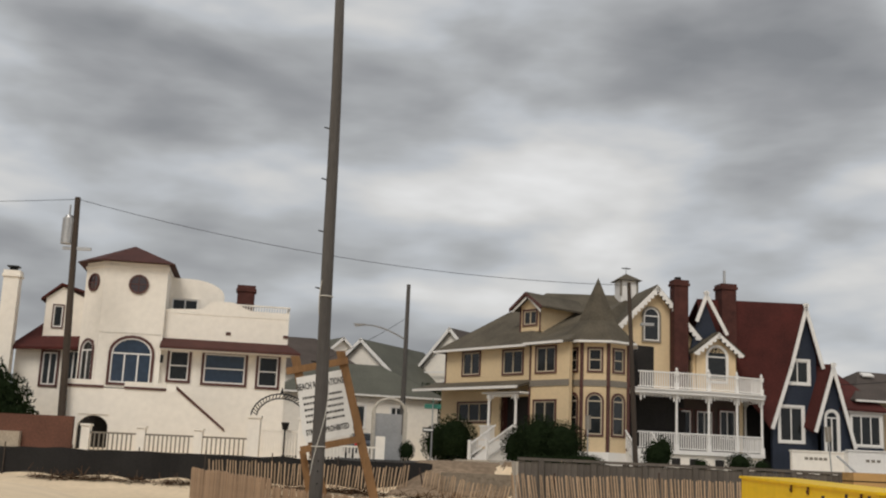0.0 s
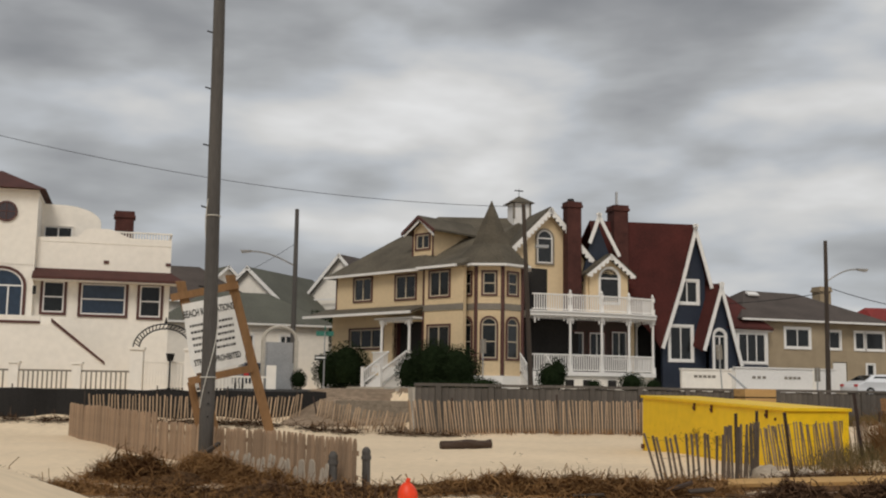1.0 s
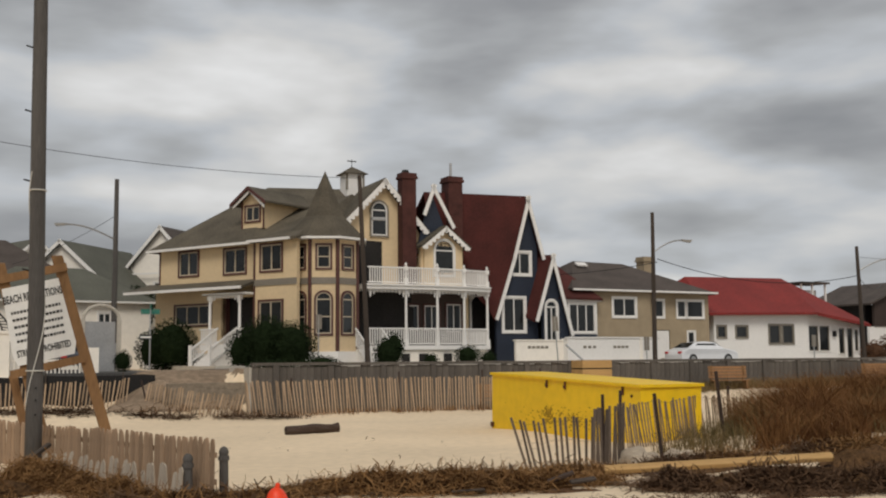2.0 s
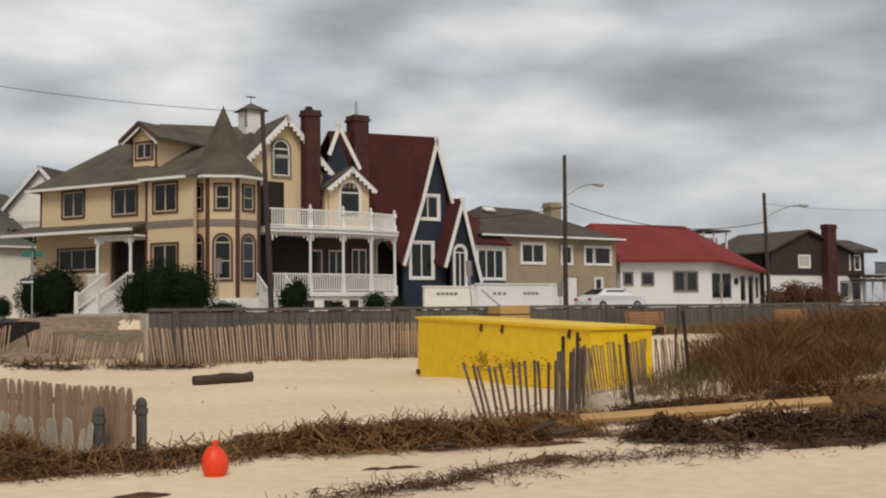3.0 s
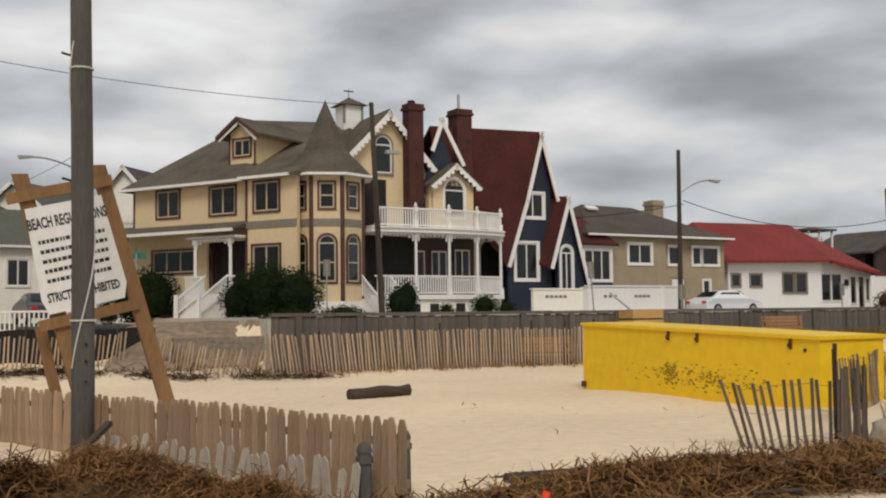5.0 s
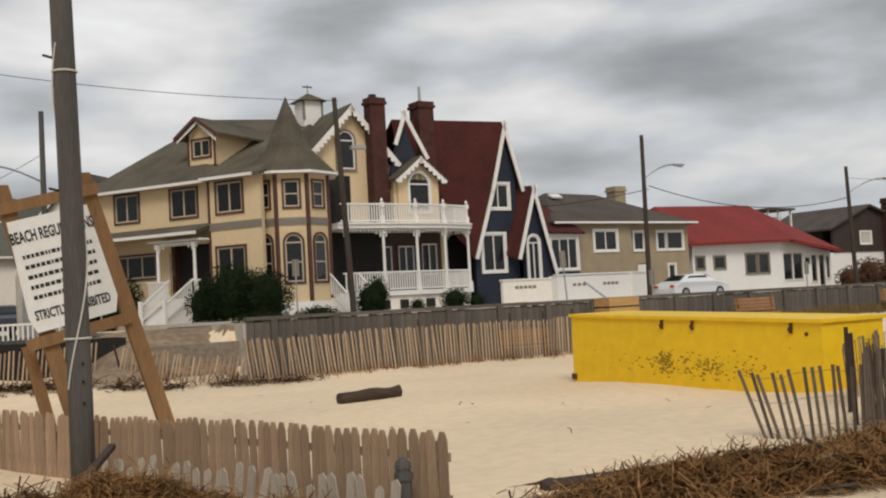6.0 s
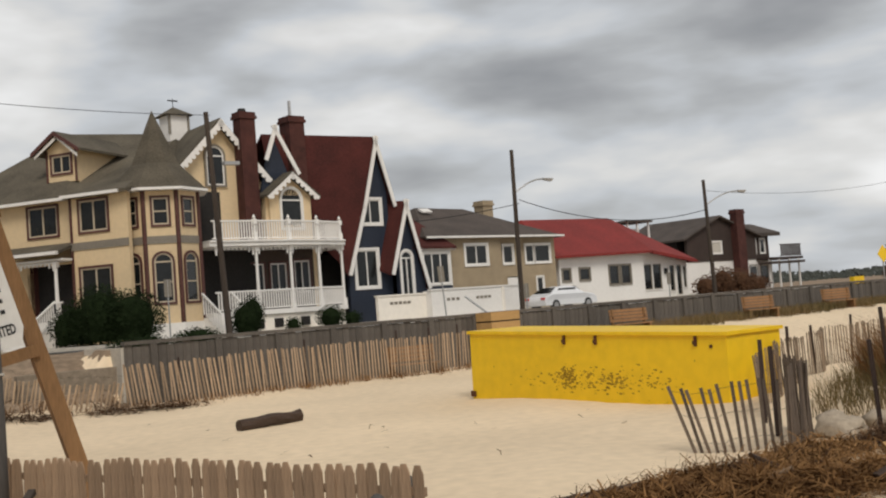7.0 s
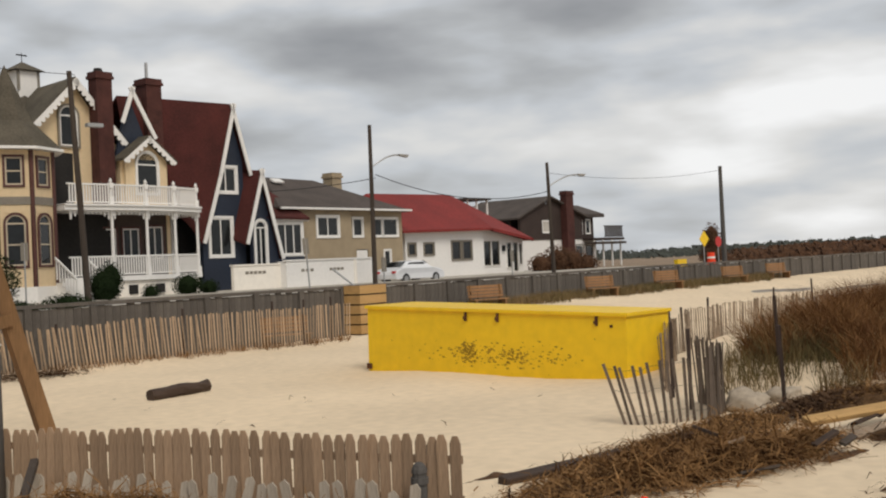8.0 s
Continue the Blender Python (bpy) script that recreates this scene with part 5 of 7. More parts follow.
def short_post(x, y, z1, label):
    p = MB().tube((0, 0, -0.4), (0, 0, z1 - 0.12), 0.085, 0.08, 10)
    for i in range(4):
        a, b = i * math.pi / 8, (i + 1) * math.pi / 8
        p.tube((0, 0, z1 - 0.12 + 0.12 * math.sin(a)), (0, 0, z1 - 0.12 + 0.12 * math.sin(b)), 0.09 * math.cos(a), 0.09 * math.cos(b) + 0.001, 10)
    p.tube((0, 0, z1 - 0.24), (0, 0, z1 - 0.17), 0.1, 0.1, 10)
    o = tagged(part("post", p, POLE_WOOD), label, "post", group="round-topped posts")
    o.matrix_world = pose(x, y, ground_z(x, y), 1, -1)


short_post(-29.75, -38.4, 0.78, "round-topped grey timber post at the fence end")
short_post(-30.4, -38.95, 0.74, "short round-topped post sunk in dry weed")


# ---- the tall leaning pole in front ----
def bent_tube(name, pts, radii, material, parent=None, n=12, label=""):
    mb = MB()
    vs, fs = [], []
    for (p, r) in zip(pts, radii):
        vs += [(p[0] + r * math.cos(2 * math.pi * i / n), p[1] + r * math.sin(2 * math.pi * i / n), p[2]) for i in range(n)]
    for k in range(len(pts) - 1):
        fs += [(k * n + i, k * n + (i + 1) % n, (k + 1) * n + (i + 1) % n, (k + 1) * n + i) for i in range(n)]
    fs += [tuple(range(n - 1, -1, -1)), tuple(range(len(vs) - n, len(vs)))]
    return part(name, mb.add(vs, fs), material, parent, label, smooth=True)


def tall_pole():
    h = thing("utility_pole", (-33.14, -33.6, 0), 0, "tall weathered grey timber pole wrapped with pale rope", "pole")
    zs = [-0.6, 1.5, 3.5, 5.5, 7.5, 9.5, 11.5, 13.0, 15.6]
    xs = [0.0, 0.0, -0.02, -0.05, -0.08, -0.1, -0.13, -0.17, -0.24]
    rs = [0.172, 0.168, 0.163, 0.158, 0.153, 0.146, 0.138, 0.132, 0.12]
    bent_tube("shaft", [(x, 0, z) for x, z in zip(xs, zs)], rs, POLE_WOOD, h)

    def px_(z):
        return float(np.interp(z, zs, xs)), float(np.interp(z, zs, rs))
    mb = MB()
    last = None
    for i in range(90):
        z = 1.4 + i * 0.055
        a = i * 0.075 - 2.7
        x, r = px_(z)
        p = (x + (r + 0.012) * math.cos(a), (r + 0.012) * math.sin(a), z)
        if last:
            mb.tube(last, p, 0.012, n=5)
        last = p
    part("rope", mb, ROPE, h, "pale rope spiralling up the pole")
    for z in (2.1, 5.9):
        x, r = px_(z)
        band = MB()
        for k in range(16):
            a, b = 2 * math.pi * k / 16, 2 * math.pi * (k + 1) / 16
            band.tube((x + (r + 0.012) * math.cos(a), (r + 0.012) * math.sin(a), z), (x + (r + 0.012) * math.cos(b), (r + 0.012) * math.sin(b), z + 0.004), 0.016, n=5)
        part("rope_band", band, ROPE, h)
    for z in (4.2, 6.1, 7.6, 9.0, 10.4):
        x, r = px_(z)
        part("step_bolt", MB().tube((x - r, 0, z), (x - r - 0.13, -0.02, z + 0.03), 0.018, n=6), IRON, h)
    for z in (1.2, 1.5, 1.75):
        part("bolt_hole", MB().tube((0.03, -0.165, z), (0.03, -0.19, z), 0.022, n=8), DARK, h)


tall_pole()


# ---- beach notice board on timber legs ----
def text_mesh(body, size, material, parent, m, extrude=0.004, bold=0.0):
    c = bpy.data.curves.new("lettering", "FONT")
    c.body, c.size, c.extrude, c.offset = body, size, extrude, bold
    c.align_x, c.align_y = "CENTER", "CENTER"
    c.resolution_u = 2
    t = bpy.data.objects.new("lettering", c)
    me = bpy.data.meshes.new_from_object(t)
    bpy.data.objects.remove(t)
    o = part("lettering", me, material, parent)
    o.matrix_basis = m
    return o


def notice_board():
    h = thing("notice_board", SIGN_AT, SIGN_TURN, "white beach notice board on rough leaning timber legs", "sign")
    # legs lean: tops drawn towards one side
    def leg(x0, x1, z1, y=0.0):
        mb = MB()
        m = Matrix.Translation((x0, y, -0.5)) @ Matrix.Rotation(math.atan2(x1 - x0, z1 + 0.5), 4, "Y")
        ln = math.hypot(x1 - x0, z1 + 0.5)
        mb.add([(-0.12, -0.09, 0), (0.12, -0.09, 0), (0.12, 0.09, 0), (-0.12, 0.09, 0), (-0.1, -0.08, ln), (0.13, -0.08, ln - 0.05), (0.12, 0.08, ln - 0.02), (-0.11, 0.08, ln + 0.03)], [(3, 2, 1, 0), (4, 5, 6, 7), (0, 1, 5, 4), (1, 2, 6, 5), (2, 3, 7, 6), (3, 0, 4, 7)], m)
        part("leg", mb, POST_WOOD, h)
    leg(1.4, -0.12, 4.7)
    leg(0.02, -1.33, 4.5)
    T = Matrix.Translation((-0.45, -0.13, 3.16)) @ Matrix.Rotation(radians(-13), 4, "Y") @ Matrix.Diagonal((0.84, 1, 1, 1))
    b = part("board", MB().prism([(-0.72, -0.85), (0.72, -0.85), (0.82, -0.6), (0.72, 0.9), (-0.72, 0.9), (-0.8, -0.6)], -0.03, 0.03), SIGN_WHITE, h, "white painted board with black lettering")
    b.matrix_basis = T
    for z, w in ((1.12, 2.0), (-1.0, 1.9)):
        o = part("crossbar", MB().box(-w / 2, w / 2, -0.02, 0.1, z - 0.09, z + 0.09), POST_WOOD, h)
        o.matrix_basis = T
    R90 = Matrix.Rotation(radians(90), 4, "X")
    text_mesh("BEACH REGULATIONS", 0.165, SIGN_BLACK, b, Matrix.Translation((0, -0.034, 0.62)) @ R90 @ Matrix.Diagonal((0.9, 1.5, 1, 1)), bold=0.004)
    text_mesh("STRICTLY PROHIBITED", 0.15, SIGN_BLACK, b, Matrix.Translation((0, -0.034, -0.6)) @ R90 @ Matrix.Diagonal((0.9, 1.4, 1, 1)), bold=0.004)
    rng = random.Random(3)
    for k in range(5):
        z = 0.32 - k * 0.16
        x = -0.62
        mb = MB()
        while x < 0.6:
            w = rng.uniform(0.03, 0.09)
            mb.box(x, min(x + w, 0.64), -0.036, -0.03, z - 0.03, z + 0.03)
            x += w + 0.022
        part("text_line", mb, SIGN_BLACK, b)
    o = part("prop", MB().box(-0.09, 0.09, -0.06, 0.06, -0.4, 2.05), POST_WOOD, h)
    o.matrix_basis = pose(-0.5, 0.3, 0, 0, -13)


SIGN_AT, SIGN_TURN = (-32.75, -31.8, 0.0), 3.0
notice_board()


# ---- street poles, lamps, cables ----
def street_pole(x, y, z0, z1, lean=0.0, arm=0, r=0.15, material=DARK_POLE, label="dark timber street pole with curved lamp arm", length=2.9, arm_z=None):
    h = thing("street_pole", (x, y, z0), 0, label, "street pole")
    H_ = z1 - z0
    o = part("shaft", MB().tube((0, 0, -0.3), (0, 0, H_), r, r * 0.7, 10), material, h, smooth=False)
    o.matrix_basis = pose(0, 0, 0, 0, lean)
    if arm:
        za = (arm_z or z1 - 1.3) - z0
        mb = MB()
        last = None
        for i in range(9):
            u = i / 8
            p = (arm * length * u, -0.5 * u, za + 0.75 * math.sin(u * math.pi * 0.55))
            if last:
                mb.tube(last, p, 0.045, n=6)
            last = p
        o = part("lamp_arm", mb, STEEL, h)
        o.matrix_basis = pose(0, 0, 0, 0, lean)
        hd = MB()
        x0, y0, zz = last
        hd.add([(x0 - arm * 0.1, y0 - 0.08, zz + 0.06), (x0 + arm * 0.6, y0 - 0.16, zz + 0.04), (x0 + arm * 0.6, y0 + 0.16, zz + 0.04), (x0 - arm * 0.1, y0 + 0.08, zz + 0.06), (x0, y0 - 0.06, zz - 0.06), (x0 + arm * 0.5, y0 - 0.12, zz - 0.12), (x0 + arm * 0.5, y0 + 0.12, zz - 0.12), (x0, y0 + 0.06, zz - 0.06)], [(0, 1, 2, 3), (7, 6, 5, 4), (0, 4, 5, 1), (1, 5, 6, 2), (2, 6, 7, 3), (3, 7, 4, 0)])
        o = part("lamp_head", hd, STEEL, h)
        o.matrix_basis = pose(0, 0, 0, 0, lean)
    return h


bp = street_pole(-18.8, -3.8, 1.9, 11.85, lean=-2.6, arm=0, label="dark leaning timber pole beside the turret house")
o = part("lamp_head", MB().box(0.2, 0.9, -0.2, 0.1, 7.6, 7.75), STEEL, bp)
street_pole(-0.15, 0.15, 1.9, 11.05, lean=0.6, arm=1, arm_z=8.6, length=1.75)
street_pole(14.8, 0.0, 1.9, 9.3, lean=-1.5, arm=1, arm_z=7.7, length=2.5)
street_pole(34.7, 0.0, 1.9, 9.6, r=0.2, material=POLE_WOOD, label="bare grey timber pole at the street's end")
lp0 = street_pole(-31.25, 4.0, 1.8, 12.4, arm=-1, arm_z=9.0, r=0.17, material=POLE_WOOD, label="grey timber pole with street lamp on the side street", length=2.6)
part("meter_box", MB().box(-0.2, 0.2, -0.35, -0.1, 0.6, 1.5), STEEL, lp0)
tp = street_pole(-47.6, -8.0, 1.5, 14.1, lean=-2.0, r=0.2, label="dark timber pole carrying a grey transformer")
part("transformer", MB().tube((-0.75, 0, 10.2), (-0.75, 0, 11.5), 0.3, 0.3, 12).tube((-0.75, 0, 11.5), (-0.75, 0, 11.65), 0.22, 0.18, 12), STEEL, tp, "grey transformer can")
part("insulator", MB().tube((-0.75, 0, 11.6), (-0.75, 0, 12.2), 0.05, 0.04), STEEL, tp)
part("cross_arm", MB().box(-0.9, 0.5, -0.06, 0.06, 9.9, 10.05), STEEL, tp)


def swept(name, pts, r, material, parent=None, n=5, label=""):
    """One tube along a line of points."""
    vs, fs = [], []
    pts = [Vector(p) for p in pts]
    for i, p in enumerate(pts):
        d = (pts[min(i + 1, len(pts) - 1)] - pts[max(i - 1, 0)]).normalized()
        a = d.cross(Vector((0.03, 0.02, 1))).normalized()
        c = d.cross(a)
        vs += [tuple(p + (a * math.cos(2 * math.pi * k / n) + c * math.sin(2 * math.pi * k / n)) * r) for k in range(n)]
    for i in range(len(pts) - 1):
        fs += [(i * n + k, i * n + (k + 1) % n, (i + 1) * n + (k + 1) % n, (i + 1) * n + k) for k in range(n)]
    return part(name, MB().add(vs, fs), material, parent, label)


def cable(p, q, sag, r=0.014, label="thin black overhead cable sagging between poles"):
    pts = []
    for i in range(25):
        u = i / 24
        pts.append((p[0] + (q[0] - p[0]) * u, p[1] + (q[1] - p[1]) * u, p[2] + (q[2] - p[2]) * u - sag * 4 * u * (1 - u)))
    return tagged(swept("cable", pts, r, IRON), label, "cable", group="overhead cables")


cable((-48.0, -8.0, 14.0), (-19.35, -4.6, 11.55), 0.9)
cable((-95.0, -12.0, 13.0), (-48.0, -8.0, 14.0), 1.0)
cable((0.1, 0.0, 8.2), (14.6, 0.0, 7.4), 0.9, 0.024)
cable((0.1, 0.0, 8.0), (-10.0, 12.0, 8.4), 0.6, 0.022)
cable((14.6, 0.0, 7.4), (24.0, 9.0, 7.6), 0.6, 0.022)
cable((14.8, 0.0, 8.6), (34.7, 0.0, 9.3), 0.5, 0.012)
cable((-31.2, 4.0, 10.4), (-44.0, 40.0, 10.0), 1.0)


# ---- log, debris boards, orange float ----
def log():
    a, c = Vector((-26.4, -24.5, 0.12)), Vector((-24.7, -24.2, 0.17))
    d = (c - a)
    mb = MB()
    n, k = 12, 9
    vs, fs = [], []
    for j in range(k):
        u = j / (k - 1)
        for i in range(n):
            r = 0.15 * (1 + 0.22 * noise.noise((i * 0.9, j * 0.7, 0)))
            an = 2 * math.pi * i / n
            vs.append((u * d.length, r * math.cos(an), 0.05 * noise.noise((u * 3, 5, 1)) + r * math.sin(an)))
    for j in range(k - 1):
        fs += [(j * n + i, j * n + (i + 1) % n, (j + 1) * n + (i + 1) % n, (j + 1) * n + i) for i in range(n)]
    fs += [tuple(range(n - 1, -1, -1)), tuple(range(len(vs) - n, len(vs)))]
    o = tagged(part("log", mb.add(vs, fs), WET_WOOD), "dark waterlogged timber lying on the sand", "log")
    o.matrix_world = Matrix.Translation(a) @ pose(0, 0, 0, 0, -1.5, math.degrees(math.atan2(d.y, d.x)))


log()


def plank(a, b, w, t, material, label, name="plank", roll=0):
    a, b = Vector(a), Vector(b)
    d = b - a
    mb = MB().box(0, d.length, -w / 2, w / 2, -t / 2, t / 2)
    me = mb.mesh(name)
    bm_ = bmesh.new()
    bm_.from_mesh(me)
    bmesh.ops.bevel(bm_, geom=bm_.edges[:], offset=min(w, t) * 0.12, segments=1, affect="EDGES")
    bm_.to_mesh(me)
    bm_.free()
    o = tagged(part(name, me, material), label, "plank")
    o.matrix_world = Matrix.Translation(a) @ d.to_track_quat("X", "Z").to_matrix().to_4x4() @ pose(0, 0, 0, roll)
    return o


plank((-22.9, -39.3, 0.2), (-19.1, -40.9, 0.44), 0.2, 0.09, NEW_PLANK, "long yellow pine beam lying on the debris", roll=25)
plank((-33.55, -35.5, 0.1), (-32.8, -34.2, 0.62), 0.1, 0.08, DARK_POLE, "charred stake leaning out of the debris")
plank((-8.9, -12.5, 0.6), (-10.6, -10.2, 2.9), 0.14, 0.06, STEEL, "grey board leaning against the bulkhead")
plank((-28.3, -38.1, 0.05), (-26.0, -38.25, 0.08), 0.2, 0.12, WET_WOOD, "dark wet beam in the wrack line", roll=10)
plank((-41.5, -33.8, 0.1), (-36.5, -41.0, 0.3), 0.16, 0.05, OLD_WOOD, "weathered board on the sand")
plank((-20.3, -44.0, 0.3), (-17.6, -42.4, 0.8), 0.14, 0.05, OLD_WOOD, "weathered board in the dune grass")


def driftwood():
    """Broken boards and sticks left along the wrack line."""
    rng = random.Random(61)
    for i in range(22):
        u = i / 21
        x = -27.8 + 9.5 * u + rng.uniform(-0.6, 0.6)
        y = -39.3 - 1.6 * u + rng.uniform(-0.7, 0.5)
        ln, az = rng.uniform(0.35, 1.3), rng.gauss(0, 0.5)
        z = ground_z(x, y) + rng.uniform(0.05, 0.16)
        rise = rng.uniform(-0.06, 0.16)
        w = rng.uniform(0.05, 0.16)
        m_ = rng.choice((WET_WOOD, WET_WOOD, OLD_WOOD, DARK_POLE))
        o = plank((x, y, z), (x + ln * math.cos(az), y + ln * math.sin(az), z + rise), w, rng.uniform(0.03, 0.06), m_, "dark wet broken board in the storm debris" if m_ is not OLD_WOOD else "weathered broken board in the storm debris", "driftwood", rng.uniform(-30, 30))
        tagged(o, category="driftwood", group="driftwood in the wrack line")


driftwood()


def crate(x, y, az):
    h = thing("planter_crate", (x, y, ground_z(x, y)), az, "yellow-brown stacked timber box beside the bulkhead", "crate")
    for i in range(5):
        part("slat", MB().box(0, 1.6, -0.04, 0.0, 0.06 + i * 0.42, 0.42 + i * 0.42), NEW_PLANK, h)
        part("slat", MB().box(-0.04, 0.0, -0.04, 0.9, 0.06 + i * 0.42, 0.42 + i * 0.42), NEW_PLANK, h)
    part("core", MB().box(0.0, 1.6, 0, 0.9, 0, 2.1), DARK, h)


crate(-10.6, wall_y(-10.6) - 1.1, 9)


def float_ball():
    bm = bmesh.new()
    bmesh.ops.create_uvsphere(bm, u_segments=20, v_segments=14, radius=0.17)
    for v in bm.verts:
        v.co.z *= 1.3
        v.co.x *= 1.0 - 0.18 * max(0, v.co.z)
        v.co += Vector(v.co).normalized() * 0.02 * noise.noise(v.co * 4)
    me = bpy.data.meshes.new("float")
    bm.to_mesh(me)
    bm.free()
    h = thing("marker_float", (-29.25, -41.1, ground_z(-29.25, -41.1) + 0.16), 0, "bright orange-red plastic marker float lying in debris", "float")
    part("body", me, ORANGE, h, smooth=True)
    part("neck", MB().tube((0, 0, 0.2), (0.02, 0, 0.28), 0.04, 0.035, 10), ORANGE, h)


float_ball()


# ---- benches ----
def bench(x, y, az, first=[None]):
    if first[0]:
        return copy_thing(first[0], pose(x, y, ground_z(x, y), 0, 0, az))
    h = thing("bench", (x, y, ground_z(x, y) - 0.05), az, "orange-brown slatted timber bench half sunk in sand", "bench", "benches before the bulkhead")
    for i in range(4):
        part("seat_slat", MB().box(-0.95, 0.95, -0.4 + i * 0.13, -0.29 + i * 0.13, 0.43, 0.47), BENCH_WOOD, h)
    for i in range(4):
        part("back_slat", MB().box(-0.95, 0.95, 0.14 + i * 0.03, 0.18 + i * 0.03, 0.55 + i * 0.15, 0.67 + i * 0.15), BENCH_WOOD, h)
    for x_ in (-0.8, 0.8):
        part("leg", MB().box(x_ - 0.04, x_ + 0.04, -0.4, 0.2, 0, 0.43), POST_WOOD, h)
        part("back_support", MB().box(x_ - 0.04, x_ + 0.04, 0.17, 0.3, 0, 1.15), POST_WOOD, h)
    first[0] = h
    return h


for bx in (-16.0, -3.2, 7.2, 15.0, 24.5, 32.0):
    bench(bx + 0.8, wall_y(bx) - 1.5, WALL_AZ - 24)


# ---- black silt netting and white garden wall at the side street ----
def silt_net():
    h = thing("silt_netting", (-52, -11.2, 0), 0, "black debris netting on stakes along the sand bank", "netting")
    mb = MB()
    n = 60
    vs, fs = [], []
    for i in range(n + 1):
        x = 22.3 * i / n
        y = 0.18 * math.sin(i * 0.7) + 0.1 * noise.noise((i * 0.4, 0, 0))
        z0 = ground_z(-52 + x, -11.2 + y) - 0.2
        z1 = 1.72 + 0.1 * noise.noise((i * 0.3, 2, 0))
        for yy in (-0.02, 0.02):
            vs += [(x, y + yy + 0.1, z0), (x, y + yy, z1)]
    for i in range(n):
        a, b = i * 4, i * 4 + 4
        fs += [(a, b, b + 1, a + 1), (a + 2, a + 3, b + 3, b + 2), (a + 1, b + 1, b + 3, a + 3)]
    part("net", mb.add(vs, fs), BLACK, h)
    for i in range(8):
        part("stake", MB().box(i * 3.0, i * 3.0 + 0.05, -0.12, -0.07, 0.3, 1.9), DARK_POLE, h)


silt_net()


def garden_wall():
    h = thing("garden_fence", (0, 0, 0), 0, "white stucco pillars with white picket panels and arched gate", "fence")
    px_list = [-46.1, -43.5, -40.8, -38.2]
    for x in px_list[:3]:
        part("pillar", MB().box(x - 0.2, x + 0.2, -9.2, -8.8, 1.5, 2.8).box(x - 0.25, x + 0.25, -9.25, -8.75, 2.8, 2.9), STUCCO, h)
    for x in (-38.2, -35.8):
        part("gate_pillar", MB().box(x - 0.28, x + 0.28, -9.28, -8.72, 1.5, 3.5).box(x - 0.34, x + 0.34, -9.34, -8.66, 3.5, 3.62), STUCCO, h)
    part("pillar", MB().box(-32.4, -31.95, -9.2, -8.8, 1.5, 2.9), STUCCO, h)
    for a, b in zip(px_list, px_list[1:]):
        rail(h, (a + 0.2, -9), (b - 0.25, -9), 1.6, 2.55, step=0.2, material=TAUPE, name="picket_panel")
    rail(h, (-35.5, -9), (-32.4, -9), 1.6, 2.4, step=0.16, material=STUCCO, name="picket_panel")
    g = MB()
    for r in (1.15, 1.42):
        for i in range(16):
            a, b = math.pi * i / 16, math.pi * (i + 1) / 16
            g.tube((-37.0 - r * math.cos(a), -9, 3.55 + 1.15 * r / 1.42 * math.sin(a)), (-37.0 - r * math.cos(b), -9, 3.55 + 1.15 * r / 1.42 * math.sin(b)), 0.035, n=5)
    for i in range(1, 24):
        a = math.pi * i / 24
        g.tube((-37.0 - 1.15 * math.cos(a), -9, 3.55 + 0.93 * math.sin(a)), (-37.0 - 1.42 * math.cos(a + 0.1), -9, 3.55 + 1.15 * math.sin(a + 0.1)), 0.03, n=4)
    part("iron_arch", g, IRON, h, "black wrought-iron arch")
    part("finial", MB().tube((-37.0, -9, 4.7), (-37.0, -9, 5.0), 0.09, 0.02), IRON, h)
    rail(h, (-37.9, -9), (-36.1, -9), 1.6, 3.0, step=0.12, material=STUCCO, name="gate_leaf")
    part("lantern", MB().tube((-36.7, -9.4, 1.6), (-36.7, -9.4, 3.0), 0.04).tube((-36.7, -9.4, 3.0), (-36.7, -9.4, 3.35), 0.12, 0.2), IRON, h)
    # white wall and timber deck at the far side
    part("deck_wall", MB().box(-52.5, -46.6, -9.6, -9.3, 1.2, 3.2), mat("brown_fence_boards", (0.13, 0.055, 0.035), 0.8, 0.25, 3, wave=("X", 6, 0.4)), h, "reddish brown board fence")
    part("stone_base", MB().box(-52.5, -48.9, -9.9, -9.6, 0.9, 2.4), STONE, h)


garden_wall()


def trellis():
    h = thing("garden_arbour", (-31.9, -2.5, 1.75), 20, "weathered arched garden arbour beside the side street", "arbour")
    for x in (-0.9, 0.9):
        part("post", MB().box(x - 0.09, x + 0.09, -0.09, 0.09, 0, 2.6), CONCRETE, h)
    a = MB()
    for i in range(12):
        p, q = math.pi * i / 12, math.pi * (i + 1) / 12
        a.tube((-0.9 * math.cos(p), 0, 2.6 + 0.7 * math.sin(p)), (-0.9 * math.cos(q), 0, 2.6 + 0.7 * math.sin(q)), 0.09, n=6)
    part("arch", a, CONCRETE, h)
    part("panel", MB().box(-0.75, 0.75, 0.1, 0.16, 0, 2.5), STEEL, h)


trellis()


def street_sign():
    h = thing("street_sign", (-29.6, -3.0, 1.85), 0, "green street name signs on a grey post", "sign")
    part("post", MB().tube((0, 0, 0), (0, 0, 3.0), 0.035), STEEL, h)
    part("name_plate", MB().box(-0.45, 0.45, -0.02, 0.02, 2.75, 3.0), GREEN_SIGN, h)
    part("name_plate", MB().box(-0.02, 0.02, -0.5, 0.3, 3.02, 3.25), GREEN_SIGN, h)
    part("sign_plate", MB().box(-0.5, 0.1, -0.03, 0.0, 1.5, 1.75), IRON, h)
    part("sign_plate", MB().box(-0.45, 0.05, -0.036, -0.03, 1.58, 1.67), SIGN_WHITE, h)


street_sign()


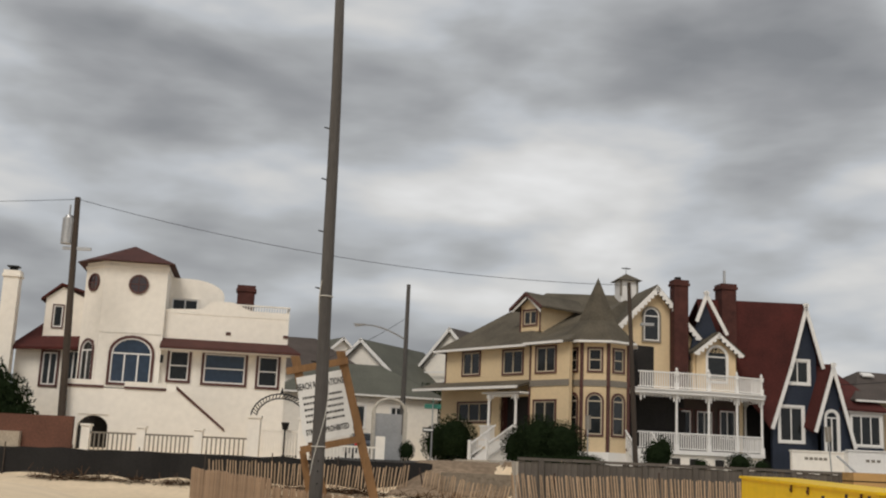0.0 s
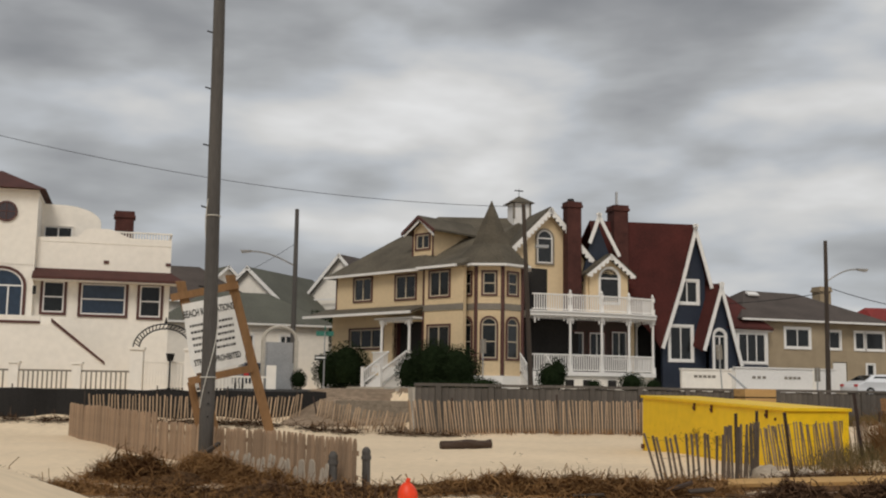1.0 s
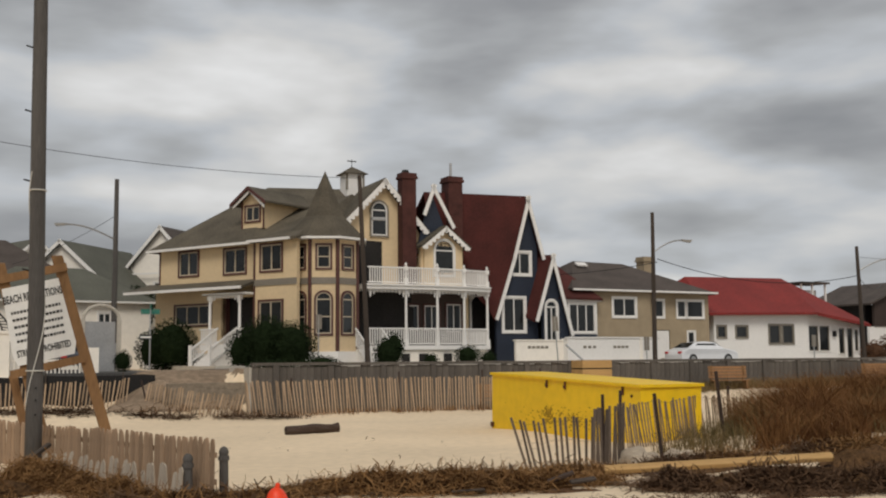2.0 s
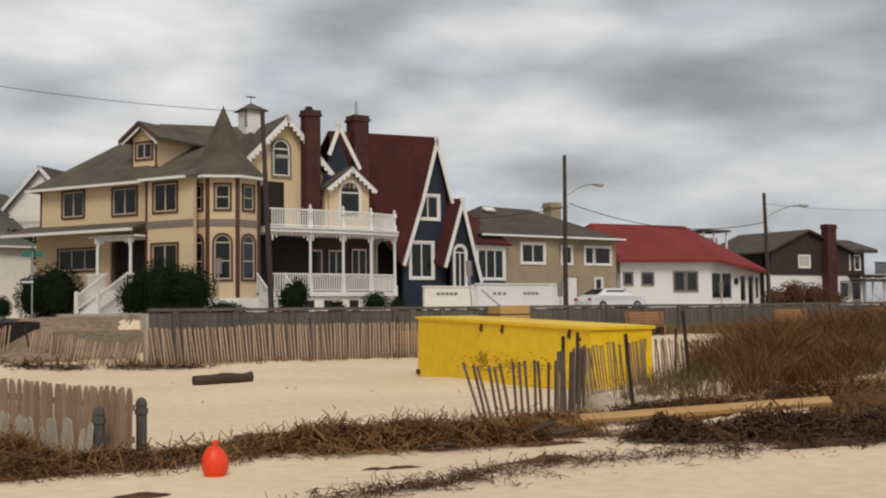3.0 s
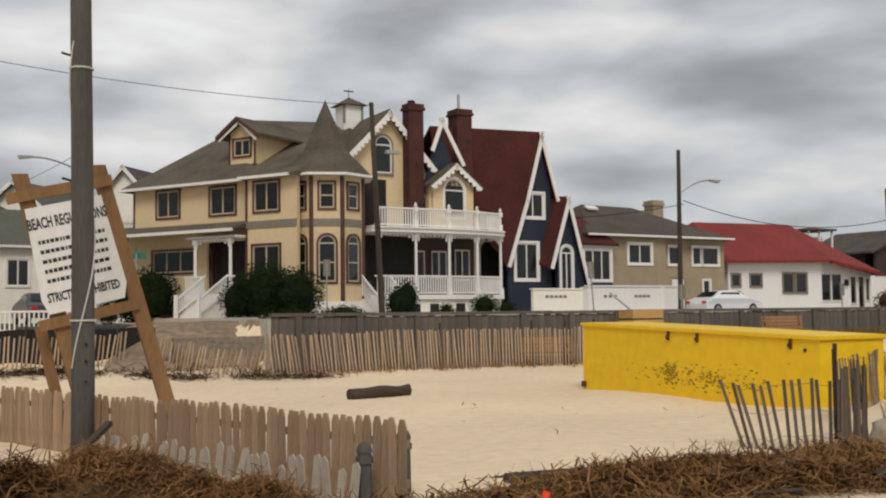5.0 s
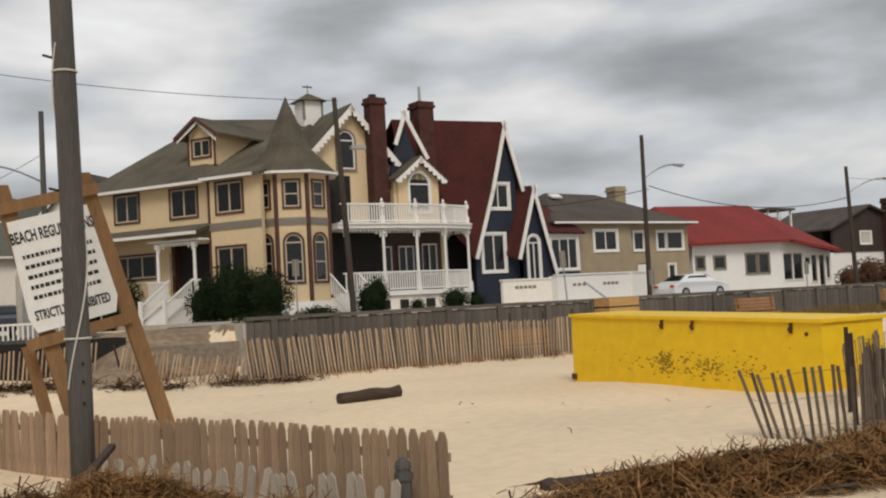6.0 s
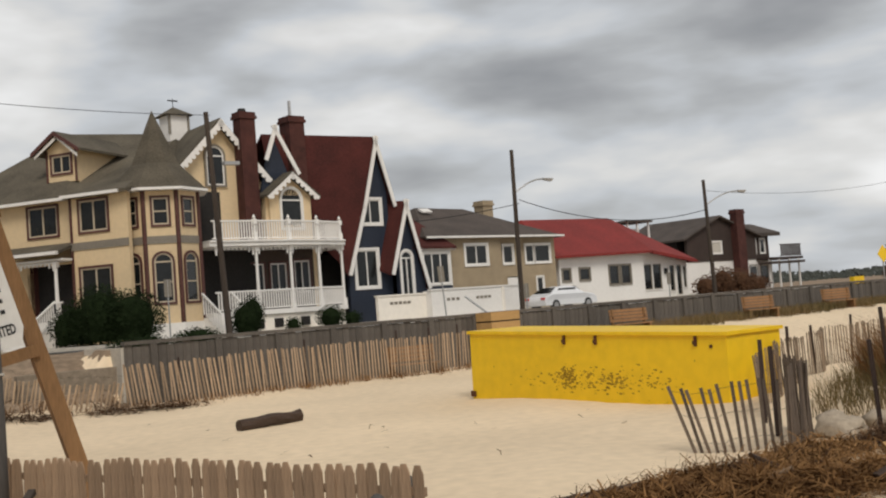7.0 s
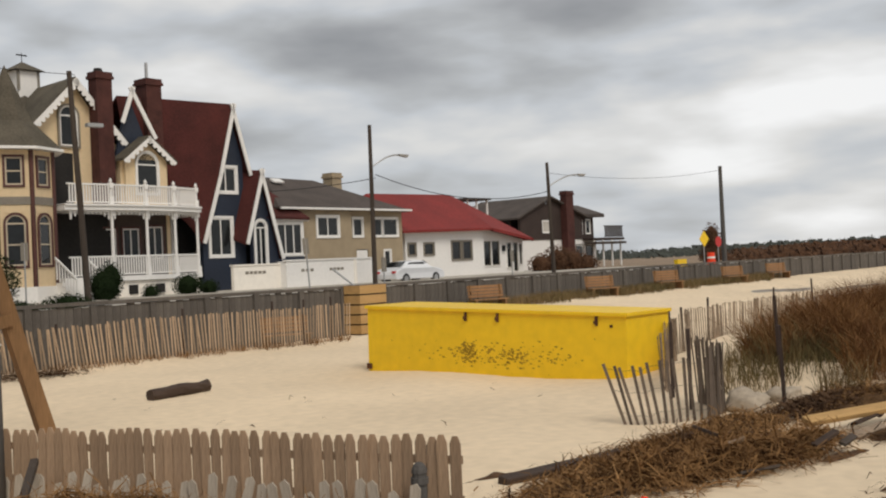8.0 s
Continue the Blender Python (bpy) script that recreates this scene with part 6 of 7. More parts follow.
# ---- houses up the side street ----
def plain_house(x, y, az, w, d, ze, zr, wall_m, roof_m, wins, label, hip=False):
    h = thing("house", (x, y, 0), az, label, "house")
    part("wall", wall_mesh(0, w, 1.8, ze, wins, 0, 0.2), wall_m, h)
    part("side_wall", MB().box(0, 0.2, 0.2, d, 1.8, ze).box(w - 0.2, w, 0.2, d, 1.8, ze).box(0, w, d - 0.2, d, 1.8, ze), wall_m, h)
    # added filler box, room shade put into its colour
    part("inner_shell", MB().box(0.3, w - 0.3, 1.2, d - 0.3, 1.8, ze - 0.1), DARK, h)
    for q in wins:
        window(h, *q, 0, trim=WHITE, cols=2, tw=0.08)
    o = 0.4
    if hip:
        p, q = (w * 0.3, d / 2, zr), (w * 0.7, d / 2, zr)
        a, b, c, e = (-o, -o, ze), (w + o, -o, ze), (w + o, d + o, ze), (-o, d + o, ze)
        roof(h, [[a, b, q, p], [b, c, q], [c, e, p, q], [e, a, p]], roof_m, 0.14)
    else:
        part("gable_wall", MB().prism([(0, ze), (w, ze), (w / 2, zr - 0.1)], 0, 0.2), wall_m, h)
        roof(h, [[(-o, -o, ze - 0.2), (w / 2, -o, zr), (w / 2, d, zr), (-o, d, ze - 0.2)], [(w / 2, -o, zr), (w + o, -o, ze - 0.2), (w + o, d, ze - 0.2), (w / 2, d, zr)]], roof_m, 0.14)
        bargeboard(h, [(-o, ze - 0.2), (w / 2, zr + 0.02), (w + o, ze - 0.2)], -o, 0.22)
    part("gutter", MB().box(-o, w + o, -o - 0.08, -o, ze - 0.16, ze - 0.04), WHITE, h)
    return h


plain_house(-39.5, 12.5, 14, 11.0, 9, 6.2, 8.6, STUCCO, GREY_SHINGLE, [(4.6, 5.8, 3.9, 5.4), (7.6, 8.4, 3.9, 5.4)], "white bungalow with grey-green hip roof", hip=True)
plain_house(-38.0, 27.0, -30, 7.5, 10, 7.8, 11.2, STUCCO, GREY_SHINGLE, [], "pale gabled house up the side street")
plain_house(-46.0, 20.0, 12, 12.0, 9, 8.2, 11.2, STUCCO, DARK_SHINGLE, [(9.5, 10.5, 6.2, 7.6)], "white house with dark hip roof", hip=True)
plain_house(-30.2, 30.0, -35, 6.5, 10, 9.2, 12.8, STUCCO, DARK_SHINGLE, [(2.6, 3.9, 7.0, 8.4), (4.6, 5.6, 7.0, 8.4)], "white gabled house behind the turret house")
plain_house(-52.0, 40.0, 10, 10.0, 9, 9.5, 13.4, STUCCO, DARK_SHINGLE, [], "distant white gabled house")
plain_house(-42.0, 48.0, 30, 9.0, 9, 10.0, 14.0, STUCCO, GREY_SHINGLE, [], "distant pale gabled house")


# ---- cars ----
def car(x, y, z, az, material, label, scale=1.0):
    h = thing("car", (x, y, z), az, label, "car")
    # side outline drawn across, pulled in at the top
    prof = [(-2.25, 0.32), (-2.28, 0.62), (-2.2, 0.85), (-1.75, 0.98), (-1.05, 1.36), (-0.2, 1.44), (0.55, 1.38), (1.15, 0.98), (1.9, 0.88), (2.22, 0.7), (2.28, 0.4), (2.2, 0.28)]
    mb = MB()
    n = len(prof)
    vs = []
    for k, yy in ((0, -0.86), (1, -0.62), (2, 0.62), (3, 0.86)):
        for px_, pz in prof:
            s = 1.0 if pz > 1.0 else 0.0
            if k in (0, 3):
                vs.append((px_, yy * (0.74 if pz > 1.0 else 1.0), pz if pz <= 1.0 else pz - 0.08))
            else:
                vs.append((px_, yy * (0.9 if pz > 1.0 else 1.0), pz))
    fs = [tuple(range(n)), tuple(range(4 * n - 1, 3 * n - 1, -1))]
    for k in range(3):
        fs += [(k * n + i, (k + 1) * n + i, (k + 1) * n + (i + 1) % n, k * n + (i + 1) % n) for i in range(n)]
    body = part("body", mb.add(vs, fs), material, h, smooth=False)
    bev = body.modifiers.new("round", "BEVEL")
    bev.width, bev.segments, bev.limit_method = 0.07, 3, "NONE"
    for s in (-1, 1):
        part("side_window", MB().prism([(-1.3, 1.02), (0.75, 1.02), (0.4, 1.3), (-0.9, 1.3)], s * 0.72 - 0.012, s * 0.72 + 0.012).prism([(-1.3, 1.0), (0.8, 1.0), (0.75, 1.03), (-1.25, 1.03)], s * 0.8, s * 0.81), GLASS, h)
        for wx in (-1.4, 1.4):
            w = part("wheel", MB().tube((wx, s * 0.68, 0.33), (wx, s * 0.88, 0.33), 0.33, 0.32, 16), TYRE, h)
            part("rim", MB().tube((wx, s * 0.87, 0.33), (wx, s * 0.9, 0.33), 0.2, 0.19, 12), STEEL, w)
    ws = MB().sheet([(0.62, -0.58, 1.375), (0.62, 0.58, 1.375), (1.1, 0.66, 1.04), (1.1, -0.66, 1.04)], -0.02)
    part("windscreen", ws, GLASS, h)
    part("rear_window", MB().sheet([(-1.1, -0.58, 1.35), (-1.1, 0.58, 1.35), (-1.65, 0.66, 1.05), (-1.65, -0.66, 1.05)], -0.02), GLASS, h)
    for s in (-1, 1):
        part("tail_light", MB().box(-2.3, -2.2, s * 0.65 - 0.14, s * 0.65 + 0.14, 0.68, 0.82), RED_SIGN, h)
        part("headlight", MB().box(2.15, 2.24, s * 0.62 - 0.16, s * 0.62 + 0.16, 0.58, 0.7), STEEL, h)
    return h


car(4.4, 2.4, 1.8, 9, CAR_WHITE, "white sedan parked before the tan house")
car(-33.4, 1.5, 1.82, 100, mat("dark_car_paint", (0.03, 0.035, 0.05), 0.3, 0.1, 1, spec=0.6), "dark car parked on the side street")


# ---- shrubs ----
def leaf_cloud(name, blobs, count, size, material, label, category, trunk=None, seed=1, kind=""):
    """Leaves strewn through uneven clumps. blobs: centre and radii."""
    rng = random.Random(seed)
    mb = MB()
    vs, fs = [], []
    weights = [b[3] * b[4] * b[5] for b in blobs]
    for _ in range(count):
        b = rng.choices(blobs, weights)[0]
        while True:
            u = Vector((rng.uniform(-1, 1), rng.uniform(-1, 1), rng.uniform(-1, 1)))
            if 0.1 < u.length < 1:
                break
        u = u * (0.45 + 0.55 * rng.random()) / max(u.length, 0.35)
        if u.length > 1.15:
            u *= 0.9
        p = Vector((b[0] + u.x * b[3], b[1] + u.y * b[4], b[2] + u.z * b[5]))
        a = Vector((rng.gauss(0, 1), rng.gauss(0, 1), rng.gauss(0, 1))).normalized() * size * rng.uniform(0.6, 1.4)
        c = a.orthogonal().normalized() * size * rng.uniform(0.25, 0.5)
        n = len(vs)
        vs += [tuple(p - a), tuple(p + c), tuple(p + a), tuple(p - c)]
        fs.append((n, n + 1, n + 2, n + 3))
    me = bpy.data.meshes.new("crown")
    me.from_pydata(vs, [], fs)
    x, y, z = blobs[0][0], blobs[0][1], blobs[0][2] - blobs[0][5]
    h = tagged(thing(name, (0, 0, 0)), label, category, kind=kind)
    part("crown", me, material, h)
    core = MB()
    for b in blobs:
        k = 8
        for j in range(3):
            zz = [-0.6, 0.0, 0.5, 0.72]
            rr = [0.55, 0.72, 0.55, 0.15]
            core.tube((b[0], b[1], b[2] + b[5] * zz[j]), (b[0], b[1], b[2] + b[5] * zz[j + 1]), min(b[3], b[4]) * rr[j], min(b[3], b[4]) * rr[j + 1], k)
    part("inner_foliage", core, material, h)
    if trunk:
        part("trunk", MB().tube(trunk[0], trunk[1], 0.12, 0.07), DARK_POLE, h)
    return h


def rowed(pts, jitter, seed):
    rng = random.Random(seed)
    return [(x + rng.uniform(-jitter, jitter), y + rng.uniform(-jitter, jitter), z, a, b, c) for x, y, z, a, b, c in pts]


# beside the entry steps, placed from the house's own corner
def ex(x, y):
    v = frame_at((-28.6, 9.63), -52.0) @ Vector((x, y, 0))
    return v.x, v.y


a1, a2, a3, a4 = ex(1.6, -1.5), ex(3.2, -1.7), ex(10.2, -2.9), ex(13.0, -2.4)
leaf_cloud("shrub", [(*a1, 2.95, 1.3, 1.25, 1.3), (*a2, 3.2, 1.5, 1.3, 1.6)], 7500, 0.09, SHRUB, "dark evergreen shrub beside the entry steps", "shrub", seed=3)
leaf_cloud("shrub", [(*a3, 2.8, 1.1, 1.1, 1.15), (*ex(11.7, -2.9), 3.1, 1.6, 1.35, 1.6), (*a4, 3.0, 1.5, 1.3, 1.4)], 10000, 0.09, SHRUB, "broad rounded evergreen shrub before the bay window", "shrub", seed=4)
leaf_cloud("shrub", [(-17.3, -2.0, 2.6, 0.85, 0.8, 0.95), (-16.9, -1.9, 2.9, 0.6, 0.6, 0.9)], 2600, 0.08, SHRUB, "dark shrub beside the porch steps", "shrub", seed=5)
leaf_cloud("shrub", [(-12.2, -0.3, 2.45, 0.85, 0.7, 0.65), (-10.9, -0.1, 2.3, 0.6, 0.5, 0.45)], 2200, 0.07, SHRUB, "low dark shrub before the porch", "shrub", seed=6)
leaf_cloud("shrub", [(-14.6, -1.1, 2.2, 0.5, 0.4, 0.45)], 800, 0.06, SHRUB, "small shrub before the porch foundation", "shrub", seed=7)
leaf_cloud("shrub", [(-24.8, -11.2, 2.0, 1.3, 0.6, 0.35), (-22.6, -10.8, 2.1, 1.0, 0.6, 0.4)], 2500, 0.07, SHRUB, "low scrub on the bank behind the fence", "shrub", seed=8)
leaf_cloud("shrub", [(22.4, 8.2, 2.5, 1.2, 1.0, 0.9), (24.2, 8.2, 2.7, 1.6, 1.0, 1.3), (26.2, 8.3, 2.6, 1.6, 1.0, 1.2), (28.2, 8.6, 2.4, 1.4, 1.0, 0.8)], 5000, 0.12, DRY_SHRUB, "reddish dry hedge before the brown house", "hedge", seed=9)
leaf_cloud("shrub", [(-30.9, -5.2, 2.3, 0.45, 0.45, 0.55)], 900, 0.06, SHRUB, "small clipped shrub by the side street", "shrub", seed=10)
leaf_cloud("tree", [(-52.0, -6.0, 4.0, 2.2, 2.0, 1.6), (-50.8, -6.4, 3.0, 1.6, 1.5, 1.2), (-52.5, -6.2, 5.2, 1.3, 1.3, 1.2)], 7000, 0.13, SHRUB, "dark evergreen tree beside the board fence", "tree", trunk=((-52, -6, 1.5), (-52, -6, 4.5)), seed=12)
leaf_cloud("tree", [(-29.5, 26.0, 6.4, 2.0, 1.6, 1.6), (-31.5, 26.5, 5.4, 1.6, 1.4, 1.4)], 4500, 0.14, SHRUB, "dark tree between the side street houses", "tree", trunk=((-30, 26, 1.8), (-30, 26, 6)), seed=13)
leaf_cloud("tree", [(39.0, 4.0, 3.8, 0.9, 0.9, 1.7), (38.8, 4.0, 2.6, 1.2, 1.1, 1.0)], 2200, 0.12, DRY_SHRUB, "thin evergreen behind the end pole", "tree", trunk=((39, 4, 1.9), (39, 4, 5)), seed=14)


# ---- distance ----
def far_woods():
    rng = random.Random(21)
    vs, fs = [], []
    for _ in range(9000):
        a = radians(rng.uniform(5, 42))
        d = rng.uniform(260, 700)
        x, y = -38 + d * math.cos(a), -48 + d * math.sin(a)
        hgt = (2.2 + 4.2 * max(0, noise.noise((a * 16, 0, 0)) + 0.25) + (3.5 if a > radians(24) else 0)) * d / 450
        z = 1.2 + 0.55 * hgt * rng.random() ** 1.3
        s = rng.uniform(0.7, 1.7) * d / 450
        p = Vector((x, y, z))
        u = Vector((rng.gauss(0, 1), rng.gauss(0, 1), rng.gauss(0, 0.7))).normalized() * s
        w = u.orthogonal().normalized() * s * 0.7
        n = len(vs)
        vs += [tuple(p - u), tuple(p + w), tuple(p + u), tuple(p - w)]
        fs.append((n, n + 1, n + 2, n + 3))
    me = bpy.data.meshes.new("far_woods")
    me.from_pydata(vs, [], fs)
    tagged(part("far_woods", me, TREE_FAR), "dark low tree line on the horizon", "trees", kind="stuff")


far_woods()


def far_scrub():
    """Low brown brush on the open land behind the bulkhead."""
    rng = random.Random(22)
    vs, fs = [], []
    for _ in range(9000):
        x = rng.uniform(45, 230)
        y = wall_y(x) + rng.uniform(2.5, 12 + (x - 45) * 0.35)
        if noise.noise((x * 0.05, y * 0.09, 4)) < -0.12:
            continue
        s = rng.uniform(0.15, 0.4) * (0.7 + x / 150)
        p = Vector((x, y, 1.85 + rng.random() ** 1.5 * (0.7 + x / 140)))
        u = Vector((rng.gauss(0, 1), rng.gauss(0, 1), rng.gauss(0, 0.7))).normalized() * s
        w = u.orthogonal().normalized() * s * 0.7
        n = len(vs)
        vs += [tuple(p - u), tuple(p + w), tuple(p + u), tuple(p - w)]
        fs.append((n, n + 1, n + 2, n + 3))
    me = bpy.data.meshes.new("far_scrub")
    me.from_pydata(vs, [], fs)
    tagged(part("far_scrub", me, DRY_SHRUB), "low brown brush behind the far bulkhead", "scrub", kind="stuff")


far_scrub()


def far_house(x, y, w, d, z, material, label):
    h = thing("far_house", (x, y, 1.85), 9, label, "house")
    part("wall", MB().box(0, w, 0, d, 0, z), material, h)
    part("roof", MB().prism([(-0.5, z), (w + 0.5, z), (w * 0.5, z + z * 0.5)], -0.5, d), DARK_SHINGLE, h)


far_house(74, 21, 1.1, 1.3, 0.9, RED_SIGN, "small red beach hut far along the street")
far_house(230, 60, 14, 9, 3.0, STUCCO, "distant low pale house")
far_house(270, 75, 18, 9, 2.6, CONCRETE, "distant low grey house")
far_house(330, 70, 16, 9, 3.0, STUCCO, "distant low white house")


def road_signs():
    h = thing("warning_sign", (28.2, -2.6, 1.9), 0, "yellow diamond warning sign above an orange barrel", "sign")
    part("post", MB().tube((0, 0, 0), (0, 0, 1.9), 0.04), STEEL, h)
    o = part("plate", MB().box(-0.42, 0.42, -0.015, 0.015, -0.42, 0.42), YELLOW, h)
    o.matrix_basis = Matrix.Translation((0, -0.05, 1.95)) @ Matrix.Rotation(radians(45), 4, "Y")
    b = thing("traffic_barrel", (28.6, -2.9, 1.9), 0, "orange traffic barrel on the street", "barrel")
    part("drum", MB().tube((0, 0, 0), (0, 0, 0.95), 0.32, 0.26, 14), ORANGE, b)
    part("stripe", MB().tube((0, 0, 0.5), (0, 0, 0.64), 0.3, 0.29, 14), SIGN_WHITE, b)
    s = thing("stop_sign", (33.0, -0.6, 1.9), 0, "red octagonal stop sign on a grey post", "sign")
    part("post", MB().tube((0, 0, 0), (0, 0, 1.7), 0.04), STEEL, s)
    part("plate", MB().prism([(0.42 * math.cos(math.pi / 8 + i * math.pi / 4), 1.75 + 0.42 * math.sin(math.pi / 8 + i * math.pi / 4)) for i in range(8)], -0.06, -0.04), RED_SIGN, s)
    r = thing("road_barrier", (25.5, -2.2, 1.9), 9, "low yellow road barrier by the bulkhead", "barrier")
    part("beam", MB().box(0, 1.4, 0, 0.3, 0.1, 0.55), YELLOW, r)
    part("foot", MB().box(0.1, 1.3, -0.1, 0.4, 0, 0.12), YELLOW, r)


road_signs()


def small_signpost(x, y, z0, z1, lean, label):
    h = thing("sign_post", (x, y, z0), 0, label, "sign", group="thin sign posts along the bulkhead")
    part("post", MB().tube((0, 0, 0), (0, 0, z1 - z0), 0.035), STEEL, h).matrix_basis = pose(0, 0, 0, 0, lean)
    part("plate", MB().box(-0.16, 0.16, -0.03, -0.01, z1 - z0 - 0.75, z1 - z0), TAUPE, h).matrix_basis = pose(0, 0, 0, 0, lean)


small_signpost(-9.6, -7.0, 1.9, 4.4, -4, "small grey sign on a thin post")
small_signpost(-3.2, -4.5, 1.9, 3.4, 0, "thin post by the yard wall")
small_signpost(11.4, 0.5, 1.9, 3.6, 0, "small grey sign by the red-roofed house")
small_signpost(-21.3, -3.4, 1.9, 4.6, 0, "white box on a post beside the turret")


# ---- grass and storm debris ----
def blades(name, spots, material, label, seed, bend=0.5, width=0.012):
    """spots: x, y, radius, count, height. Thin bent blades rising from the ground."""
    rng = random.Random(seed)
    vs, fs = [], []
    for cx, cy, r, cnt, hgt in spots:
        for _ in range(cnt):
            a, q = rng.uniform(0, 6.283), r * math.sqrt(rng.random())
            x, y = cx + q * math.cos(a), cy + q * math.sin(a)
            z = ground_z(x, y) - 0.03
            hh = hgt * rng.uniform(0.5, 1.15)
            d = rng.uniform(0, 6.283)
            lean = hh * bend * rng.uniform(0.2, 1.2)
            dx, dy = math.cos(d) * lean, math.sin(d) * lean
            w = rng.uniform(0, 6.283)
            wx, wy = math.cos(w) * width, math.sin(w) * width
            n = len(vs)
            vs += [(x - wx, y - wy, z), (x + wx, y + wy, z), (x + dx * 0.35 + wx * 0.8, y + dy * 0.35 + wy * 0.8, z + hh * 0.6), (x + dx * 0.35 - wx * 0.8, y + dy * 0.35 - wy * 0.8, z + hh * 0.6), (x + dx, y + dy, z + hh)]
            fs += [(n, n + 1, n + 2, n + 3), (n + 3, n + 2, n + 4)]
    me = bpy.data.meshes.new(name)
    me.from_pydata(vs, [], fs)
    return tagged(part(name, me, material), label, "grass", kind="stuff")


rng = random.Random(31)
dune = []
for _ in range(520):
    x, y = rng.uniform(-19.5, 8.0), rng.uniform(-43.0, -32.5)
    if y > -35.0 + (x + 20) * 0.1 or (x < -18.0 and y > -38.0) or (x < -15.5 and y < -39.2):
        continue
    r = rng.uniform(0.3, 0.95)
    dune.append((x, y, r, int(720 * r), rng.uniform(0.4, 1.15)))
blades("dune_grass", [d for i, d in enumerate(dune) if i % 3], GRASS_B, "dry reddish brown dune grass", 32, 1.1, 0.008)
blades("beach_grass", [(x, y, r, 300, h * 0.8) for i, (x, y, r, c, h) in enumerate(dune) if i % 3 == 0] + [(-19.2, -36.2, 0.9, 300, 0.6), (-18.0, -35.6, 1.1, 300, 0.6), (-19.6, -38.2, 0.5, 150, 0.7), (-16.6, -35.2, 1.3, 300, 0.55), (-15.0, -34.4, 1.4, 300, 0.55), (-17.6, -37.2, 1.0, 260, 0.6), (-13.0, -33.6, 1.5, 300, 0.5)], GRASS_G, "straw and green tufts of dune grass", 33, 0.8, 0.008)
strip_grass = [(x, wall_y(x) - rng.uniform(0.4, 1.6), 1.1, 260, 0.55) for x in np.arange(-6, 34, 1.0)]
blades("bank_grass", strip_grass, GRASS_G, "low grass along the foot of the bulkhead", 34, 0.6, 0.012)
blades("fence_weed", [(x, -14.35 + rng.uniform(-0.3, 0.3), 0.5, 60, 0.3) for x in np.arange(-30, -13, 1.1)], STRAW, "dry weed caught along the snow fence", 35, 1.2, 0.012)


def debris(name, line, width, count, material, label, seed, length=0.5, thick=0.009, rise=0.28):
    """Stalks strewn along a line of plan points, piled higher at its middle."""
    rng = random.Random(seed)
    vs, fs = [], []
    segs = list(zip(line, line[1:]))
    lens = [math.hypot(b[0] - a[0], b[1] - a[1]) for a, b in segs]
    for _ in range(count):
        a, b = rng.choices(segs, lens)[0]
        u = rng.random()
        off = rng.gauss(0, 0.4)
        x, y = a[0] + (b[0] - a[0]) * u, a[1] + (b[1] - a[1]) * u
        clump = 0.55 + 0.75 * noise.noise((x * 0.8, y * 0.8, seed)) + 0.35 * noise.noise((x * 2.3, y * 2.3, seed + 3))
        if rng.random() > clump * 1.8 - 0.45:
            continue
        ang = rng.uniform(0, 6.283)
        x, y = x + off * width * math.cos(ang), y + off * width * math.sin(ang)
        pile = rise * max(0, 1 - abs(off) * 1.3) * max(0.15, clump)
        z = ground_z(x, y) + rng.random() * pile
        ln = length * rng.uniform(0.3, 1.3)
        d = Vector((rng.gauss(0, 1), rng.gauss(0, 1), rng.gauss(0, 0.28))).normalized() * ln / 2
        m = Vector((x, y, z + 0.01 + abs(d.z)))
        w = d.cross(Vector((rng.gauss(0, 0.4), rng.gauss(0, 0.4), 1))).normalized() * thick * rng.uniform(0.6, 1.5)
        k = Vector((rng.gauss(0, 0.06), rng.gauss(0, 0.06), rng.uniform(0, 0.06)))
        n = len(vs)
        vs += [tuple(m - d - w), tuple(m - d + w), tuple(m + k + w), tuple(m + k - w), tuple(m + d + w * 0.5), tuple(m + d - w * 0.5)]
        fs += [(n, n + 1, n + 2, n + 3), (n + 3, n + 2, n + 4, n + 5)]
    me = bpy.data.meshes.new(name)
    me.from_pydata(vs, [], fs)
    return tagged(part(name, me, material), label, "debris", kind="stuff")


def mounds(name, spots, material, label):
    """Low uneven heaps under the loose stalks."""
    mb = MB()
    for x, y, rx, ry, hgt in spots:
        n, k = 40, 8
        vs, fs = [], []
        for j in range(k + 1):
            q = j / k
            for i in range(n):
                a = 2 * math.pi * i / n
                wob = 1 + 0.3 * noise.noise((x + math.cos(a) * 1.1, y + math.sin(a) * 1.1, 0.5))
                px_, py_ = x + rx * q * wob * math.cos(a), y + ry * q * wob * math.sin(a)
                hz_ = (hgt + 0.06) * (1 - q * q) ** 1.5 * (1 + 0.5 * noise.noise((px_ * 2.1, py_ * 2.1, 7)) + 0.35 * noise.noise((px_ * 6, py_ * 6, 3)))
                vs.append((px_, py_, ground_z(px_, py_) - 0.08 + hz_))
        for j in range(k):
            fs += [(j * n + i, j * n + (i + 1) % n, (j + 1) * n + (i + 1) % n, (j + 1) * n + i) for i in range(n)]
        mb.add(vs, fs)
    return tagged(part(name, mb, material, smooth=True), label, "debris", kind="stuff")


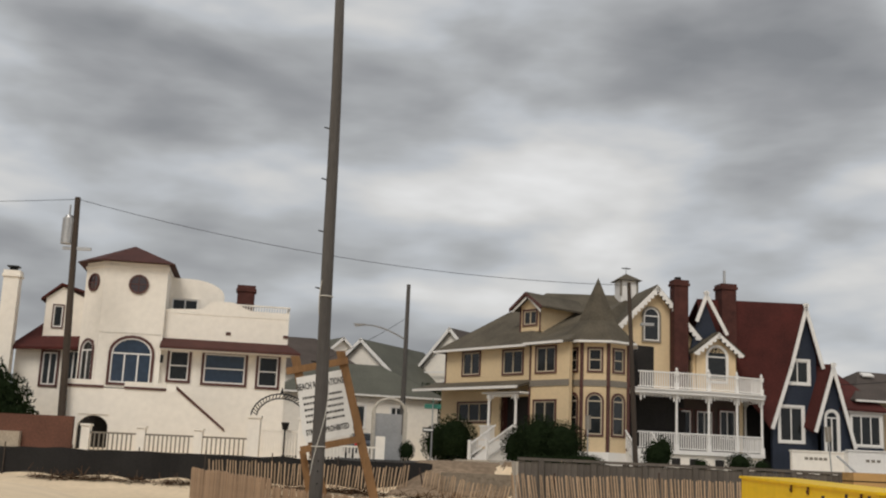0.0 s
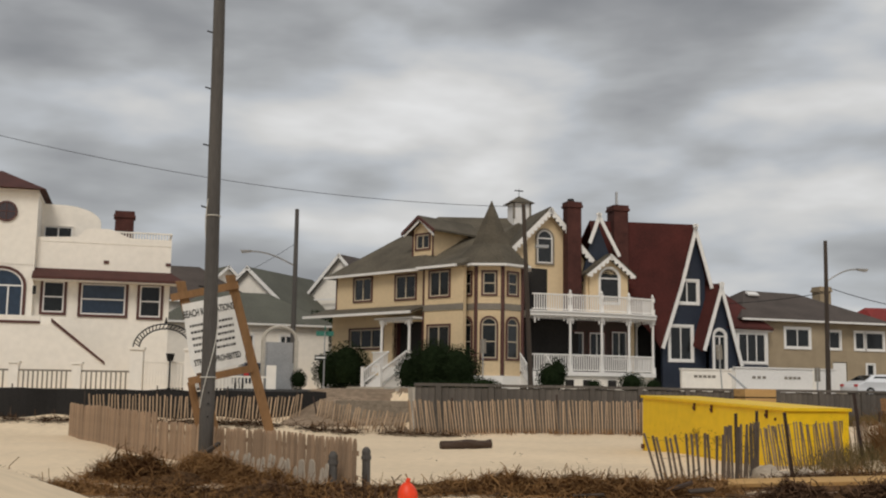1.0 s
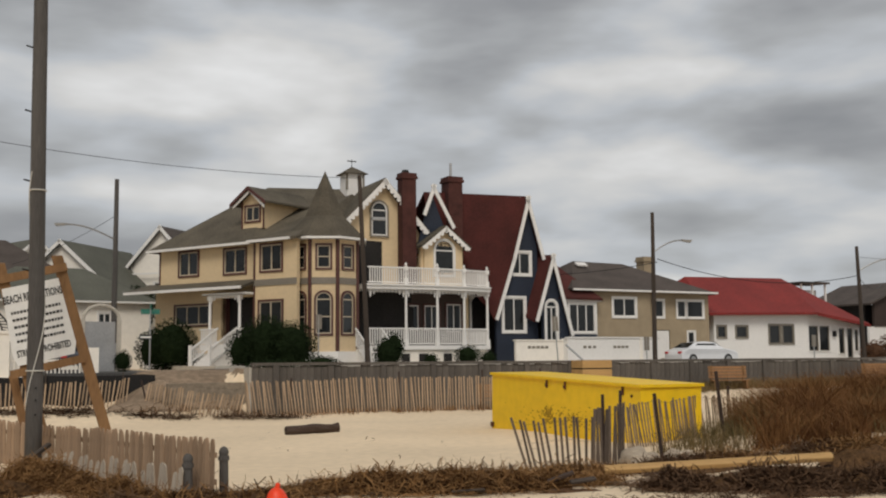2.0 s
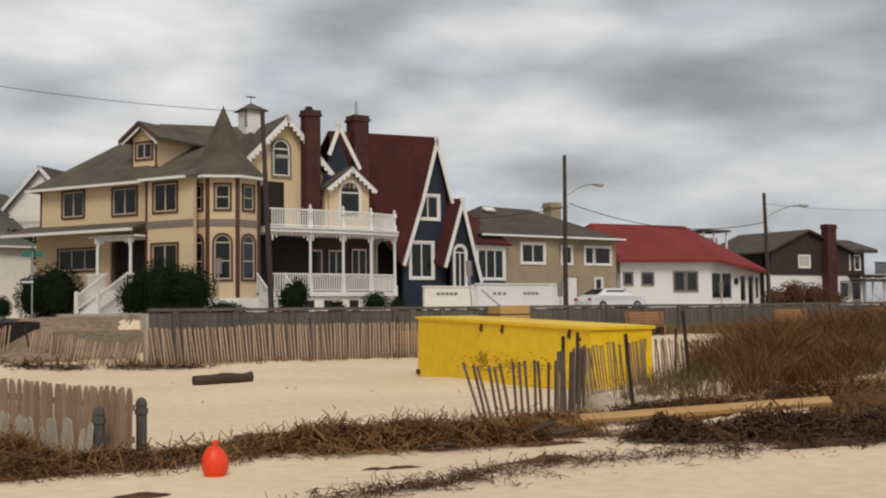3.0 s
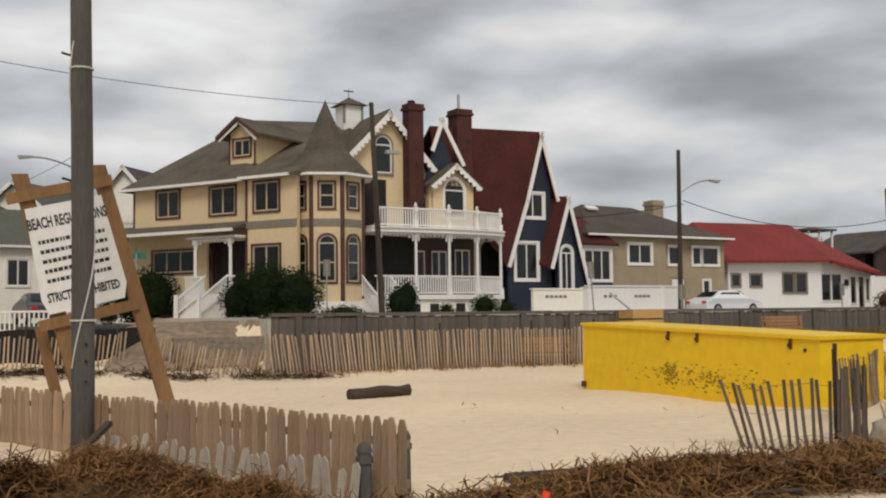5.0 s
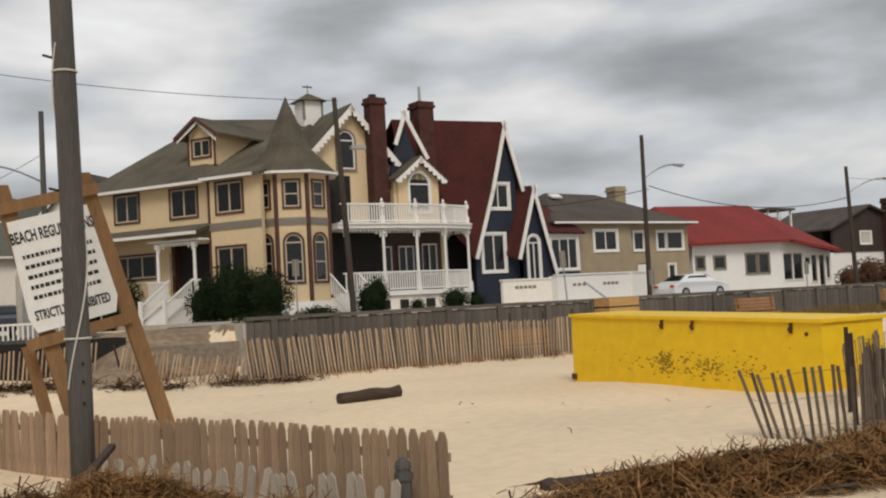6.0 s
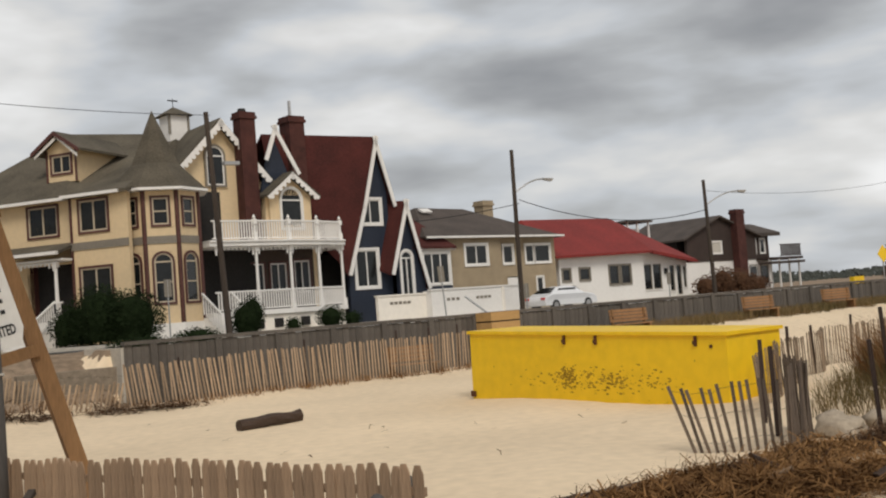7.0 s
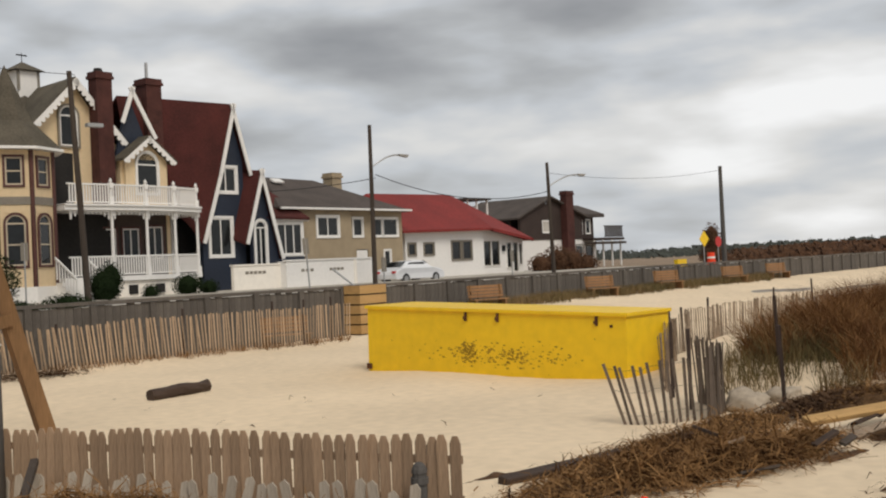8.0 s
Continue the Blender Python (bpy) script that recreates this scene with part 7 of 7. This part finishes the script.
main_line = [(-39.0, -37.5), (-35.5, -39.5), (-32.5, -40.0), (-30.0, -39.9), (-27.0, -38.9), (-24.5, -38.3), (-22.5, -37.9), (-20.0, -38.6), (-17.0, -40.0)]
debris("storm_wrack", main_line, 1.0, 42000, STRAW, "tangled straw-coloured storm debris along the wrack line", 41, 0.3, 0.0065, 0.24)
debris("dark_wrack", main_line, 1.0, 24000, WRACK, "dark brown seaweed and twigs in the wrack line", 42, 0.24, 0.009, 0.28)
mounds("wrack_heap", [(-38.5, -37.8, 1.2, 0.85, 0.14), (-36.0, -39.6, 1.28, 0.85, 0.17), (-33.6, -37.3, 1.12, 0.94, 0.24), (-31.8, -39.9, 1.52, 0.77, 0.19), (-27.4, -39.0, 1.28, 0.42, 0.14), (-25.4, -38.6, 1.28, 0.51, 0.15), (-24.0, -39.4, 1.2, 0.51, 0.19), (-22.3, -40.3, 0.96, 0.34, 0.1), (-20.2, -41.4, 1.2, 0.77, 0.31), (-23.3, -37.9, 1.36, 0.68, 0.15), (-20.5, -39.0, 1.36, 0.77, 0.19), (-18.0, -40.5, 1.44, 0.85, 0.22)], mat("matted_debris", (0.085, 0.048, 0.026), 0.95, 0.6, 5, 1.0, 22, spec=0.05, col2=(0.17, 0.095, 0.045)), "low heaps of dark matted debris")
debris("fence_weed_heap", [(-33.4, -35.2), (-32.4, -37.0), (-31.2, -39.0)], 0.9, 16000, STRAW, "dry tangled weed heaped on the picket fence", 43, 0.3, 0.006, 0.6)
debris("straw_clump", [(-38.8, -35.8), (-37.4, -36.4)], 0.9, 11000, STRAW, "springy heap of pale straw on the sand", 49, 0.42, 0.008, 0.65)
debris("straw_clump", [(-34.9, -36.6), (-33.6, -37.3)], 0.9, 12000, STRAW, "springy heap of pale straw by the picket fence", 50, 0.42, 0.008, 0.75)
debris("straw_heap", [(-27.6, -38.9), (-26.0, -39.0), (-24.0, -39.3), (-23.0, -39.6)], 0.8, 20000, STRAW, "tangled reddish straw heap beside the pine beam", 47, 0.34, 0.0075, 0.26)
debris("dune_litter", [(-20.6, -41.9), (-18.6, -41.8), (-16.5, -41.4)], 1.2, 14000, WRACK, "dark twigs heaped at the dune edge", 48, 0.3, 0.009, 0.4)
debris("straw_heap", [(-27.6, -39.5), (-26.0, -39.8), (-24.2, -40.1)], 0.8, 15000, STRAW, "springy reddish straw heap on the sand", 51, 0.36, 0.008, 0.42)
debris("dark_heap", [(-22.6, -41.0), (-20.8, -41.5), (-18.2, -42.3)], 1.0, 18000, WRACK, "dark matted twigs heaped before the dune", 52, 0.3, 0.01, 0.42)
mounds("wrack_heap", [(-21.6, -41.3, 1.2, 0.6, 0.2), (-19.8, -41.8, 1.4, 0.8, 0.28), (-24.6, -40.0, 0.9, 0.5, 0.2), (-22.3, -37.9, 1.3, 0.35, 0.12), (-20.2, -38.4, 1.3, 0.5, 0.18)], MATS["matted_debris"], "low dark heaps of matted debris before the dune")
debris("scattered_straw", [(-36, -44), (-30, -44.5), (-26, -42.5), (-20, -42.5)], 1.0, 7000, WRACK, "thin streaks of dark debris on the near sand", 44, 0.18, 0.006, 0.02)
debris("bank_debris", [(-47, -13.5), (-40, -13.8), (-33, -14.2), (-28, -15.2), (-24, -15.2)], 0.9, 5000, WRACK, "dark debris along the sand bank", 45, 0.5, 0.014, 0.12)
debris("sand_twigs", [(-28, -20), (-24, -30), (-21, -28), (-27, -36)], 7.0, 35, WRACK, "odd twigs and bits on the open sand", 46, 0.18, 0.01, 0.01)


mounds("flat_wrack", [(-25.0, -41.9, 1.4, 0.22, 0.06), (-26.9, -41.4, 0.8, 0.18, 0.06), (-22.4, -41.2, 1.1, 0.28, 0.075), (-21.0, -42.6, 1.6, 0.3, 0.075), (-24.2, -40.6, 0.9, 0.25, 0.075), (-19.4, -41.6, 1.5, 0.7, 0.18), (-30.5, -42.6, 1.2, 0.3, 0.06), (-28.0, -37.6, 1.1, 0.2, 0.06)], WRACK, "thin flat mats of dark wrack on the sand")


def rock(x, y, r, label):
    bm = bmesh.new()
    bmesh.ops.create_icosphere(bm, subdivisions=3, radius=r)
    for v in bm.verts:
        v.co *= 1 + 0.45 * noise.noise(v.co * 1.6 / r + Vector((x, y, 0))) + 0.2 * noise.noise(v.co * 5 / r)
        v.co.z *= 0.6
    me = bpy.data.meshes.new("rock")
    bm.to_mesh(me)
    bm.free()
    o = tagged(part("rock", me, STONE, smooth=True), label, "rock")
    o.matrix_world = pose(x, y, ground_z(x, y) + r * 0.25)


rock(-21.0, -37.1, 0.42, "pale grey rock behind the lath fence")
rock(-20.2, -37.4, 0.3, "smaller grey rock in the dune grass")

mounds("wet_sand", [(19.0, -17.0, 7.0, 1.3, 0.1), (24.0, -11.5, 6.0, 1.1, 0.1), (33.0, -12.5, 9.0, 1.2, 0.1)], mat("wet_sand", (0.2, 0.16, 0.12), 0.45, 0.3, 1.0, 0.2, 9), "dark wet hollows in the beach sand")
